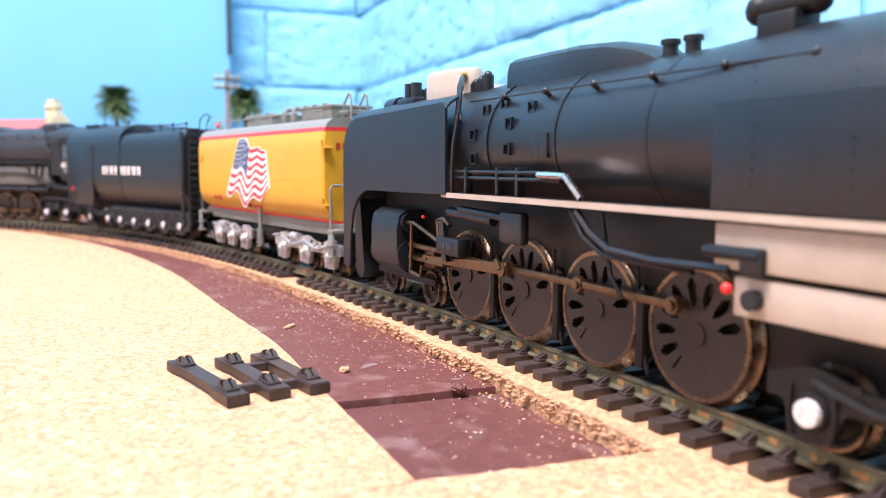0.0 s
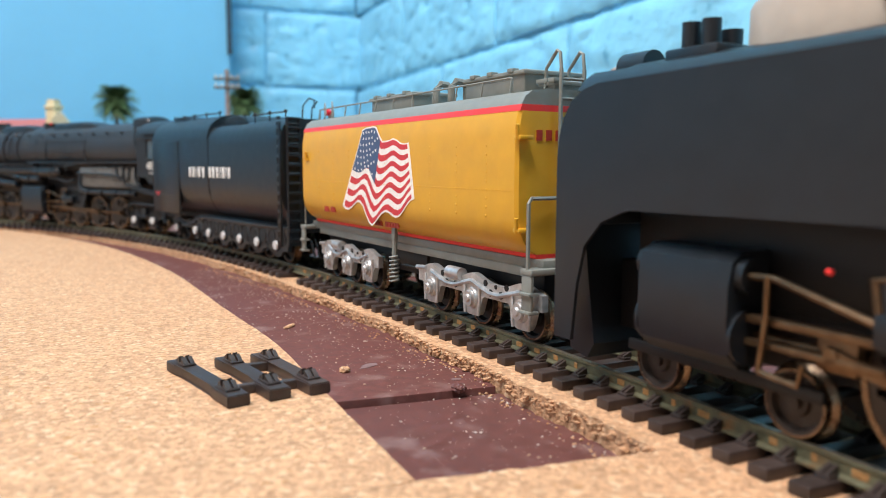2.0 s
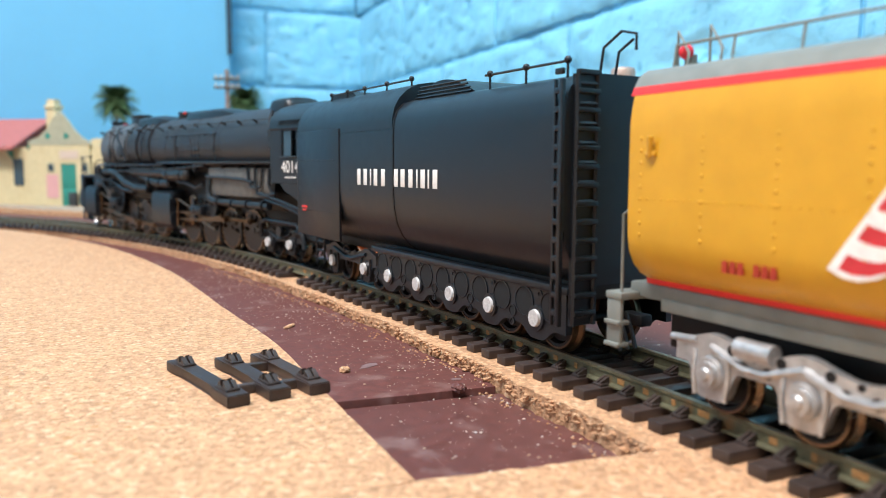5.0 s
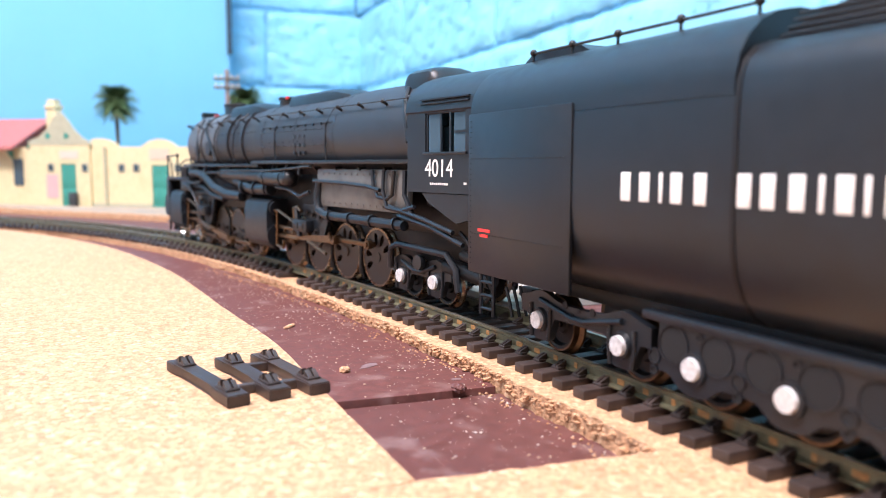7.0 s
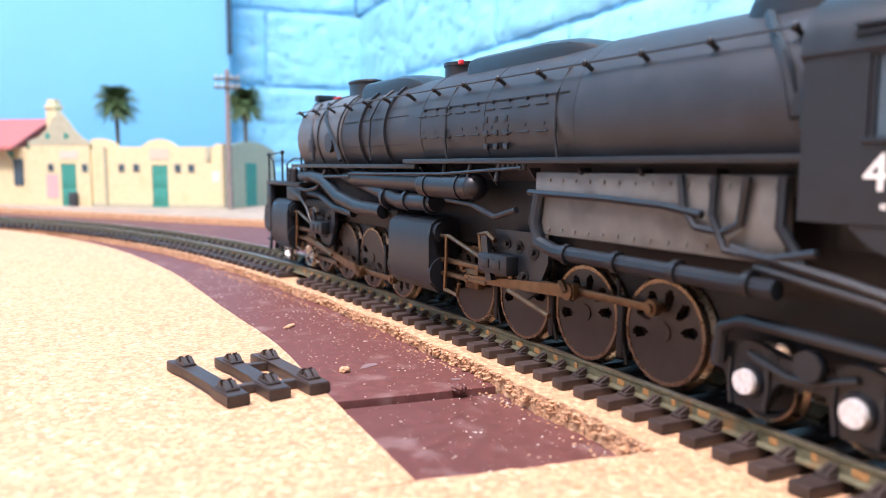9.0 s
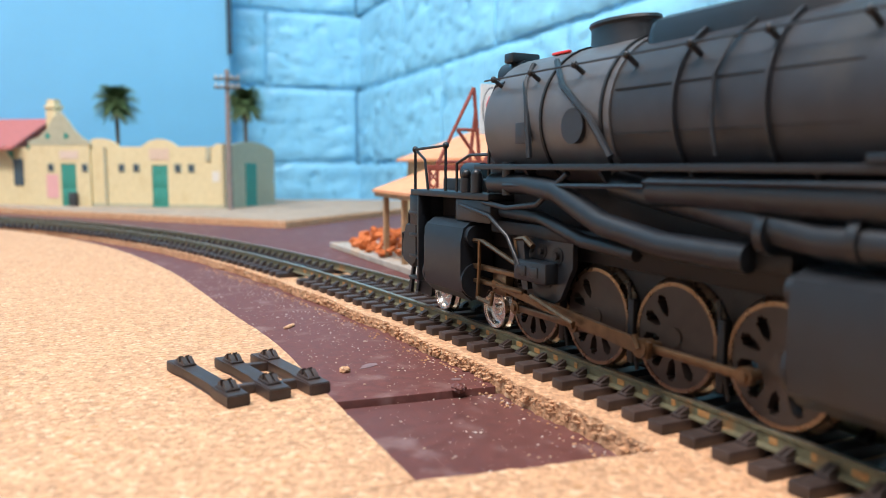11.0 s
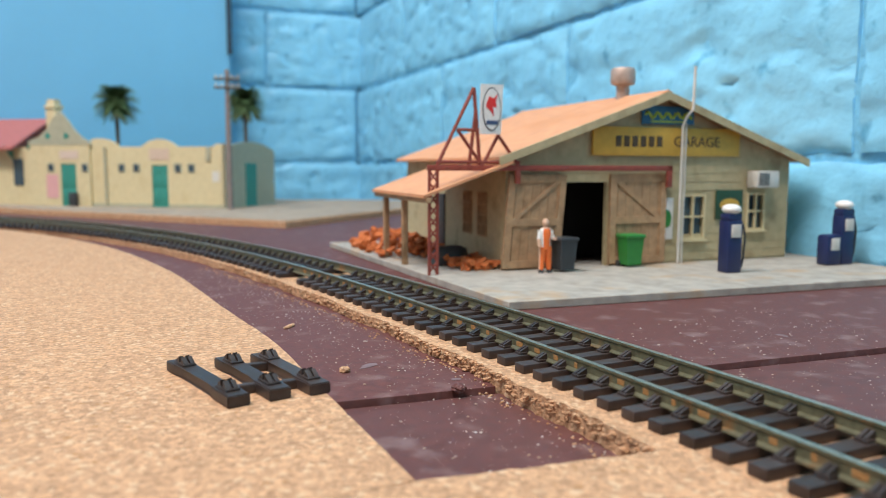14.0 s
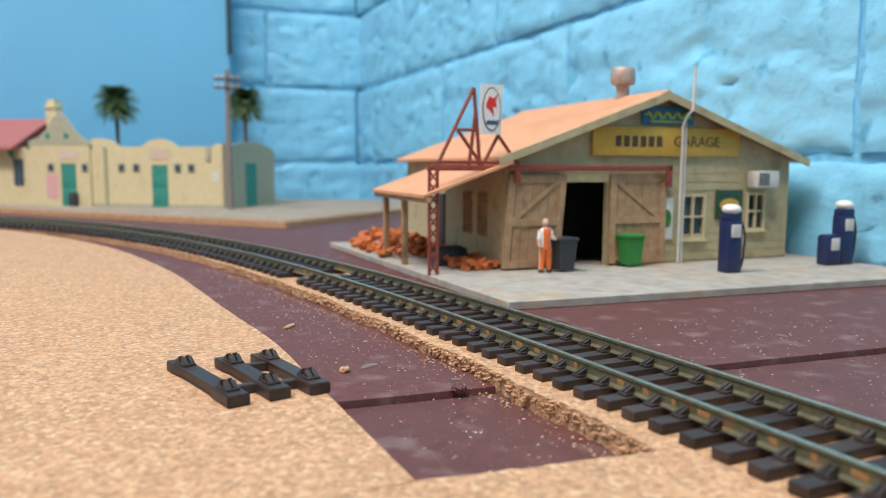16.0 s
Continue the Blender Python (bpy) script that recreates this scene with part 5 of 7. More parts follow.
        for sd in (-1, 1):
            box(bm, s + 0.3, s + 3.9, sd * 14.4 - 0.4, sd * 14.4 + 0.4, 7.5, 16, 0.2)
            box(bm, s + 0.2, s + 4.0, sd * 14.0 - 1.4, sd * 14.0 + 1.4, 7.3, 8.1, 0.2)
            box(bm, s + 0.2, s + 4.0, sd * 14.0 - 1.4, sd * 14.0 + 1.4, 11.3, 12.1, 0.2)
        part("end_step", bm, GREYP, v)
    for s, z in ((S0 - 0.8, 45), (S0 - 0.8, 25), (S1 - 6, 41)):
        bm = bmesh.new()
        box(bm, s - 1.2, s + 1.2, 13.0, 16.6, z, z + 0.9, 0.2)
        tube(bm, [(s, 16.4, z), (s - 0.5, 16.9, z + 3.2)], 0.5)
        part("bracket", bm, YELLOW, v)
    bm = bmesh.new()
    prism(bm, [(12.6, 18.2), (13.8, 18.2), (13.6, 21.5), (12.9, 22.5)], "x", 256, 258.2)
    rod(bm, (257, 13, 20), (257, 13.6, 8), 0.8, 8)
    part("filler_pipe", bm, GREYP, v)
    bm = bmesh.new()
    tube(bm, [(257 + 1.3 * math.cos(i * 0.7), 13.4 + 1.3 * math.sin(i * 0.7), 5.5 + i * 0.13) for i in range(60)], 0.35)
    part("coil_spring", bm, GREYP, v)
    bm = bmesh.new()
    box(bm, S0 + 2, S1 - 2, -6.5, 6.5, 7.5, 16, 0.4)
    part("centre_sill", bm, BLACKM, v)
    bm = bmesh.new()
    rod(bm, (300, -3, 11), (230, -3, 11), 1.0, 10)
    rod(bm, (275, 4, 12), (248, 4, 12), 3.4, 16)
    rod(bm, (260, 9, 10), (244, 9, 10), 0.4, 8)
    part("brake_rigging", bm, mat("dark_grey_underside", (0.03, 0.03, 0.03), 0.6), v)
    # trucks and wheels
    for hubs in ((194.7, 215.4, 236.0), (277.4, 294, 310.5)):
        truck_frame(v, hubs, 7.0, 11.6, SILVER, SILVER, 2.0, label="silver six-wheel truck")
        for q in hubs:
            wheelset("wheelset", v, q, 5.4, 0, False, BLACKM, TYRE)
        bm = bmesh.new()
        for sd in (1, -1):
            rod(bm, (hubs[1] + 5, sd * 12.4, 12.2), (hubs[1] + 11.5, sd * 12.4, 12.2), 1.6, 14)
            rod(bm, (hubs[2] + 3, sd * 12.4, 11.8), (hubs[2] + 8.5, sd * 12.4, 11.4), 0.6, 10)
        part("brake_cylinder", bm, SILVER, v)
    # flag decal, waving: rows of stripes on the tank side
    flag_on(v)
    # reporting marks as plain bars
    for s0, n, w, z, g in ((306.5, 7, 1.0, 24.6, 0.42), (268, 9, 1.35, 22.4, 0.5)):
        bm = bmesh.new()
        for i in range(n):
            if (n, i) in ((7, 3), (9, 3)):
                continue
            s = s0 - i * (w + g)
            o = 15.45 if z > 24 else 14.35
            box(bm, s - w, s, o - 0.2, o + 0.2, z - 0.9, z + 0.9)
        part("marking", bm, DKRED, v, "small red marking bars")
    bm = bmesh.new()
    for i in range(7):
        if i != 3:
            box(bm, S0 - 0.25, S0 + 0.5, 9.4 - i * 2.6, 9.4 - i * 2.6 + 1.5, 44.9, 47.2)
    part("end_marking", bm, DKRED, v, "red marking bars on the end")
    return v


def flag_on(v):
    """A waving flag: thirteen stripes and a blue field with white stars, on a pale backing."""
    y = 16.06

    def P(a, b):
        """a along the flag from its hoist (0) to its fly (1), b from the top (0) to the bottom (1)."""
        s = 272.5 + 15.0 * b - 29.2 * a - 17.5 * a * b
        wave = float(np.interp(a, (0.0, 0.12, 0.24, 0.31, 0.38, 0.44, 0.55, 0.7, 0.85, 1.0), (0.0, 0.7, 1.2, 0.6, -2.0, -3.9, -3.4, -3.0, -4.4, -4.2)))
        z = 49.6 - (22.6 - 6.6 * a) * b - 3.0 * b * math.sin(math.pi * a) + wave + (0.25 + 1.0 * b) * math.sin(a * 17.0 + 1.0 + 2.5 * b)
        return s, z

    def strip(name, a0, a1, b0, b1, material, lift, n=22):
        bm = bmesh.new()
        up = [P(a0 + (a1 - a0) * i / n, b0) for i in range(n + 1)]
        dn = [P(a0 + (a1 - a0) * i / n, b1) for i in range(n + 1)]
        rings = [[(u[0], y - 0.1, u[1]), (u[0], y + lift, u[1]), (d[0], y + lift, d[1]), (d[0], y - 0.1, d[1])] for u, d in zip(up, dn)]
        loft(bm, rings)
        return part(name, bm, material, v)
    strip("flag_backing", -0.025, 1.03, -0.02, 1.03, WHITE, 0.05)
    for i in range(13):
        strip("flag_stripe", 0.0, 1.0, i / 13, (i + 1) / 13, FLAGRED if i % 2 == 0 else WHITE, 0.09)
    strip("flag_canton", 0.0, 0.42, 0.0, 7 / 13, NAVY, 0.13)
    bm = bmesh.new()
    for r in range(7):
        for c in range(6 if r % 2 == 0 else 5):
            s, z = P(0.04 + (c + (0.5 if r % 2 else 0)) * 0.066, (r + 0.6) / 13)
            rod(bm, (s, y, z), (s, y + 0.17, z), 0.42, 5)
    tagged(part("flag_stars", bm, WHITE, v), kind="stuff")


# ---- the black tender of the large engine ----
def black_tender():
    global OX
    OX = 423.0
    v = thing("coal_tender", "black model locomotive tender with white side lettering", "railway car")
    S0, S1 = 346.5, 498.0

    def sec(s, k=1.0):
        h = [(9.5, 15.5), (12.4, 17.2), (14.8, 20.0), (16.4, 23.5), (17.2, 27.5), (17.5, 32), (17.5, 48.0), (17.2, 51.5), (16.2, 54.3), (14.2, 56.4), (11.0, 57.4)]
        k *= 1.05
        return [(s, a * k, b) for a, b in h] + [(s, -a * k, b) for a, b in h[::-1]]
    bm = bmesh.new()
    loft(bm, [sec(S0), sec(S0 + 3)] + [sec(s) for s in np.linspace(S0 + 10, S1 - 3, 10)] + [sec(S1)])
    part("body", bm, BLACK, v, "satin black tank body with rounded lower sides")
    bm = bmesh.new()
    for sd in (1, -1):
        box(bm, 458.6, S1 + 0.2, sd * 18.35 - 0.5, sd * 18.35 + 0.35, 15.0, 51, 0.15)
    part("side_plate", bm, BLACK, v)
    bm = bmesh.new()
    h = [(17.62, 20), (17.62, 50)]
    secA = [(420.2, a + 0.16, b) for _, a, b in sec(0)[:11]]
    loft(bm, [[(419.8, p[1], p[2]) for p in secA] + [(419.8, p[1] - 0.5, p[2]) for p in secA[::-1]], [(420.6, p[1], p[2]) for p in secA] + [(420.6, p[1] - 0.5, p[2]) for p in secA[::-1]]])
    part("body_seam", bm, BLACKM, v)
    bm = bmesh.new()
    box(bm, S0 + 0, S1, -10, 10, 12.6, 15.7, 0.4)
    part("underframe", bm, BLACKM, v)
    # bed casting with openings between the axles, their shade painted as black discs
    hubs = [358.6, 376.4, 394.2, 412.1, 430.0]
    for sd in (1, -1):
        bm = bmesh.new()
        top = [(349.0 + i * 1.0, 14.6) for i in range(90)]
        bot = [(x, 5.4 - 2.6 * max(math.exp(-((x - q) / 4.4) ** 4) for q in hubs)) for x, _ in top]
        prism(bm, top + bot[::-1], "y", sd * 14 - 0.8, sd * 14 + 0.8)
        box(bm, 348, 442, sd * 14 - 1.3, sd * 14 + 1.3, 13.6, 15.2, 0.3)
        part("bed_frame", bm, BLACK, v, "black cast tender bed")
        for q in hubs:
            for e, z, r in ((-4.6, 10.4, 3.1), (4.6, 10.4, 3.1), (8.9, 7.6, 1.1), (-1.0, 12.6, 0.5), (8.9, 5.2, 0.6)):
                bm = bmesh.new()
                rings = [[(q + e + rr * math.cos(t), sd * yy, z + rr * math.sin(t)) for t in [2 * math.pi * i / 20 for i in range(20)]] for rr, yy in ((r + 0.3, 14.7), (r + 0.3, 15.05), (r, 15.05), (r, 14.6))]
                loft(bm, rings, caps=False)
                part("opening_rim", bm, BLACK, v)
                # black disc on the uncut plate in place of the hole's shade
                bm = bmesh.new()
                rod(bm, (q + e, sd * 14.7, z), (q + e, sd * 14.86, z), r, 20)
                part("opening_shade", bm, SHADEBLACK, v)
            bm = bmesh.new()
            rod(bm, (q, sd * 14.6, 7.4), (q, sd * 15.3, 7.4), 2.7, 20)
            part("axle_box", bm, BLACK, v)
    for q in hubs:
        for sd in (1, -1):
            bm = bmesh.new()
            rod(bm, (q, sd * 15.2, 7.4), (q, sd * 15.9, 7.4), 1.95, 22, 1.75)
            part("hub_cover", bm, HUBW, v, "pale round hub cover")
        wheelset("wheelset", v, q, 6.1, 0, False, BLACKM, BRONZE)
    truck_frame(v, (448.3, 474.4), 7.3, 13.2, BLACK, HUBW, 1.9, label="black four-wheel truck with pale hub covers")
    for q in (448.3, 474.4):
        wheelset("wheelset", v, q, 6.1, 0, False, BLACKM, BRONZE)
    # lettering bars along the side
    W = [1.25] * 5 + [0] + [1.25] * 7
    s = 444.6
    for i, w in enumerate(W):
        adv = (4.6, 4.6, 2.6, 5.0, 5.2, 3.0, 4.0, 4.6, 4.4, 2.4, 3.8, 2.6, 4.0)[i]
        if w:
            bm = bmesh.new()
            ww = 2.4 if i not in (2, 9, 11) else 0.8
            box(bm, s - ww, s, 18.2, 18.47, 33.6, 38.4, 0.1)
            part("letter_bar", bm, WHITE, v, "white letter bar")
        s -= adv
    bm = bmesh.new()
    box(bm, 488, 493.5, 18.6, 18.82, 24.6, 25.3)
    box(bm, 489, 492.5, 18.6, 18.82, 23.4, 24.1)
    part("red_marking", bm, REDP, v, "small red warning marking bars")
    # deck rails, coal boards and rear ladder
    bm = bmesh.new()
    pts = [(s, 13.0, 60.0) for s in (352, 366, 380, 424, 440, 456, 470, 484)]
    for a, b in ((352, 386), (424, 490)):
        bm = bmesh.new()
        up, side = (3.2, 10.6) if a > 420 else (0.0, 13.2)
        tube(bm, [(s, side, 60.2 + up) for s in np.arange(a, b, 6.0)], 0.3)
        for p in pts:
            if a - 1 < p[0] < b:
                rod(bm, (p[0], side, 56 + up), (p[0], side, 60.2 + up), 0.3, 6)
                ball(bm, (p[0], side, 60.4 + up), 0.8, 8)
        part("deck_handrail", bm, BLACK, v)
    bm = bmesh.new()
    arc = [(388 + 32 * i / 12, 57.2 + 4.2 * math.sin(math.pi * i / 12)) for i in range(13)]
    prism(bm, arc + [(420, 56.4), (388, 56.4)], "y", -12, 12)
    part("water_hatch", bm, BLACK, v, "low arched black hatch on the deck")
    bm = bmesh.new()
    for z in np.arange(57.6, 61, 0.9):
        tube(bm, [(389 + (z - 57), 12.2, z), (419 - (z - 57), 12.2, z)], 0.25)
    part("hatch_grille", bm, BLACK, v)
    h = [(18.36, 49.5), (18.3, 52.0), (17.6, 55.2), (16.0, 58.0), (13.6, 60.2), (10.4, 61.8), (6.0, 62.6)]
    h = h + [(-a, b) for a, b in h[::-1]]
    bm = bmesh.new()
    prism(bm, h, "x", 420.9, S1)
    part("coal_bunker", bm, BLACK, v, "tall rounded black coal bunker")
    bm = bmesh.new()
    prism(bm, [(466, 62.0), (490, 62.0), (486, 64.2), (470, 63.8)], "y", -9, 9)
    part("bunker_hatch", bm, BLACK, v)
    bm = bmesh.new()
    for z in (24.0, 41.0):
        rivets(bm, [(q, 18.68, z) for q in np.arange(461, 497, 1.3)], Vector((0, 1, 0)), 0.13)
    rivets(bm, [(497, 18.68, z) for z in np.arange(17, 50, 1.2)], Vector((0, 1, 0)), 0.13)
    tagged(part("rivets", bm, BLACK, v), kind="stuff")
    bm = bmesh.new()
    ladder(bm, S0 - 0.8, 13.2, 8, 57, 5.0, "y", 13, 0.6)
    box(bm, S0 - 0.6, S0 + 0.2, 10.2, 16.2, 8, 57)
    for z in np.arange(10, 57, 3.6):
        box(bm, S0 - 1.6, S0 - 0.4, 10.5, 16, z, z + 1.0, 0.2)
        box(bm, S0, S0 + 2.4, 18.1, 18.9, z, z + 1.2, 0.2)
    box(bm, S0 - 0.2, S0 + 0.8, 18.1, 19.1, 8, 56, 0.2)
    box(bm, S0 + 2.2, S0 + 2.9, 18.1, 18.8, 8, 56, 0.2)
    part("rear_ladder", bm, BLACK, v)
    bm = bmesh.new()
    tube(bm, [(S0 + 2, 8, 57), (S0 + 1, 8, 62.5), (S0 - 4, 8, 65), (S0 - 8, 8, 64), (S0 - 8, 8, 61)], 0.3)
    tube(bm, [(S0 + 2, 4, 57), (S0 + 1, 4, 62.0), (S0 - 3, 4, 64)], 0.3)
    part("deck_pipe", bm, BLACK, v)
    for s in (S0 - 3, S1 + 1):
        bm = bmesh.new()
        box(bm, s - 2, s + 4, -1.6, 1.6, 7, 9.5, 0.5)
        for y in (-2, 0, 2):
            tube(bm, [(s + 1, 5 + y, 10), (s - 1, 5 + y, 6), (s - 2, 5 + y, 3.0)], 0.45)
        part("coupler", bm, BLACKM, v)
    return v


def boiler_rail(name, veh, s0, s1, y, z, step, cy, material=None):
    bm = bmesh.new()
    ss = list(np.arange(s0, s1, step))
    tube(bm, [(s, y, z) for s in ss] + [(s1, y, z)], 0.22)
    for s in ss:
        q = Vector((s, y, z))
        inward = (Vector((s, 0, cy)) - q).normalized()
        rod(bm, q - inward * 0.3, q + inward * 2.8, 0.5, 8)
        ball(bm, q, 0.75, 8)
    part(name, bm, material or BLACK, veh)


CABGLASS = mat("cab_window_glass", (0.05, 0.08, 0.105), 0.12, 0, 0.08, 100)


def cab(veh, s0, s1, hw, z0, z1, win, material):
    """Cab sides with window openings, roof and front."""
    w0, w1, wz0, wz1 = win
    for sd in (1, -1):
        bm = bmesh.new()
        a, b = sorted((sd * hw, sd * (hw - 1.0)))
        O = ((s0, z0), (s1, z0), (s1, z1), (s0, z1))
        I = ((w0, wz0), (w1, wz0), (w1, wz1), (w0, wz1))
        loft(bm, [[(x, y, z) for x, z in p] for p, y in ((O, a), (O, b), (I, b), (I, a), (O, a))], caps=False)
        bmesh.ops.remove_doubles(bm, verts=bm.verts, dist=0.001)
        part("cab_side", bm, material, veh)
        bm = bmesh.new()
        a, b = sorted((sd * (hw - 0.3), sd * (hw - 0.8)))
        for x in (w0, (w0 + w1) / 2 - 2.2, (w0 + w1) / 2 + 2.0, w1 - 0.7):
            box(bm, x, x + 0.7, a, b, wz0, wz1)
        box(bm, w0, w0 + 5.5, a, b, (wz0 + wz1) / 2 - 0.3, (wz0 + wz1) / 2 + 0.3)
        box(bm, w0 - 0.6, w1 + 0.6, sd * hw - 0.1 - 0.5, sd * hw + 0.6, wz0 - 0.7, wz0, 0.15)
        part("window_frame", bm, material, veh)
        for x in (w0 + 0.7, w1 - 6.2):
            bm = bmesh.new()
            box(bm, x, x + 5.2, sd * (hw - 0.6) - 0.08, sd * (hw - 0.6) + 0.08, wz0, wz1)
            part("window_pane", bm, CABGLASS, veh, "pale reflecting cab window pane")
    bm = bmesh.new()
    arc = [(hw * math.cos(radians(t)) * 1.02, z1 - 0.4 + (65.5 - z1) * math.sin(radians(t)) ** 0.9) for t in range(0, 181, 12)]
    inner = [(a * 0.955, b - 0.9) for a, b in arc]
    prism(bm, arc + inner[::-1], "x", s0 - 3.5, s1 + 0.5)
    part("cab_roof", bm, material, veh)
    bm = bmesh.new()
    box(bm, s1 - 1, s1, -hw + 1, hw - 1, z0, z1 + 3)
    part("cab_front", bm, BLACKM, veh)
    bm = bmesh.new()
    box(bm, s0, s1, -hw + 1, hw - 1, z0, z0 + 1)
    # black panel added along the far side so the cab looks dark within
    box(bm, s0 + 1, s1 - 1, -hw + 1.2, -hw + 1.8, z0 + 1, z1 + 1)
    part("cab_floor_and_shade_panel", bm, BLACKM, veh)


def underbody(veh, s0, s1, z0, z1, hw):
    bm = bmesh.new()
    for sd in (1, -1):
        box(bm, s0, s1, sd * hw - 0.9, sd * hw + 0.9, z0, z1, 0.2)
    box(bm, s0, s1, -hw, hw, z1 - 1, z1)
    box(bm, s0 + 2, s1 - 6, -8.5, 8.5, z1 - 4, 36, 0.3)
    part("frame", bm, BLACKM, veh)


# ---- the express engine with smoke deflectors ----
def express_engine():
    global OX
    OX = 65.0
    v = thing("express_locomotive", "satin black model steam locomotive with smoke deflectors", "locomotive")
    CZ, R = 44.5, 15.2
    boiler("boiler", v, [(-48, 17.2, -1.0), (10, 17.2, -1.0), (17, 16.6, -0.5), (30, R, 0), (98, R - 0.3, 0), (99, R - 0.6, 0), (166, R - 0.6, 0), (168, R - 1.5, 0)], CZ, BLACK, "satin black boiler jacket")
    bands("boiler_band", v, (34, 60, 86), R - 0.12, CZ, BLACK)
    bm = bmesh.new()
    for sd in (1, -1):
        box(bm, -48, 17.3, sd * 16.9 - 0.6, sd * 16.9 + 0.5, 33, 49, 0.4)
    part("firebox_side", bm, BLACK, v)
    bm = bmesh.new()
    rivets(bm, [(s, 17.4, z) for s in (-20, -5, 10) for z in np.arange(35, 55, 2)], Vector((0, 1, 0)))
    tagged(part("rivets", bm, BLACK, v), kind="stuff")
    cab(v, -80, -48, 17.6, 28, 54, (-74, -58, 44, 53), BLACK)
    # running board with pale edge
    for sd in (1, -1):
        bm = bmesh.new()
        box(bm, -50, 104, sd * 15.4 - 2.2, sd * 15.4 + 2.2, 31.6, 32.9, 0.15)
        part("running_board", bm, BLACK, v)
        bm = bmesh.new()
        box(bm, -50, 103, sd * 17.62 - 0.08, sd * 17.62 + 0.08, 31.7, 32.9)
        part("board_edge", bm, CREAM, v, "pale painted edge of the running board")
    # pale panel under the firebox
    for sd in (1, -1):
        bm = bmesh.new()
        box(bm, -46, 17, sd * 15.8 - 1.0, sd * 15.8 + 0.6, 24.5, 31.3, 0.3)
        box(bm, -46, 13.5, sd * 15.6 - 1.0, sd * 15.6 + 0.3, 17.8, 23.6, 0.3)
        part("ash_pan_panel", bm, CREAM, v, "cream painted panel below the firebox")
    bm = bmesh.new()
    rod(bm, (9.5, 15.8, 20.6), (9.5, 17.4, 20.6), 1.5, 14)
    box(bm, 7.5, 11.5, 16, 17.6, 24, 28, 0.5)
    rod(bm, (18, 17, 27.0), (8, 17, 27.0), 1.0, 10)
    part("injector", bm, BLACK, v)
    bm = bmesh.new()
    ball(bm, (13.5, 17.3, 21.8), 0.9, 10)
    part("red_valve", bm, REDP, v, "small red valve wheel")
    # smoke deflectors
    for sd in (1, -1):
        bm = bmesh.new()
        poly = [(100.5, 32.4), (100.5, 53.2), (102.0, 54.6), (160, 53.8), (164, 53.0), (167.4, 51.2), (169.6, 48.4), (170.9, 45), (171.4, 41), (171.4, 7), (166.4, 7), (165.0, 18), (163, 25), (158.5, 29.6), (152, 32.0)]
        prism(bm, poly, "y", sd * 17.7 - 0.35, sd * 17.7 + 0.35)
        part("smoke_deflector", bm, BLACK, v, "large curved black smoke deflector plate")
        bm = bmesh.new()
        rings = []
        for x in (101, 120, 140, 158, 166):
            rings.append([(x, sd * 17.9, 52.8), (x, sd * 16.4, 54.8), (x, sd * 14.0, 56.3), (x, sd * 13.8, 55.9), (x, sd * 16.1, 54.3), (x, sd * 17.5, 52.8)])
        loft(bm, rings)
        part("deflector_lip", bm, BLACK, v)
    # front end
    bm = bmesh.new()
    box(bm, 160, 174, -15.5, 15.5, 29, 31.6, 0.4)
    prism(bm, [(174, 31), (169, 31), (165, 6), (167, 3), (172, 4)], "y", -13.5, 13.5)
    part("pilot", bm, BLACK, v)
    boiler("smokebox_front", v, [(168, R - 1.5, 0), (169.5, R - 3.2, 0), (170.3, 6, 0)], CZ, BLACKM, "")
    # top of the smokebox: casing, stack cover, pumps
    dome("stack_casing", v, 41, 90.5, 7.6, 56.5, 64.6, BLACK, "long streamlined black casing on the boiler", 24.0, 1.4)
    bm = bmesh.new()
    loft(bm, [[(129.5 + 13.6 * math.cos(a), 5.5 * math.sin(a), z) for a in [2 * math.pi * i / 28 for i in range(28)]] for z in (57, 64.4)] +
         [[(129.5 + 12.9 * math.cos(a), 4.9 * math.sin(a), 65.6) for a in [2 * math.pi * i / 28 for i in range(28)]]])
    part("stack_cover", bm, CREAM, v, "cream oval cover over the stack")
    bm = bmesh.new()
    for x in (150, 154.5):
        rod(bm, (x, 2, 58), (x, 2, 64.5), 1.7, 12)
        rod(bm, (x, -3, 58), (x, -3, 63), 1.9, 12)
    box(bm, 146, 158, -5, 5, 57, 60, 0.6)
    rod(bm, (165.5, 0, 58.5), (173, 0, 58.5), 3.0, 18)
    box(bm, 163, 173, -4, 4, 55, 57, 0.4)
    part("bell_and_headlight", bm, BLACK, v)
    bm = bmesh.new()
    for x, z in ((104, 62), (107, 61), (110, 60.5)):
        rod(bm, (x, 4, 57), (x, 4, z), 1.5, 12)
        ball(bm, (x, 4, z), 1.2, 8)
    tube(bm, [(119, 3, 62.5), (112, 7, 62), (106, 11, 59), (101.5, 13.6, 55), (100, 15.4, 49)], 0.7)
    tube(bm, [(116, 5, 59.5), (109, 9, 60.0), (103, 13.0, 55.5), (99.6, 14.6, 50)], 0.6)
    tube(bm, [(99, 15.2, 52), (99, 16.6, 44), (99, 16.9, 36), (99.5, 16.6, 33)], 0.55)
    split("feed_pipe", bm, BLACK, v)
    bm = bmesh.new()
    ball(bm, (117.5, 3.4, 63.6), 0.9, 10)
    part("brass_valve", bm, mat("brass", (0.6, 0.42, 0.12), 0.3, 0.9), v, "small brass valve")
    bm = bmesh.new()
    for x in (42, 36.5):
        rod(bm, (x, 2.5, 59), (x, 2.5, 61.6), 1.4, 12)
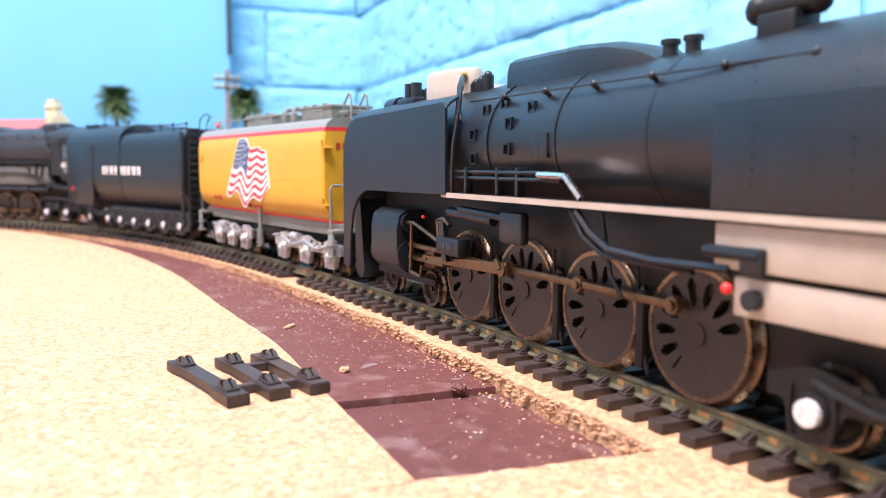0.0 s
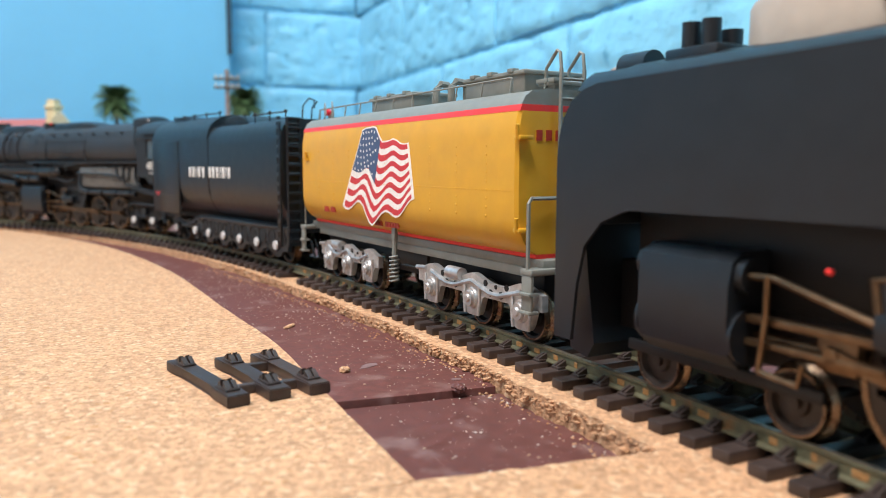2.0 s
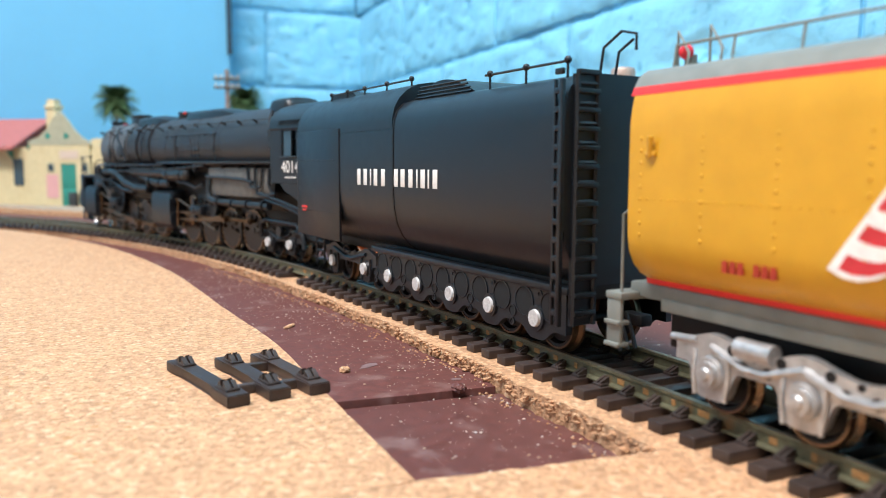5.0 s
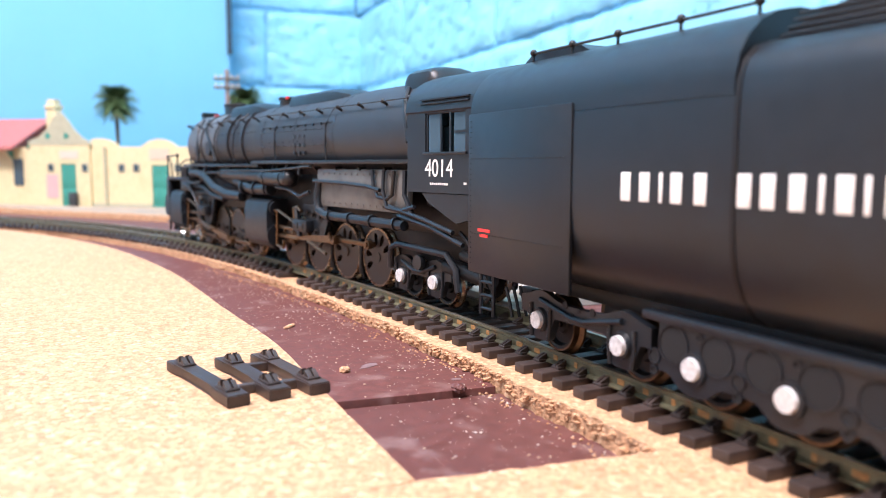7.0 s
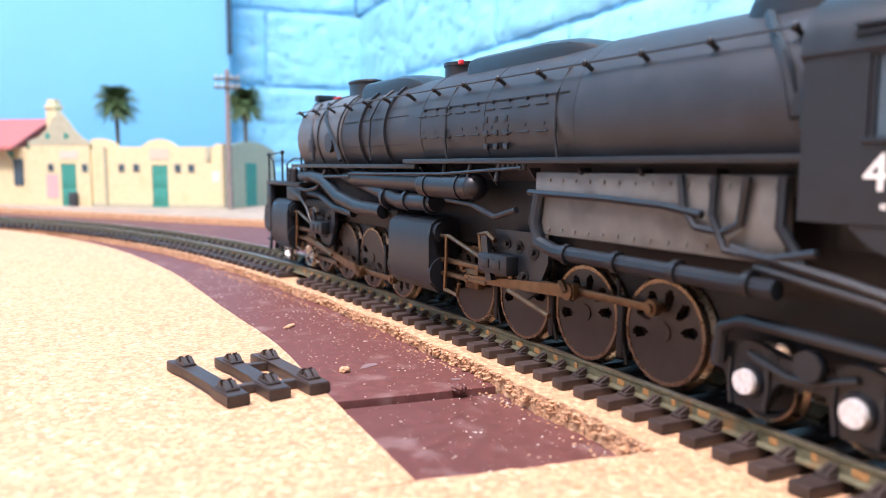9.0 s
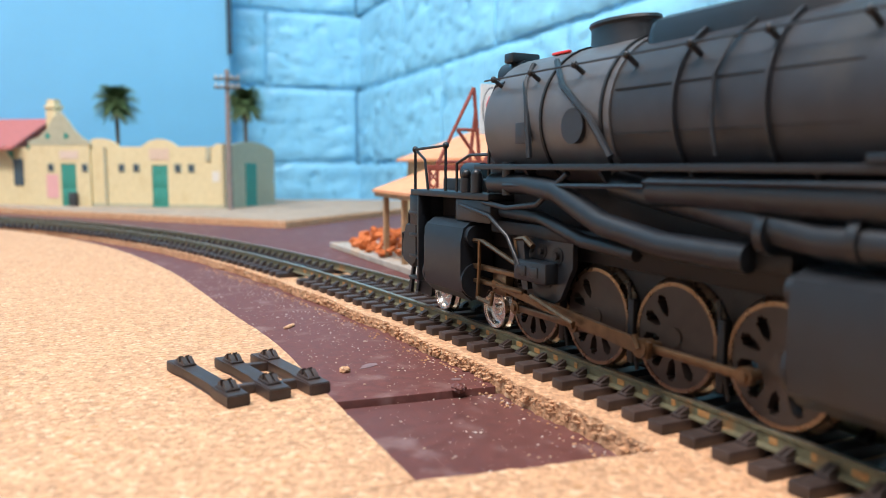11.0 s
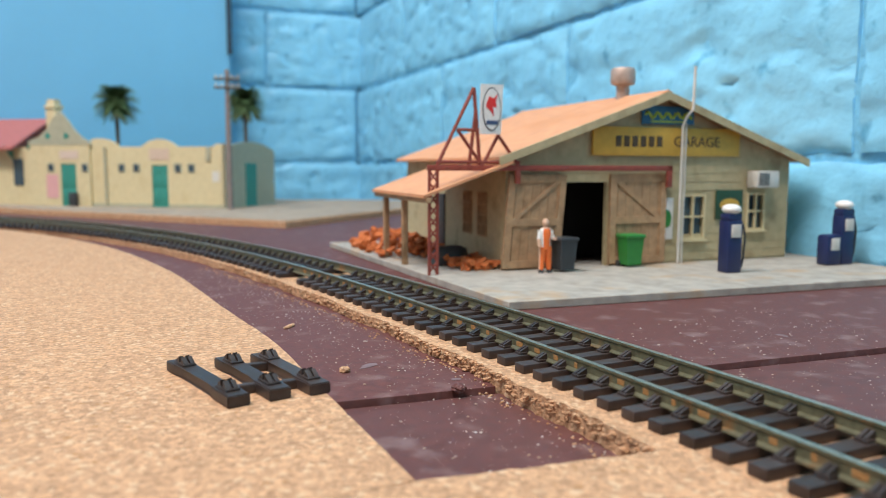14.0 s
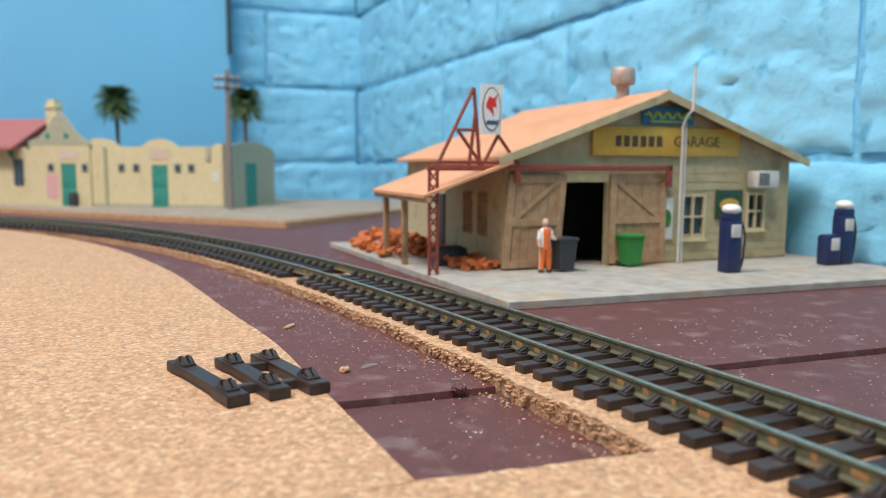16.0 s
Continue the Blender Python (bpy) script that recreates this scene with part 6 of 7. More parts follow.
        rod(bm, (x, 2.5, 61.4), (x, 2.5, 62.2), 1.8, 12)
    split("safety_valve", bm, BLACK, v)
    bm = bmesh.new()
    rod(bm, (11.0, 4, 63.6), (21.0, 4, 63.6), 2.0, 16)
    box(bm, 12.5, 19.5, 1, 7, 57, 62.5, 0.6)
    ball(bm, (11, 4, 63.6), 2.2, 12)
    ball(bm, (21, 4, 63.6), 2.5, 12)
    for i in range(4):
        rod(bm, (11.5 + i * 2.8, 4, 65.0), (11.5 + i * 2.8, 4, 66.5), 0.6, 8)
    part("turret_valves", bm, BLACKM, v, "black valve turret")
    dome("sand_dome", v, -32, -4, 6.5, 58, 64.5, BLACK, "", 7, 7)
    boiler_rail("boiler_handrail", v, 4, 97, 13.1, 54.6, 15.5, CZ)
    # boiler fittings on the side
    bm = bmesh.new()
    for s, z in ((92, 41), (92, 46.5), (77, 43), (77, 48.5), (89, 52), (82, 53), (70, 51.5)):
        y = math.sqrt(max(0, R * R - (z - CZ) ** 2)) - 0.1
        for a, b in (((-1.3, -1.3), (1.3, -1.0)), ((-1.3, 1.0), (1.3, 1.3)), ((-1.3, -1.3), (-1.0, 1.3)), ((1.0, -1.3), (1.3, 1.3))):
            box(bm, s + a[0], s + b[0], y - 0.3, y + 0.45, z + a[1], z + b[1])
    for s in (65, 62):
        box(bm, s, s + 3, 14, 15.35, 41, 46, 0.1)
    split("washout_plate", bm, BLACK, v)
    bm = bmesh.new()
    for z in (36.6, 38.0):
        tube(bm, [(99, 16, z), (74, 16.6, z), (60, 16.8, z), (55, 16.9, z - 0.2)], 0.42)
    for s in (92, 78, 70):
        box(bm, s, s + 1.0, 15, 17.0, 33, 39, 0.2)
    split("side_pipe", bm, BLACK, v)
    bm = bmesh.new()
    tube(bm, [(62, 17.2, 37.6), (53, 17.4, 37.5), (48, 17.4, 33.4)], 0.7)
    part("bright_pipe", bm, STEEL, v, "bright pipe end over the running board")
    bm = bmesh.new()
    tube(bm, [(50, 16.8, 31), (46, 16.8, 27.5), (41, 16.6, 24.8), (30, 16.4, 24.0), (14, 16.2, 24.4)], 0.75)
    tube(bm, [(53, 15.8, 31), (49, 15.8, 26.2), (43, 15.6, 23.4), (22, 15.4, 23.0)], 0.6)
    tube(bm, [(45, 15, 31), (42, 15, 20), (40, 14, 16)], 0.5)
    rod(bm, (76, 15.2, 28.0), (98, 15.2, 29.0), 0.9, 10)
    box(bm, 70, 79, 13.5, 16, 22.5, 29.5, 0.8)
    rod(bm, (83, 14.6, 27), (104, 14.6, 28), 1.3, 12)
    split("under_pipe", bm, BLACK, v)
    underbody(v, -45, 165, 9, 22, 6.2)
    cylinder_block(v, 131, 149.5, 9.2, 27.0, 8, 17.2, BLACK)
    valve_gear(v, 131, 52.1, 15.5, 13.6, 11.68)
    main_rod(v, 77.8, 117.0, 11.68, 13.0, 14.5, radians(31))
    bm = bmesh.new()
    rod(bm, (116.0, 16.4, 26.0), (115.2, 16.4, 26.0), 0.4, 10)
    part("red_oil_cap", bm, REDP, v)
    ax = [26.4, 52.1, 77.8, 103.5]
    for q in ax:
        wheelset("driving_wheelset", v, q, 11.68, 13, True, phase=radians(31))
    side_rods(v, ax, 11.68, 11.6, 1, phase=radians(31))
    bm = bmesh.new()
    for q in ((ax[0] + ax[1]) / 2, (ax[1] + ax[2]) / 2, (ax[2] + ax[3]) / 2):
        box(bm, q - 1.0, q + 1.0, 8.5, 10.5, 3, 17, 0.3)
        tube(bm, [(q + 1.5, 9.8, 22), (q + 0.8, 9.8, 10), (q - 1.8, 9.6, 2.2)], 0.4)
    split("brake_hanger", bm, BLACKM, v)
    for q in (124.7, 152.3):
        wheelset("leading_wheelset", v, q, 5.2, 0, False, WHEELM, TYRE)
    bm = bmesh.new()
    box(bm, 119, 158, 10.4, 11.4, 6.5, 8.5, 0.3)
    part("leading_truck_frame", bm, BLACKM, v)
    truck_frame(v, (1.5, -20), 6.2, 12.5, BLACKM, HUBW, 2.0, label="dark trailing truck with pale hub covers")
    for q in (1.5, -20):
        wheelset("trailing_wheelset", v, q, 5.8, 0, False, BLACKM, TYRE)
    return v


# ---- the large articulated engine ----
def articulated_engine():
    global OX
    OX = 655.0
    v = thing("articulated_locomotive", "large black model articulated steam locomotive with white cab number", "locomotive")
    CZ, R = 49.0, 15.6
    boiler("boiler", v, [(540, 16.2, -0.5), (585, 16.2, -0.5), (592, R, 0), (655, R, 0), (664, R - 0.7, 0), (712, R - 0.9, 0)], CZ, GRAPHITE, "graphite black boiler jacket")
    boiler("smokebox", v, [(712, R - 0.5, 0), (755, R - 0.5, 0), (757, R - 1.2, 0), (757.6, R - 2.6, 0), (758.5, 5, 0)], CZ,
           mat("smokebox_grey", (0.085, 0.085, 0.088), 0.42, 0.1, 0.15, 300), "dark graphite grey smokebox")
    bands("boiler_band", v, (560, 592, 624, 655, 678, 696), R - 0.1, CZ, GRAPHITE)
    for z, s0, s1, rr in ((43.4, 594, 654, R), (53.6, 594, 654, R), (45.0, 664, 711, R - 0.8), (52.8, 664, 711, R - 0.8), (44.0, 546, 586, 16.2)):
        bm = bmesh.new()
        y = math.sqrt(rr * rr - (z - CZ) ** 2)
        box(bm, s0, s1, y - 0.3, y + 0.14, z, z + 0.3)
        part("jacket_seam", bm, BLACKM, v)
    bands("smokebox_band", v, (714, 733), R - 0.3, CZ, BLACKM)
    cab(v, 511.5, 541, 18.0, 32.2, 54.2, (513.6, 532.0, 43.0, 53.2), BLACK)
    bm = bmesh.new()
    for z in (55.6, 56.6):
        box(bm, 512, 534, 17.2, 18.6, z, z + 0.35)
    part("rain_gutter", bm, BLACK, v)
    bm = bmesh.new()
    box(bm, 510.5, 526, -14, 14, 40, 42, 0.3)
    box(bm, 529, 538, -8, 14, 28, 50, 1.0)
    split("cab_fitting", bm, BLACKM, v)
    bm = bmesh.new()
    box(bm, 513.5, 515.5, 13.0, 15.4, 43, 46.0, 0.6)
    part("red_cab_seat", bm, REDP, v, "small red seat seen in the cab window")
    bm = bmesh.new()
    prism(bm, [(511.5, 32), (534, 32), (531, 29.5), (518, 24.5), (511.5, 26)], "y", 17.0, 17.8)
    part("cab_bracket", bm, BLACK, v)
    letters("cab_number", "4014", 6.6, pose((525.5 - OX) * MM, 18.08 * MM, 38.5 * MM, 90, 0, 180), WHITE, v, "white cab number")
    bm = bmesh.new()
    for i in range(9):
        box(bm, 529 - i * 0.95, 529 - i * 0.95 + 0.6, 17.9, 18.1, 34.3, 34.9)
    box(bm, 513.2, 514.4, 17.9, 18.1, 34.6, 35.2)
    part("cab_marking", bm, WHITE, v, "row of tiny white marking bars")
    # running boards, higher over the rear engine
    for sd in (1, -1):
        bm = bmesh.new()
        box(bm, 541, 661, sd * 15.9 - 1.8, sd * 15.9 + 1.8, 39.9, 41.1, 0.15)
        box(bm, 655, 757, sd * 15.4 - 1.8, sd * 15.4 + 1.8, 38.6, 39.8, 0.15)
        part("running_board", bm, BLACK, v)
    bm = bmesh.new()
    for s in (540, 556, 572, 588, 604, 620, 636, 652, 668, 690, 712, 736):
        prism(bm, [(14, 39), (17, 39), (14, 35)], "x", s, s + 0.8)
    split("board_bracket", bm, BLACK, v)
    # grey firebox panel with pipes
    for sd in (1, -1):
        bm = bmesh.new()
        box(bm, 544, 603, sd * 15.4 - 1.2, sd * 15.4 + 0.6, 25.5, 38.2, 0.4)
        part("firebox_panel", bm, GREY, v, "weathered grey firebox panel")
    bm = bmesh.new()
    for s, z in [(s, z) for s in np.arange(546, 602, 4.0) for z in (27, 36.6)]:
        rod(bm, (s, 15.9, z), (s, 16.3, z), 0.35, 6)
    part("panel_bolts", bm, GREY, v)
    bm = bmesh.new()
    tube(bm, [(604, 16.8, 34), (580, 17.0, 33.6), (566, 17.0, 33), (558, 17.2, 32)], 0.7)
    tube(bm, [(563, 16.9, 38), (562, 17.0, 33), (559, 17.2, 30), (554, 17.2, 29.5), (551, 17, 31), (550, 17, 38)], 0.65)
    tube(bm, [(556, 16.9, 38), (556, 17.2, 32), (553, 17.6, 27), (545, 17.6, 26.5), (538, 17.6, 28)], 0.65)
    tube(bm, [(544, 17, 38), (544, 17.2, 31), (540, 17.2, 26)], 0.8)
    tube(bm, [(552, 17.4, 27.5), (534, 17.6, 24.8), (520, 17.4, 22)], 0.7)
    tube(bm, [(548, 17.0, 25), (530, 17.2, 22.6), (516, 17.0, 19)], 0.7)
    split("injector_pipe", bm, BLACK, v)
    bm = bmesh.new()
    tube(bm, [(601, 16, 34), (602, 16.5, 28), (600, 17, 24.0), (594, 17.2, 22.6), (544, 17.2, 22.2)], 1.5, 10)
    for s in (590, 576, 562, 548):
        rod(bm, (s, 17.2, 22.5), (s + 1.2, 17.2, 22.5), 2.0, 12)
    part("steam_pipe", bm, BLACK, v, "thick black pipe below the firebox")
    # tanks, feed pipes under the running board
    bm = bmesh.new()
    rod(bm, (628, 15.2, 34.4), (652, 15.2, 34.4), 3.2, 20)
    ball(bm, (628, 15.2, 34.4), 3.15, 16), ball(bm, (652, 15.2, 34.4), 3.15, 16)
    for s in (632, 648):
        rod(bm, (s, 15.2, 34.4), (s + 1, 15.2, 34.4), 3.5, 20)
    part("air_reservoir", bm, BLACK, v)
    bm = bmesh.new()
    rod(bm, (648, 14.2, 35), (700, 14.2, 35.6), 3.0, 18)
    tube(bm, [(648, 14.4, 30), (668, 14.4, 29.6), (684, 13.6, 32), (712, 12.4, 36)], 2.5, 12)
    for s in (650, 662, 676):
        rod(bm, (s, 14.3, 30), (s + 1.5, 14.3, 30), 3.1, 16)
    part("delivery_pipe", bm, BLACK, v, "fat black steam delivery pipe")
    for pts, r in (([(754, 13.4, 35.6), (738, 14.8, 35.6), (726, 15.6, 34.4), (712, 15.8, 29), (696, 15.4, 26.4), (680, 14.5, 26)], 2.3),
                   ([(752, 12, 29), (735, 13.2, 28.6), (720, 13.8, 25), (705, 13.6, 24)], 1.4),
                   ([(757, 14.6, 31), (745, 15.6, 30.2), (733, 15.8, 31.5), (722, 16.4, 38)], 0.6),
                   ([(768, 14.8, 30), (752, 15.8, 28), (744, 15.9, 24.0), (740, 15.4, 18)], 0.5),
                   ([(640, 15.8, 31), (628, 16.0, 30.4), (618, 16.0, 28), (610, 15.8, 30)], 0.7)):
        bm = bmesh.new()
        tube(bm, pts, r, 12)
        part("steam_pipe", bm, BLACK, v)
    for c in (611, 733):
        bm = bmesh.new()
        prism(bm, [(c - 8, 25), (c + 12, 25), (c + 12, 21), (c + 8, 19), (c + 5, 11), (c + 1, 9.5), (c - 4, 12), (c - 8, 19)], "y", 11.2, 12.4)
        part("link_hanger", bm, BLACK, v)
        for e, z, r in ((-3, 21, 1.8), (2.5, 21.5, 1.5), (7, 22, 1.3), (0.5, 15.5, 1.7)):
            bm = bmesh.new()
            rod(bm, (c + e, 12.2, z), (c + e, 12.6, z), r, 14)
            rod(bm, (c + e, 12.5, z), (c + e, 13.4, z), r * 0.45, 10)
            part("bearing_boss", bm, BLACKM, v)
        bm = bmesh.new()
        tube(bm, [(c + 3, 14.9, 12.0), (c - 12, 15.0, 8.8)], 0.55)
        part("eccentric_rod", bm, BRONZE, v)
    for s in (760, 765, 746):
        bm = bmesh.new()
        rod(bm, (s, 14.6, 33), (s, 14.6, 37.5 - 0.2 * (s - 760)), 1.4, 12)
        ball(bm, (s, 14.6, 37.4), 1.3, 10)
        part("lubricator", bm, BLACK, v)
    bm = bmesh.new()
    tube(bm, [(606, 17.4, 39), (640, 17.4, 37.4), (700, 17.2, 36.8)], 0.4)
    tube(bm, [(700, 17, 36), (745, 16.5, 35.2)], 0.5)
    for s in (640, 628, 616, 640):
        rod(bm, (s, 16.2, 40.2), (s, 17.2, 36), 0.6, 8)
    for i in range(6):
        rod(bm, (606 + i * 1.8, 16.8, 38.5), (606 + i * 1.8, 16.8, 40), 0.6, 8)
    split("air_pipe", bm, BLACK, v)
    # top: domes, stacks, turrets
    dome("sand_dome", v, 592, 645, 8.5, 60.5, 66.8, BLACK, "long black sand dome", 20, 3)
    dome("rear_casing", v, 541, 560, 9.0, 60, 68, BLACK, "", 4, 5)
    bm = bmesh.new()
    rod(bm, (657, 0, 60), (657, 0, 66.2), 6.0, 24)
    rod(bm, (657, 0, 66.0), (657, 0, 66.9), 6.4, 24)
    part("steam_dome", bm, BLACK, v)
    bm = bmesh.new()
    box(bm, 649, 650.6, 5.6, 6.8, 65.6, 66.8, 0.3)
    part("red_valve", bm, REDP, v, "tiny red valve by the dome")
    dome("front_sand_dome", v, 668, 712, 8.5, 60, 66.4, BLACK, "", 16, 4)
    bm = bmesh.new()
    loft(bm, [[(726 + (9 + f) * math.cos(a), (4.6 + f) * math.sin(a), z) for a in [2 * math.pi * i / 28 for i in range(28)]] for z, f in ((60, 1.6), (63, 0), (67.4, 0), (68, 0.5), (68.6, 0.3))])
    part("chimney", bm, BLACK, v)
    bm = bmesh.new()
    box(bm, 738, 744, 4, 5, 63.5, 64.1, 0.2)
    part("red_marker", bm, REDP, v)
    bm = bmesh.new()
    rod(bm, (759, 1, 61.5), (768, 1, 61.5), 3.2, 20)
    box(bm, 755, 765, -1, 3, 57, 60, 0.4)
    rod(bm, (767.8, 1, 61.5), (768.6, 1, 61.5), 2.6, 20)
    box(bm, 760, 764, -3, 5, 64, 66.4, 0.5)
    part("headlight", bm, BLACK, v)
    boiler_rail("boiler_handrail", v, 545, 756, 14.9, 58.6, 14.8, CZ)
    bm = bmesh.new()
    for s in np.arange(600, 655, 6.5):
        for z, h in ((52, 0.5), (46.5, 0.4)):
            y = math.sqrt(max(0, 15.6 ** 2 - (z - CZ) ** 2)) - 0.1
            tube(bm, [(s, y + 0.2, z), (s + 4.0, y + 0.2, z)], 0.2)
            rod(bm, (s + 1, y - 0.3, z + 1.6), (s + 1, y + 0.35, z + 1.6), 0.4, 8)
    for s in (622, 618, 614):
        for z in (43, 46, 49):
            box(bm, s, s + 1.6, 15.1, 15.75, z, z + 1.3, 0.1)
    split("washout_plug", bm, BLACK, v)
    bm = bmesh.new()
    for s, a in ((596, 0), (640, 0), (686, 0)):
        bm = bmesh.new()
        tube(bm, [(s, 8.0, 62.0), (s + 1, 12.4, 58.6), (s + 1.5, 15.2, 53), (s + 1, 15.9, 46), (s, 15.9, 41)], 0.35)
        part("sand_pipe", bm, BLACK, v)
    bm = bmesh.new()
    tube(bm, [(745, 9, 61.4), (742, 13, 57), (738, 15.3, 50), (736, 15.8, 41)], 0.7)
    tube(bm, [(735, 10, 61), (727, 14.3, 55), (717, 15.7, 48.5), (710, 16.0, 41)], 0.7)
    tube(bm, [(553, 10, 62), (549, 13.6, 58), (545, 16, 53), (543, 16.4, 46)], 0.9)
    split("smokebox_pipe", bm, BLACK, v)
    bm = bmesh.new()
    rod(bm, (541, 15.5, 48), (541, 17.6, 48), 2.0, 12)
    rod(bm, (541, 16.8, 44.5), (541, 16.8, 52), 1.0, 10)
    part("blower_valve", bm, BLACK, v)
    bm = bmesh.new()
    box(bm, 738, 742, 15.0, 15.6, 44, 48.5, 0.2)
    rod(bm, (722, 14.2, 47), (722, 15.7, 47), 3.4, 20)
    part("smokebox_hatch", bm, GRAPHITE, v)
    # front deck, pumps, steps, rails, pilot
    bm = bmesh.new()
    box(bm, 753, 795, -15.6, 15.6, 31.4, 33, 0.3)
    box(bm, 753, 770, -15, 15, 26, 31.4, 0.5)
    part("front_deck", bm, BLACK, v)
    for y in (-6.5, 6.5):
        bm = bmesh.new()
        rod(bm, (760, y, 33), (760, y, 46), 3.6, 18)
        rod(bm, (760, y, 40), (760, y, 41.5), 4.2, 18)
        rod(bm, (763.2, y, 43), (764.6, y, 43), 2.2, 16)
        part("air_pump", bm, BLACK, v)
    bm = bmesh.new()
    for y in (-14.5, 14.5):
        tube(bm, [(794, y, 32.5), (794, y, 43), (793, y, 44)], 0.45)
        tube(bm, [(786, y, 32.5), (788, y, 41), (793.5, y, 43.6)], 0.4)
        tube(bm, [(776, y, 33), (776, y, 44.5), (793, y, 43.8)], 0.4)
        tube(bm, [(757, y * 0.9, 33), (757, y * 0.9, 54), (755, y * 0.86, 57.5), (752, y * 0.83, 58)], 0.4)
        tube(bm, [(770, y, 33), (770, y, 40), (766, y * 0.9, 42), (757, y * 0.9, 42)], 0.4)
        ball(bm, (794, y, 43.8), 0.9, 8), ball(bm, (776, y, 44.5), 0.9, 8)
    split("deck_rail", bm, BLACK, v)
    bm = bmesh.new()
    rod(bm, (785, 0, 33), (785, 0, 35), 2.5, 14)
    rod(bm, (782, 0, 37.5), (790, 0, 37.5), 2.8, 18)
    rod(bm, (768, 11, 33), (768, 11, 37), 2.4, 14)
    split("deck_fitting", bm, BLACK, v)
    bm = bmesh.new()
    box(bm, 791, 797, -15, 15, 23, 31.6, 0.5)
    prism(bm, [(796, 23), (792, 23), (793, 8), (794, 2.6), (801.5, 2.6), (801.5, 5), (797.5, 9), (796, 16)], "y", -9.5, 9.5)
    part("pilot", bm, BLACK, v)
    bm = bmesh.new()
    for y in np.arange(-12, 12.1, 2.4):
        prism(bm, [(796.5, 22), (797.3, 22), (803, 3), (801.5, 3)], "y", y - 0.5, y + 0.5)
    split("pilot_bar", bm, BLACK, v)
    bm = bmesh.new()
    box(bm, 797, 804, -2, 2, 12, 17, 0.6)
    part("coupler", bm, BLACK, v)
    for y in (-12.2, 12.2):
        bm = bmesh.new()
        prism(bm, [(793, 24), (800, 23), (802.5, 17), (801.5, 12.5), (796, 11), (793, 13)], "y", y - 2.6, y + 2.6)
        bmesh.ops.bevel(bm, geom=bm.edges[:], offset=0.4, segments=1, affect="EDGES")
        part("pilot_casting", bm, BLACK, v)
        bm = bmesh.new()
        tube(bm, [(800, y * 1.1, 21), (804.5, y * 1.1, 20), (804.5, y * 1.1, 13.5), (800, y * 1.1, 12.5)], 0.45)
        part("uncoupling_lever", bm, BLACK, v)
    for y in (-13.6, 13.6):
        bm = bmesh.new()
        for z in (8, 14, 20, 26):
            box(bm, 790, 796.5, y - 1.8, y + 1.8, z, z + 0.8, 0.15)
        box(bm, 790, 791, y - 1.9, y + 1.9, 8, 32, 0.2)
        tube(bm, [(797, y, 29), (800, y, 26), (800.5, y, 18)], 0.35)
        part("pilot_step", bm, BLACK, v)
    # cylinders, rods and wheels of both engine units
    underbody(v, 520, 672, 9, 24, 6.2)
    underbody(v, 672, 795, 9, 24, 6.2)
    bm = bmesh.new()
    box(bm, 674, 756, -13, 13, 24, 27, 0.5)
    part("engine_bed", bm, BLACKM, v)
    for c0, c1, ph, ax in ((647, 671, radians(-128), [572.5, 594.0, 615.5, 637.0]), (763, 783, radians(22), [678.0, 699.4, 720.8, 742.2])):
        cylinder_block(v, c0, c1, 6.6, 26.0, 8, 17.2, BLACK)
        valve_gear(v, c0, ax[1], 13.5, 13.4, 9.9)
        main_rod(v, ax[1], c0 - 14, 9.9, 12.8, 12.0, ph)
        for q in ax:
            wheelset("driving_wheelset", v, q, 9.9, 10, True, phase=ph)
        side_rods(v, ax, 9.9, 11.4, 1, phase=ph)
        bm = bmesh.new()
        for q, w in zip(ax, ax[1:]):
            box(bm, (q + w) / 2 - 0.8, (q + w) / 2 + 0.8, 8.5, 10.3, 3, 15, 0.3)
            tube(bm, [((q + w) / 2 + 1, 9.8, 18), ((q + w) / 2, 9.8, 8), ((q + w) / 2 - 1.6, 9.6, 2.0)], 0.4)
        split("brake_hanger", bm, BLACKM, v)
    for q in (759.5, 786.5):
        wheelset("leading_wheelset", v, q, 5.2, 0, False, STEEL, STEEL)
    truck_frame(v, (533.6, 551.0), 7.0, 12.6, BLACK, HUBW, 2.0, label="black trailing truck with pale hub covers")
    for q in (533.6, 551.0):
        wheelset("trailing_wheelset", v, q, 5.8, 0, False, BLACKM, TYRE)
    bm = bmesh.new()
    tube(bm, [(556, 14.6, 9), (555, 15, 15), (551, 15, 16.5), (526, 15, 15.5), (522, 15, 12), (520.5, 15, 6)], 1.0, 8)
    rod(bm, (540, 14, 12), (540, 15.6, 12), 2.2, 14)
    part("truck_yoke", bm, BLACK, v)
    bm = bmesh.new()
    ladder(bm, 506, 16.8, 2.5, 19, 5, "x", 5, 0.55)
    part("cab_step", bm, BLACK, v)
    bm = bmesh.new()
    rod(bm, (510, 12, 10), (530, 12, 12), 2.2, 12)
    rod(bm, (508, 14, 14), (520, 14, 16), 1.4, 12)
    tube(bm, [(520, 15, 22), (510, 15.5, 16), (506, 15, 8), (510, 14, 5)], 0.6)
    split("stoker_pipe", bm, BLACKM, v)
    return v


YT = yellow_tender()
BT = black_tender()
E8 = express_engine()
E4 = articulated_engine()
OX = 0.0


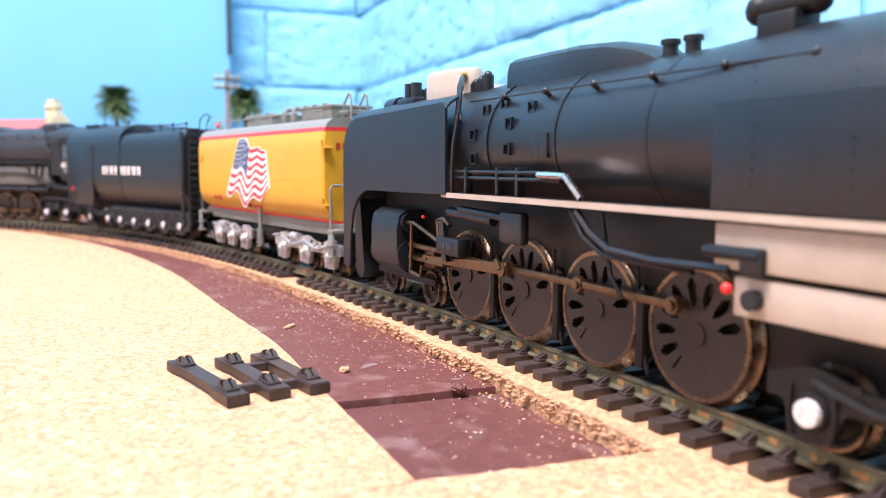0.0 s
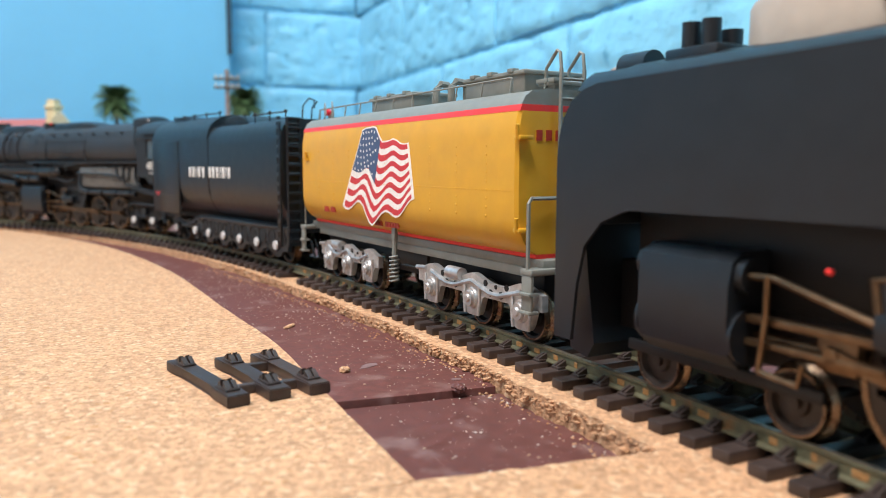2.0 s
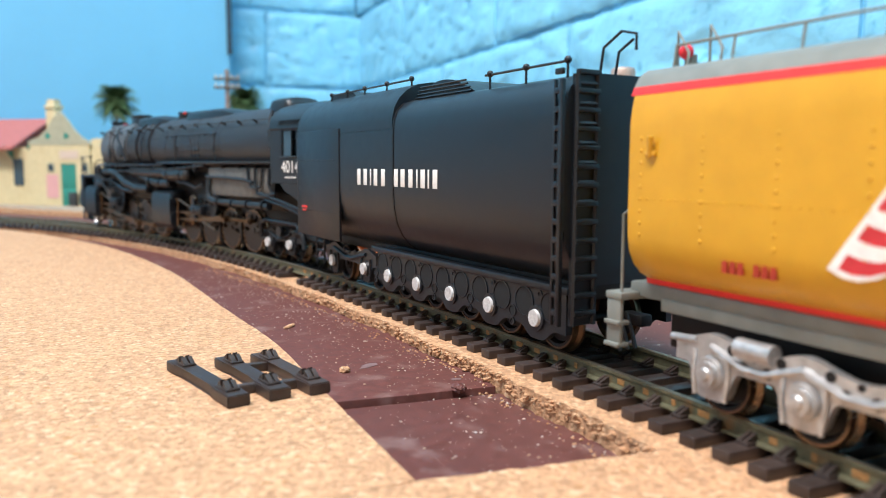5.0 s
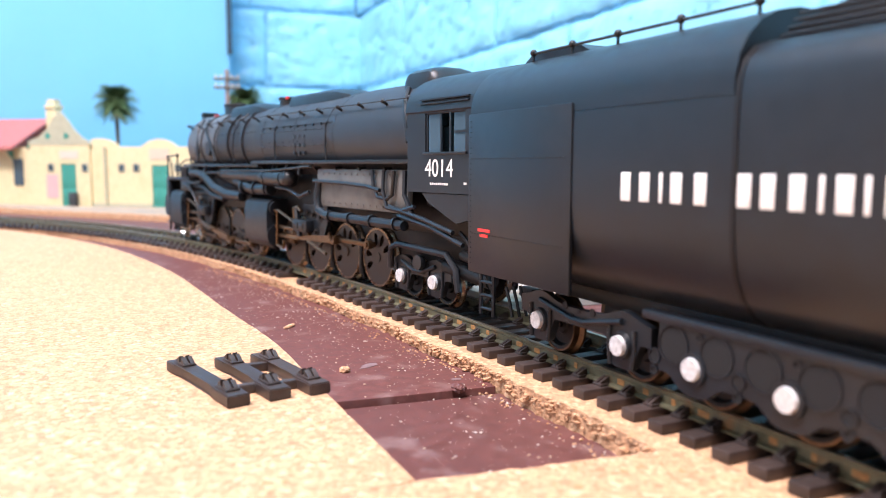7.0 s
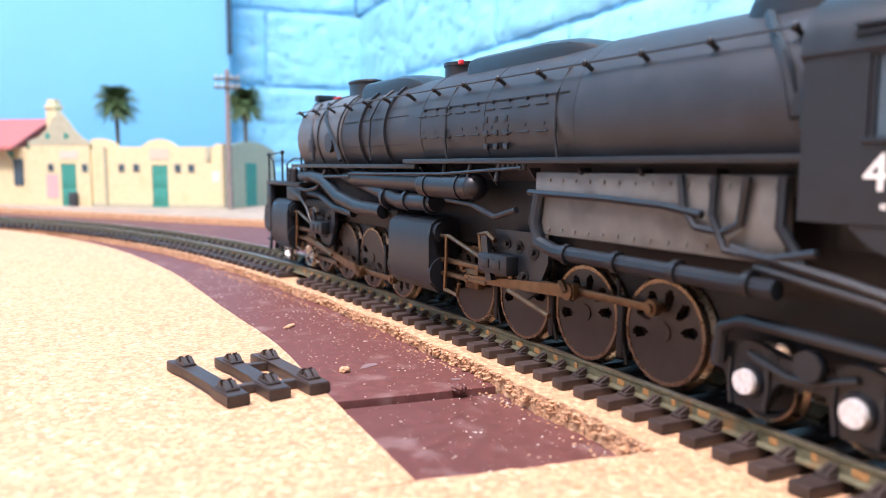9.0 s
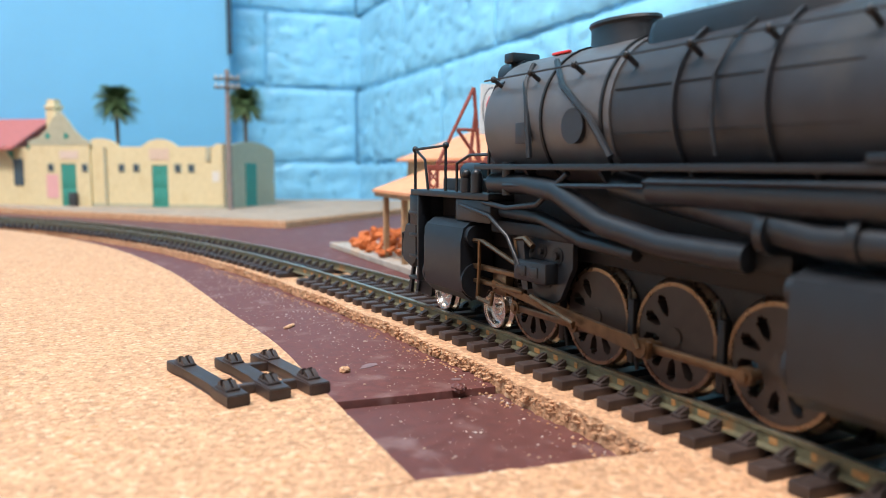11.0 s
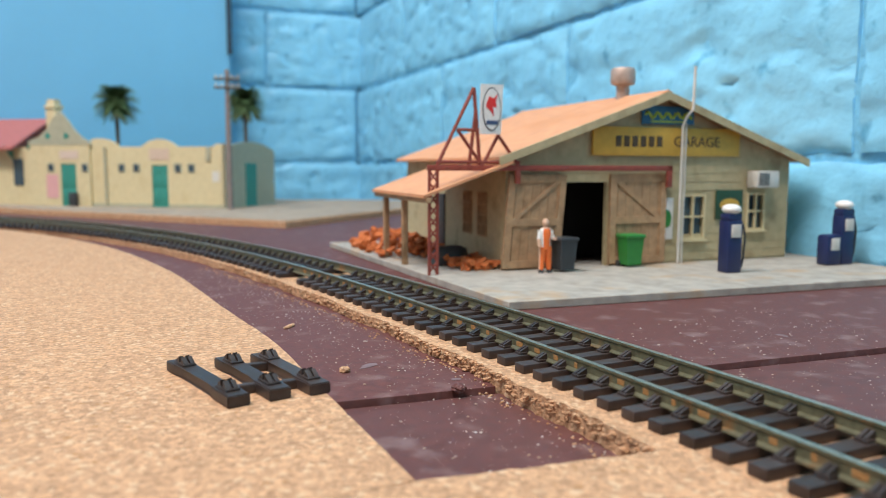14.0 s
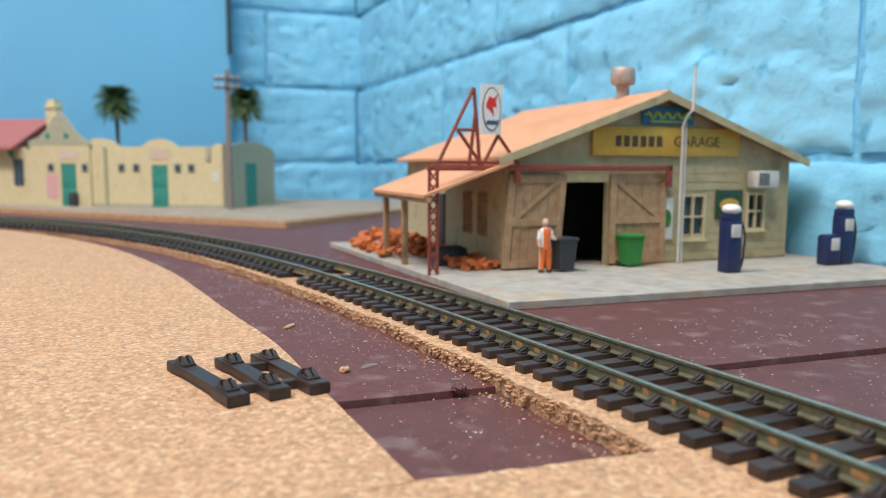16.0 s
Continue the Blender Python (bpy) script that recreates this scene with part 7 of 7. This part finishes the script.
# ---- what moves: the train runs backwards past the camera, its wheels turn and its rods circle ----
RUN = [(0.0, 0.0), (0.5, 29.5), (1.0, 58.3), (1.5, 87.9), (2.0, 117.1), (2.5, 146.8), (3.0, 176.3), (3.5, 204.0), (4.0, 232.2), (4.2, 244.2), (6.3, 365.0),
       (6.5, 377.4), (7.0, 408.2), (7.5, 439.4), (8.0, 470.8), (8.5, 503.0), (9.0, 536.2), (9.2, 550.0), (11.3, 686.8), (12.0, 733.6), (12.5, 767.4), (16.0, 1000.0)]


def run(t):
    return float(np.interp(t, [r[0] for r in RUN], [r[1] for r in RUN]))


def motions():
    for veh, ref, a, b in ((E8, 65.0, 0.0, 128.0), (YT, 261.0, 215.4, 294.0), (BT, 423.0, 381.0, 471.0), (E4, 655.0, 602.0, 710.0)):
        rows = []
        for i in range(65):
            t = i * 0.25
            d = run(t)
            ax, ay, _ = on_track(a - d)
            bx, by, _ = on_track(b - d)
            h = math.atan2(by - ay, bx - ax)
            k = (ref - a) / (b - a)
            rows.append((t, pose((ax + (bx - ax) * k) * MM, (ay + (by - ay) * k) * MM, RT * MM, 0, 0, math.degrees(h))))
        walk(veh, rows)
    for w, (x, y, z), r, ph in SPIN:
        n = 161 if r < 8 else 97
        rows = []
        for i in range(n):
            t = 16.0 * i / (n - 1)
            rows.append((t, pose(x * MM, y * MM, z * MM, 0, math.degrees(ph - run(t) / r), 0)))
        walk(w, rows)
    for o, x, r, throw, ph in CRANK:
        rows = []
        for i in range(161):
            t = i * 0.1
            th = ph - run(t) / r
            rows.append((t, pose((x + throw * math.sin(th)) * MM, 0, (r + throw * math.cos(th)) * MM)))
        walk(o, rows)
    for a, b, x, r, throw, ph, L, zc in MAINS:
        ra, rb = [], []
        for i in range(161):
            t = i * 0.1
            th = ph - run(t) / r
            px, pz = x + throw * math.sin(th), r + throw * math.cos(th)
            cx = px + math.sqrt(L * L - (pz - zc) ** 2)
            ra.append((t, pose(px * MM, 0, pz * MM, 0, math.degrees(math.atan2(pz - zc, cx - px)), 0)))
            rb.append((t, pose(cx * MM, 0, zc * MM)))
        walk(a, ra)
        walk(b, rb)


motions()
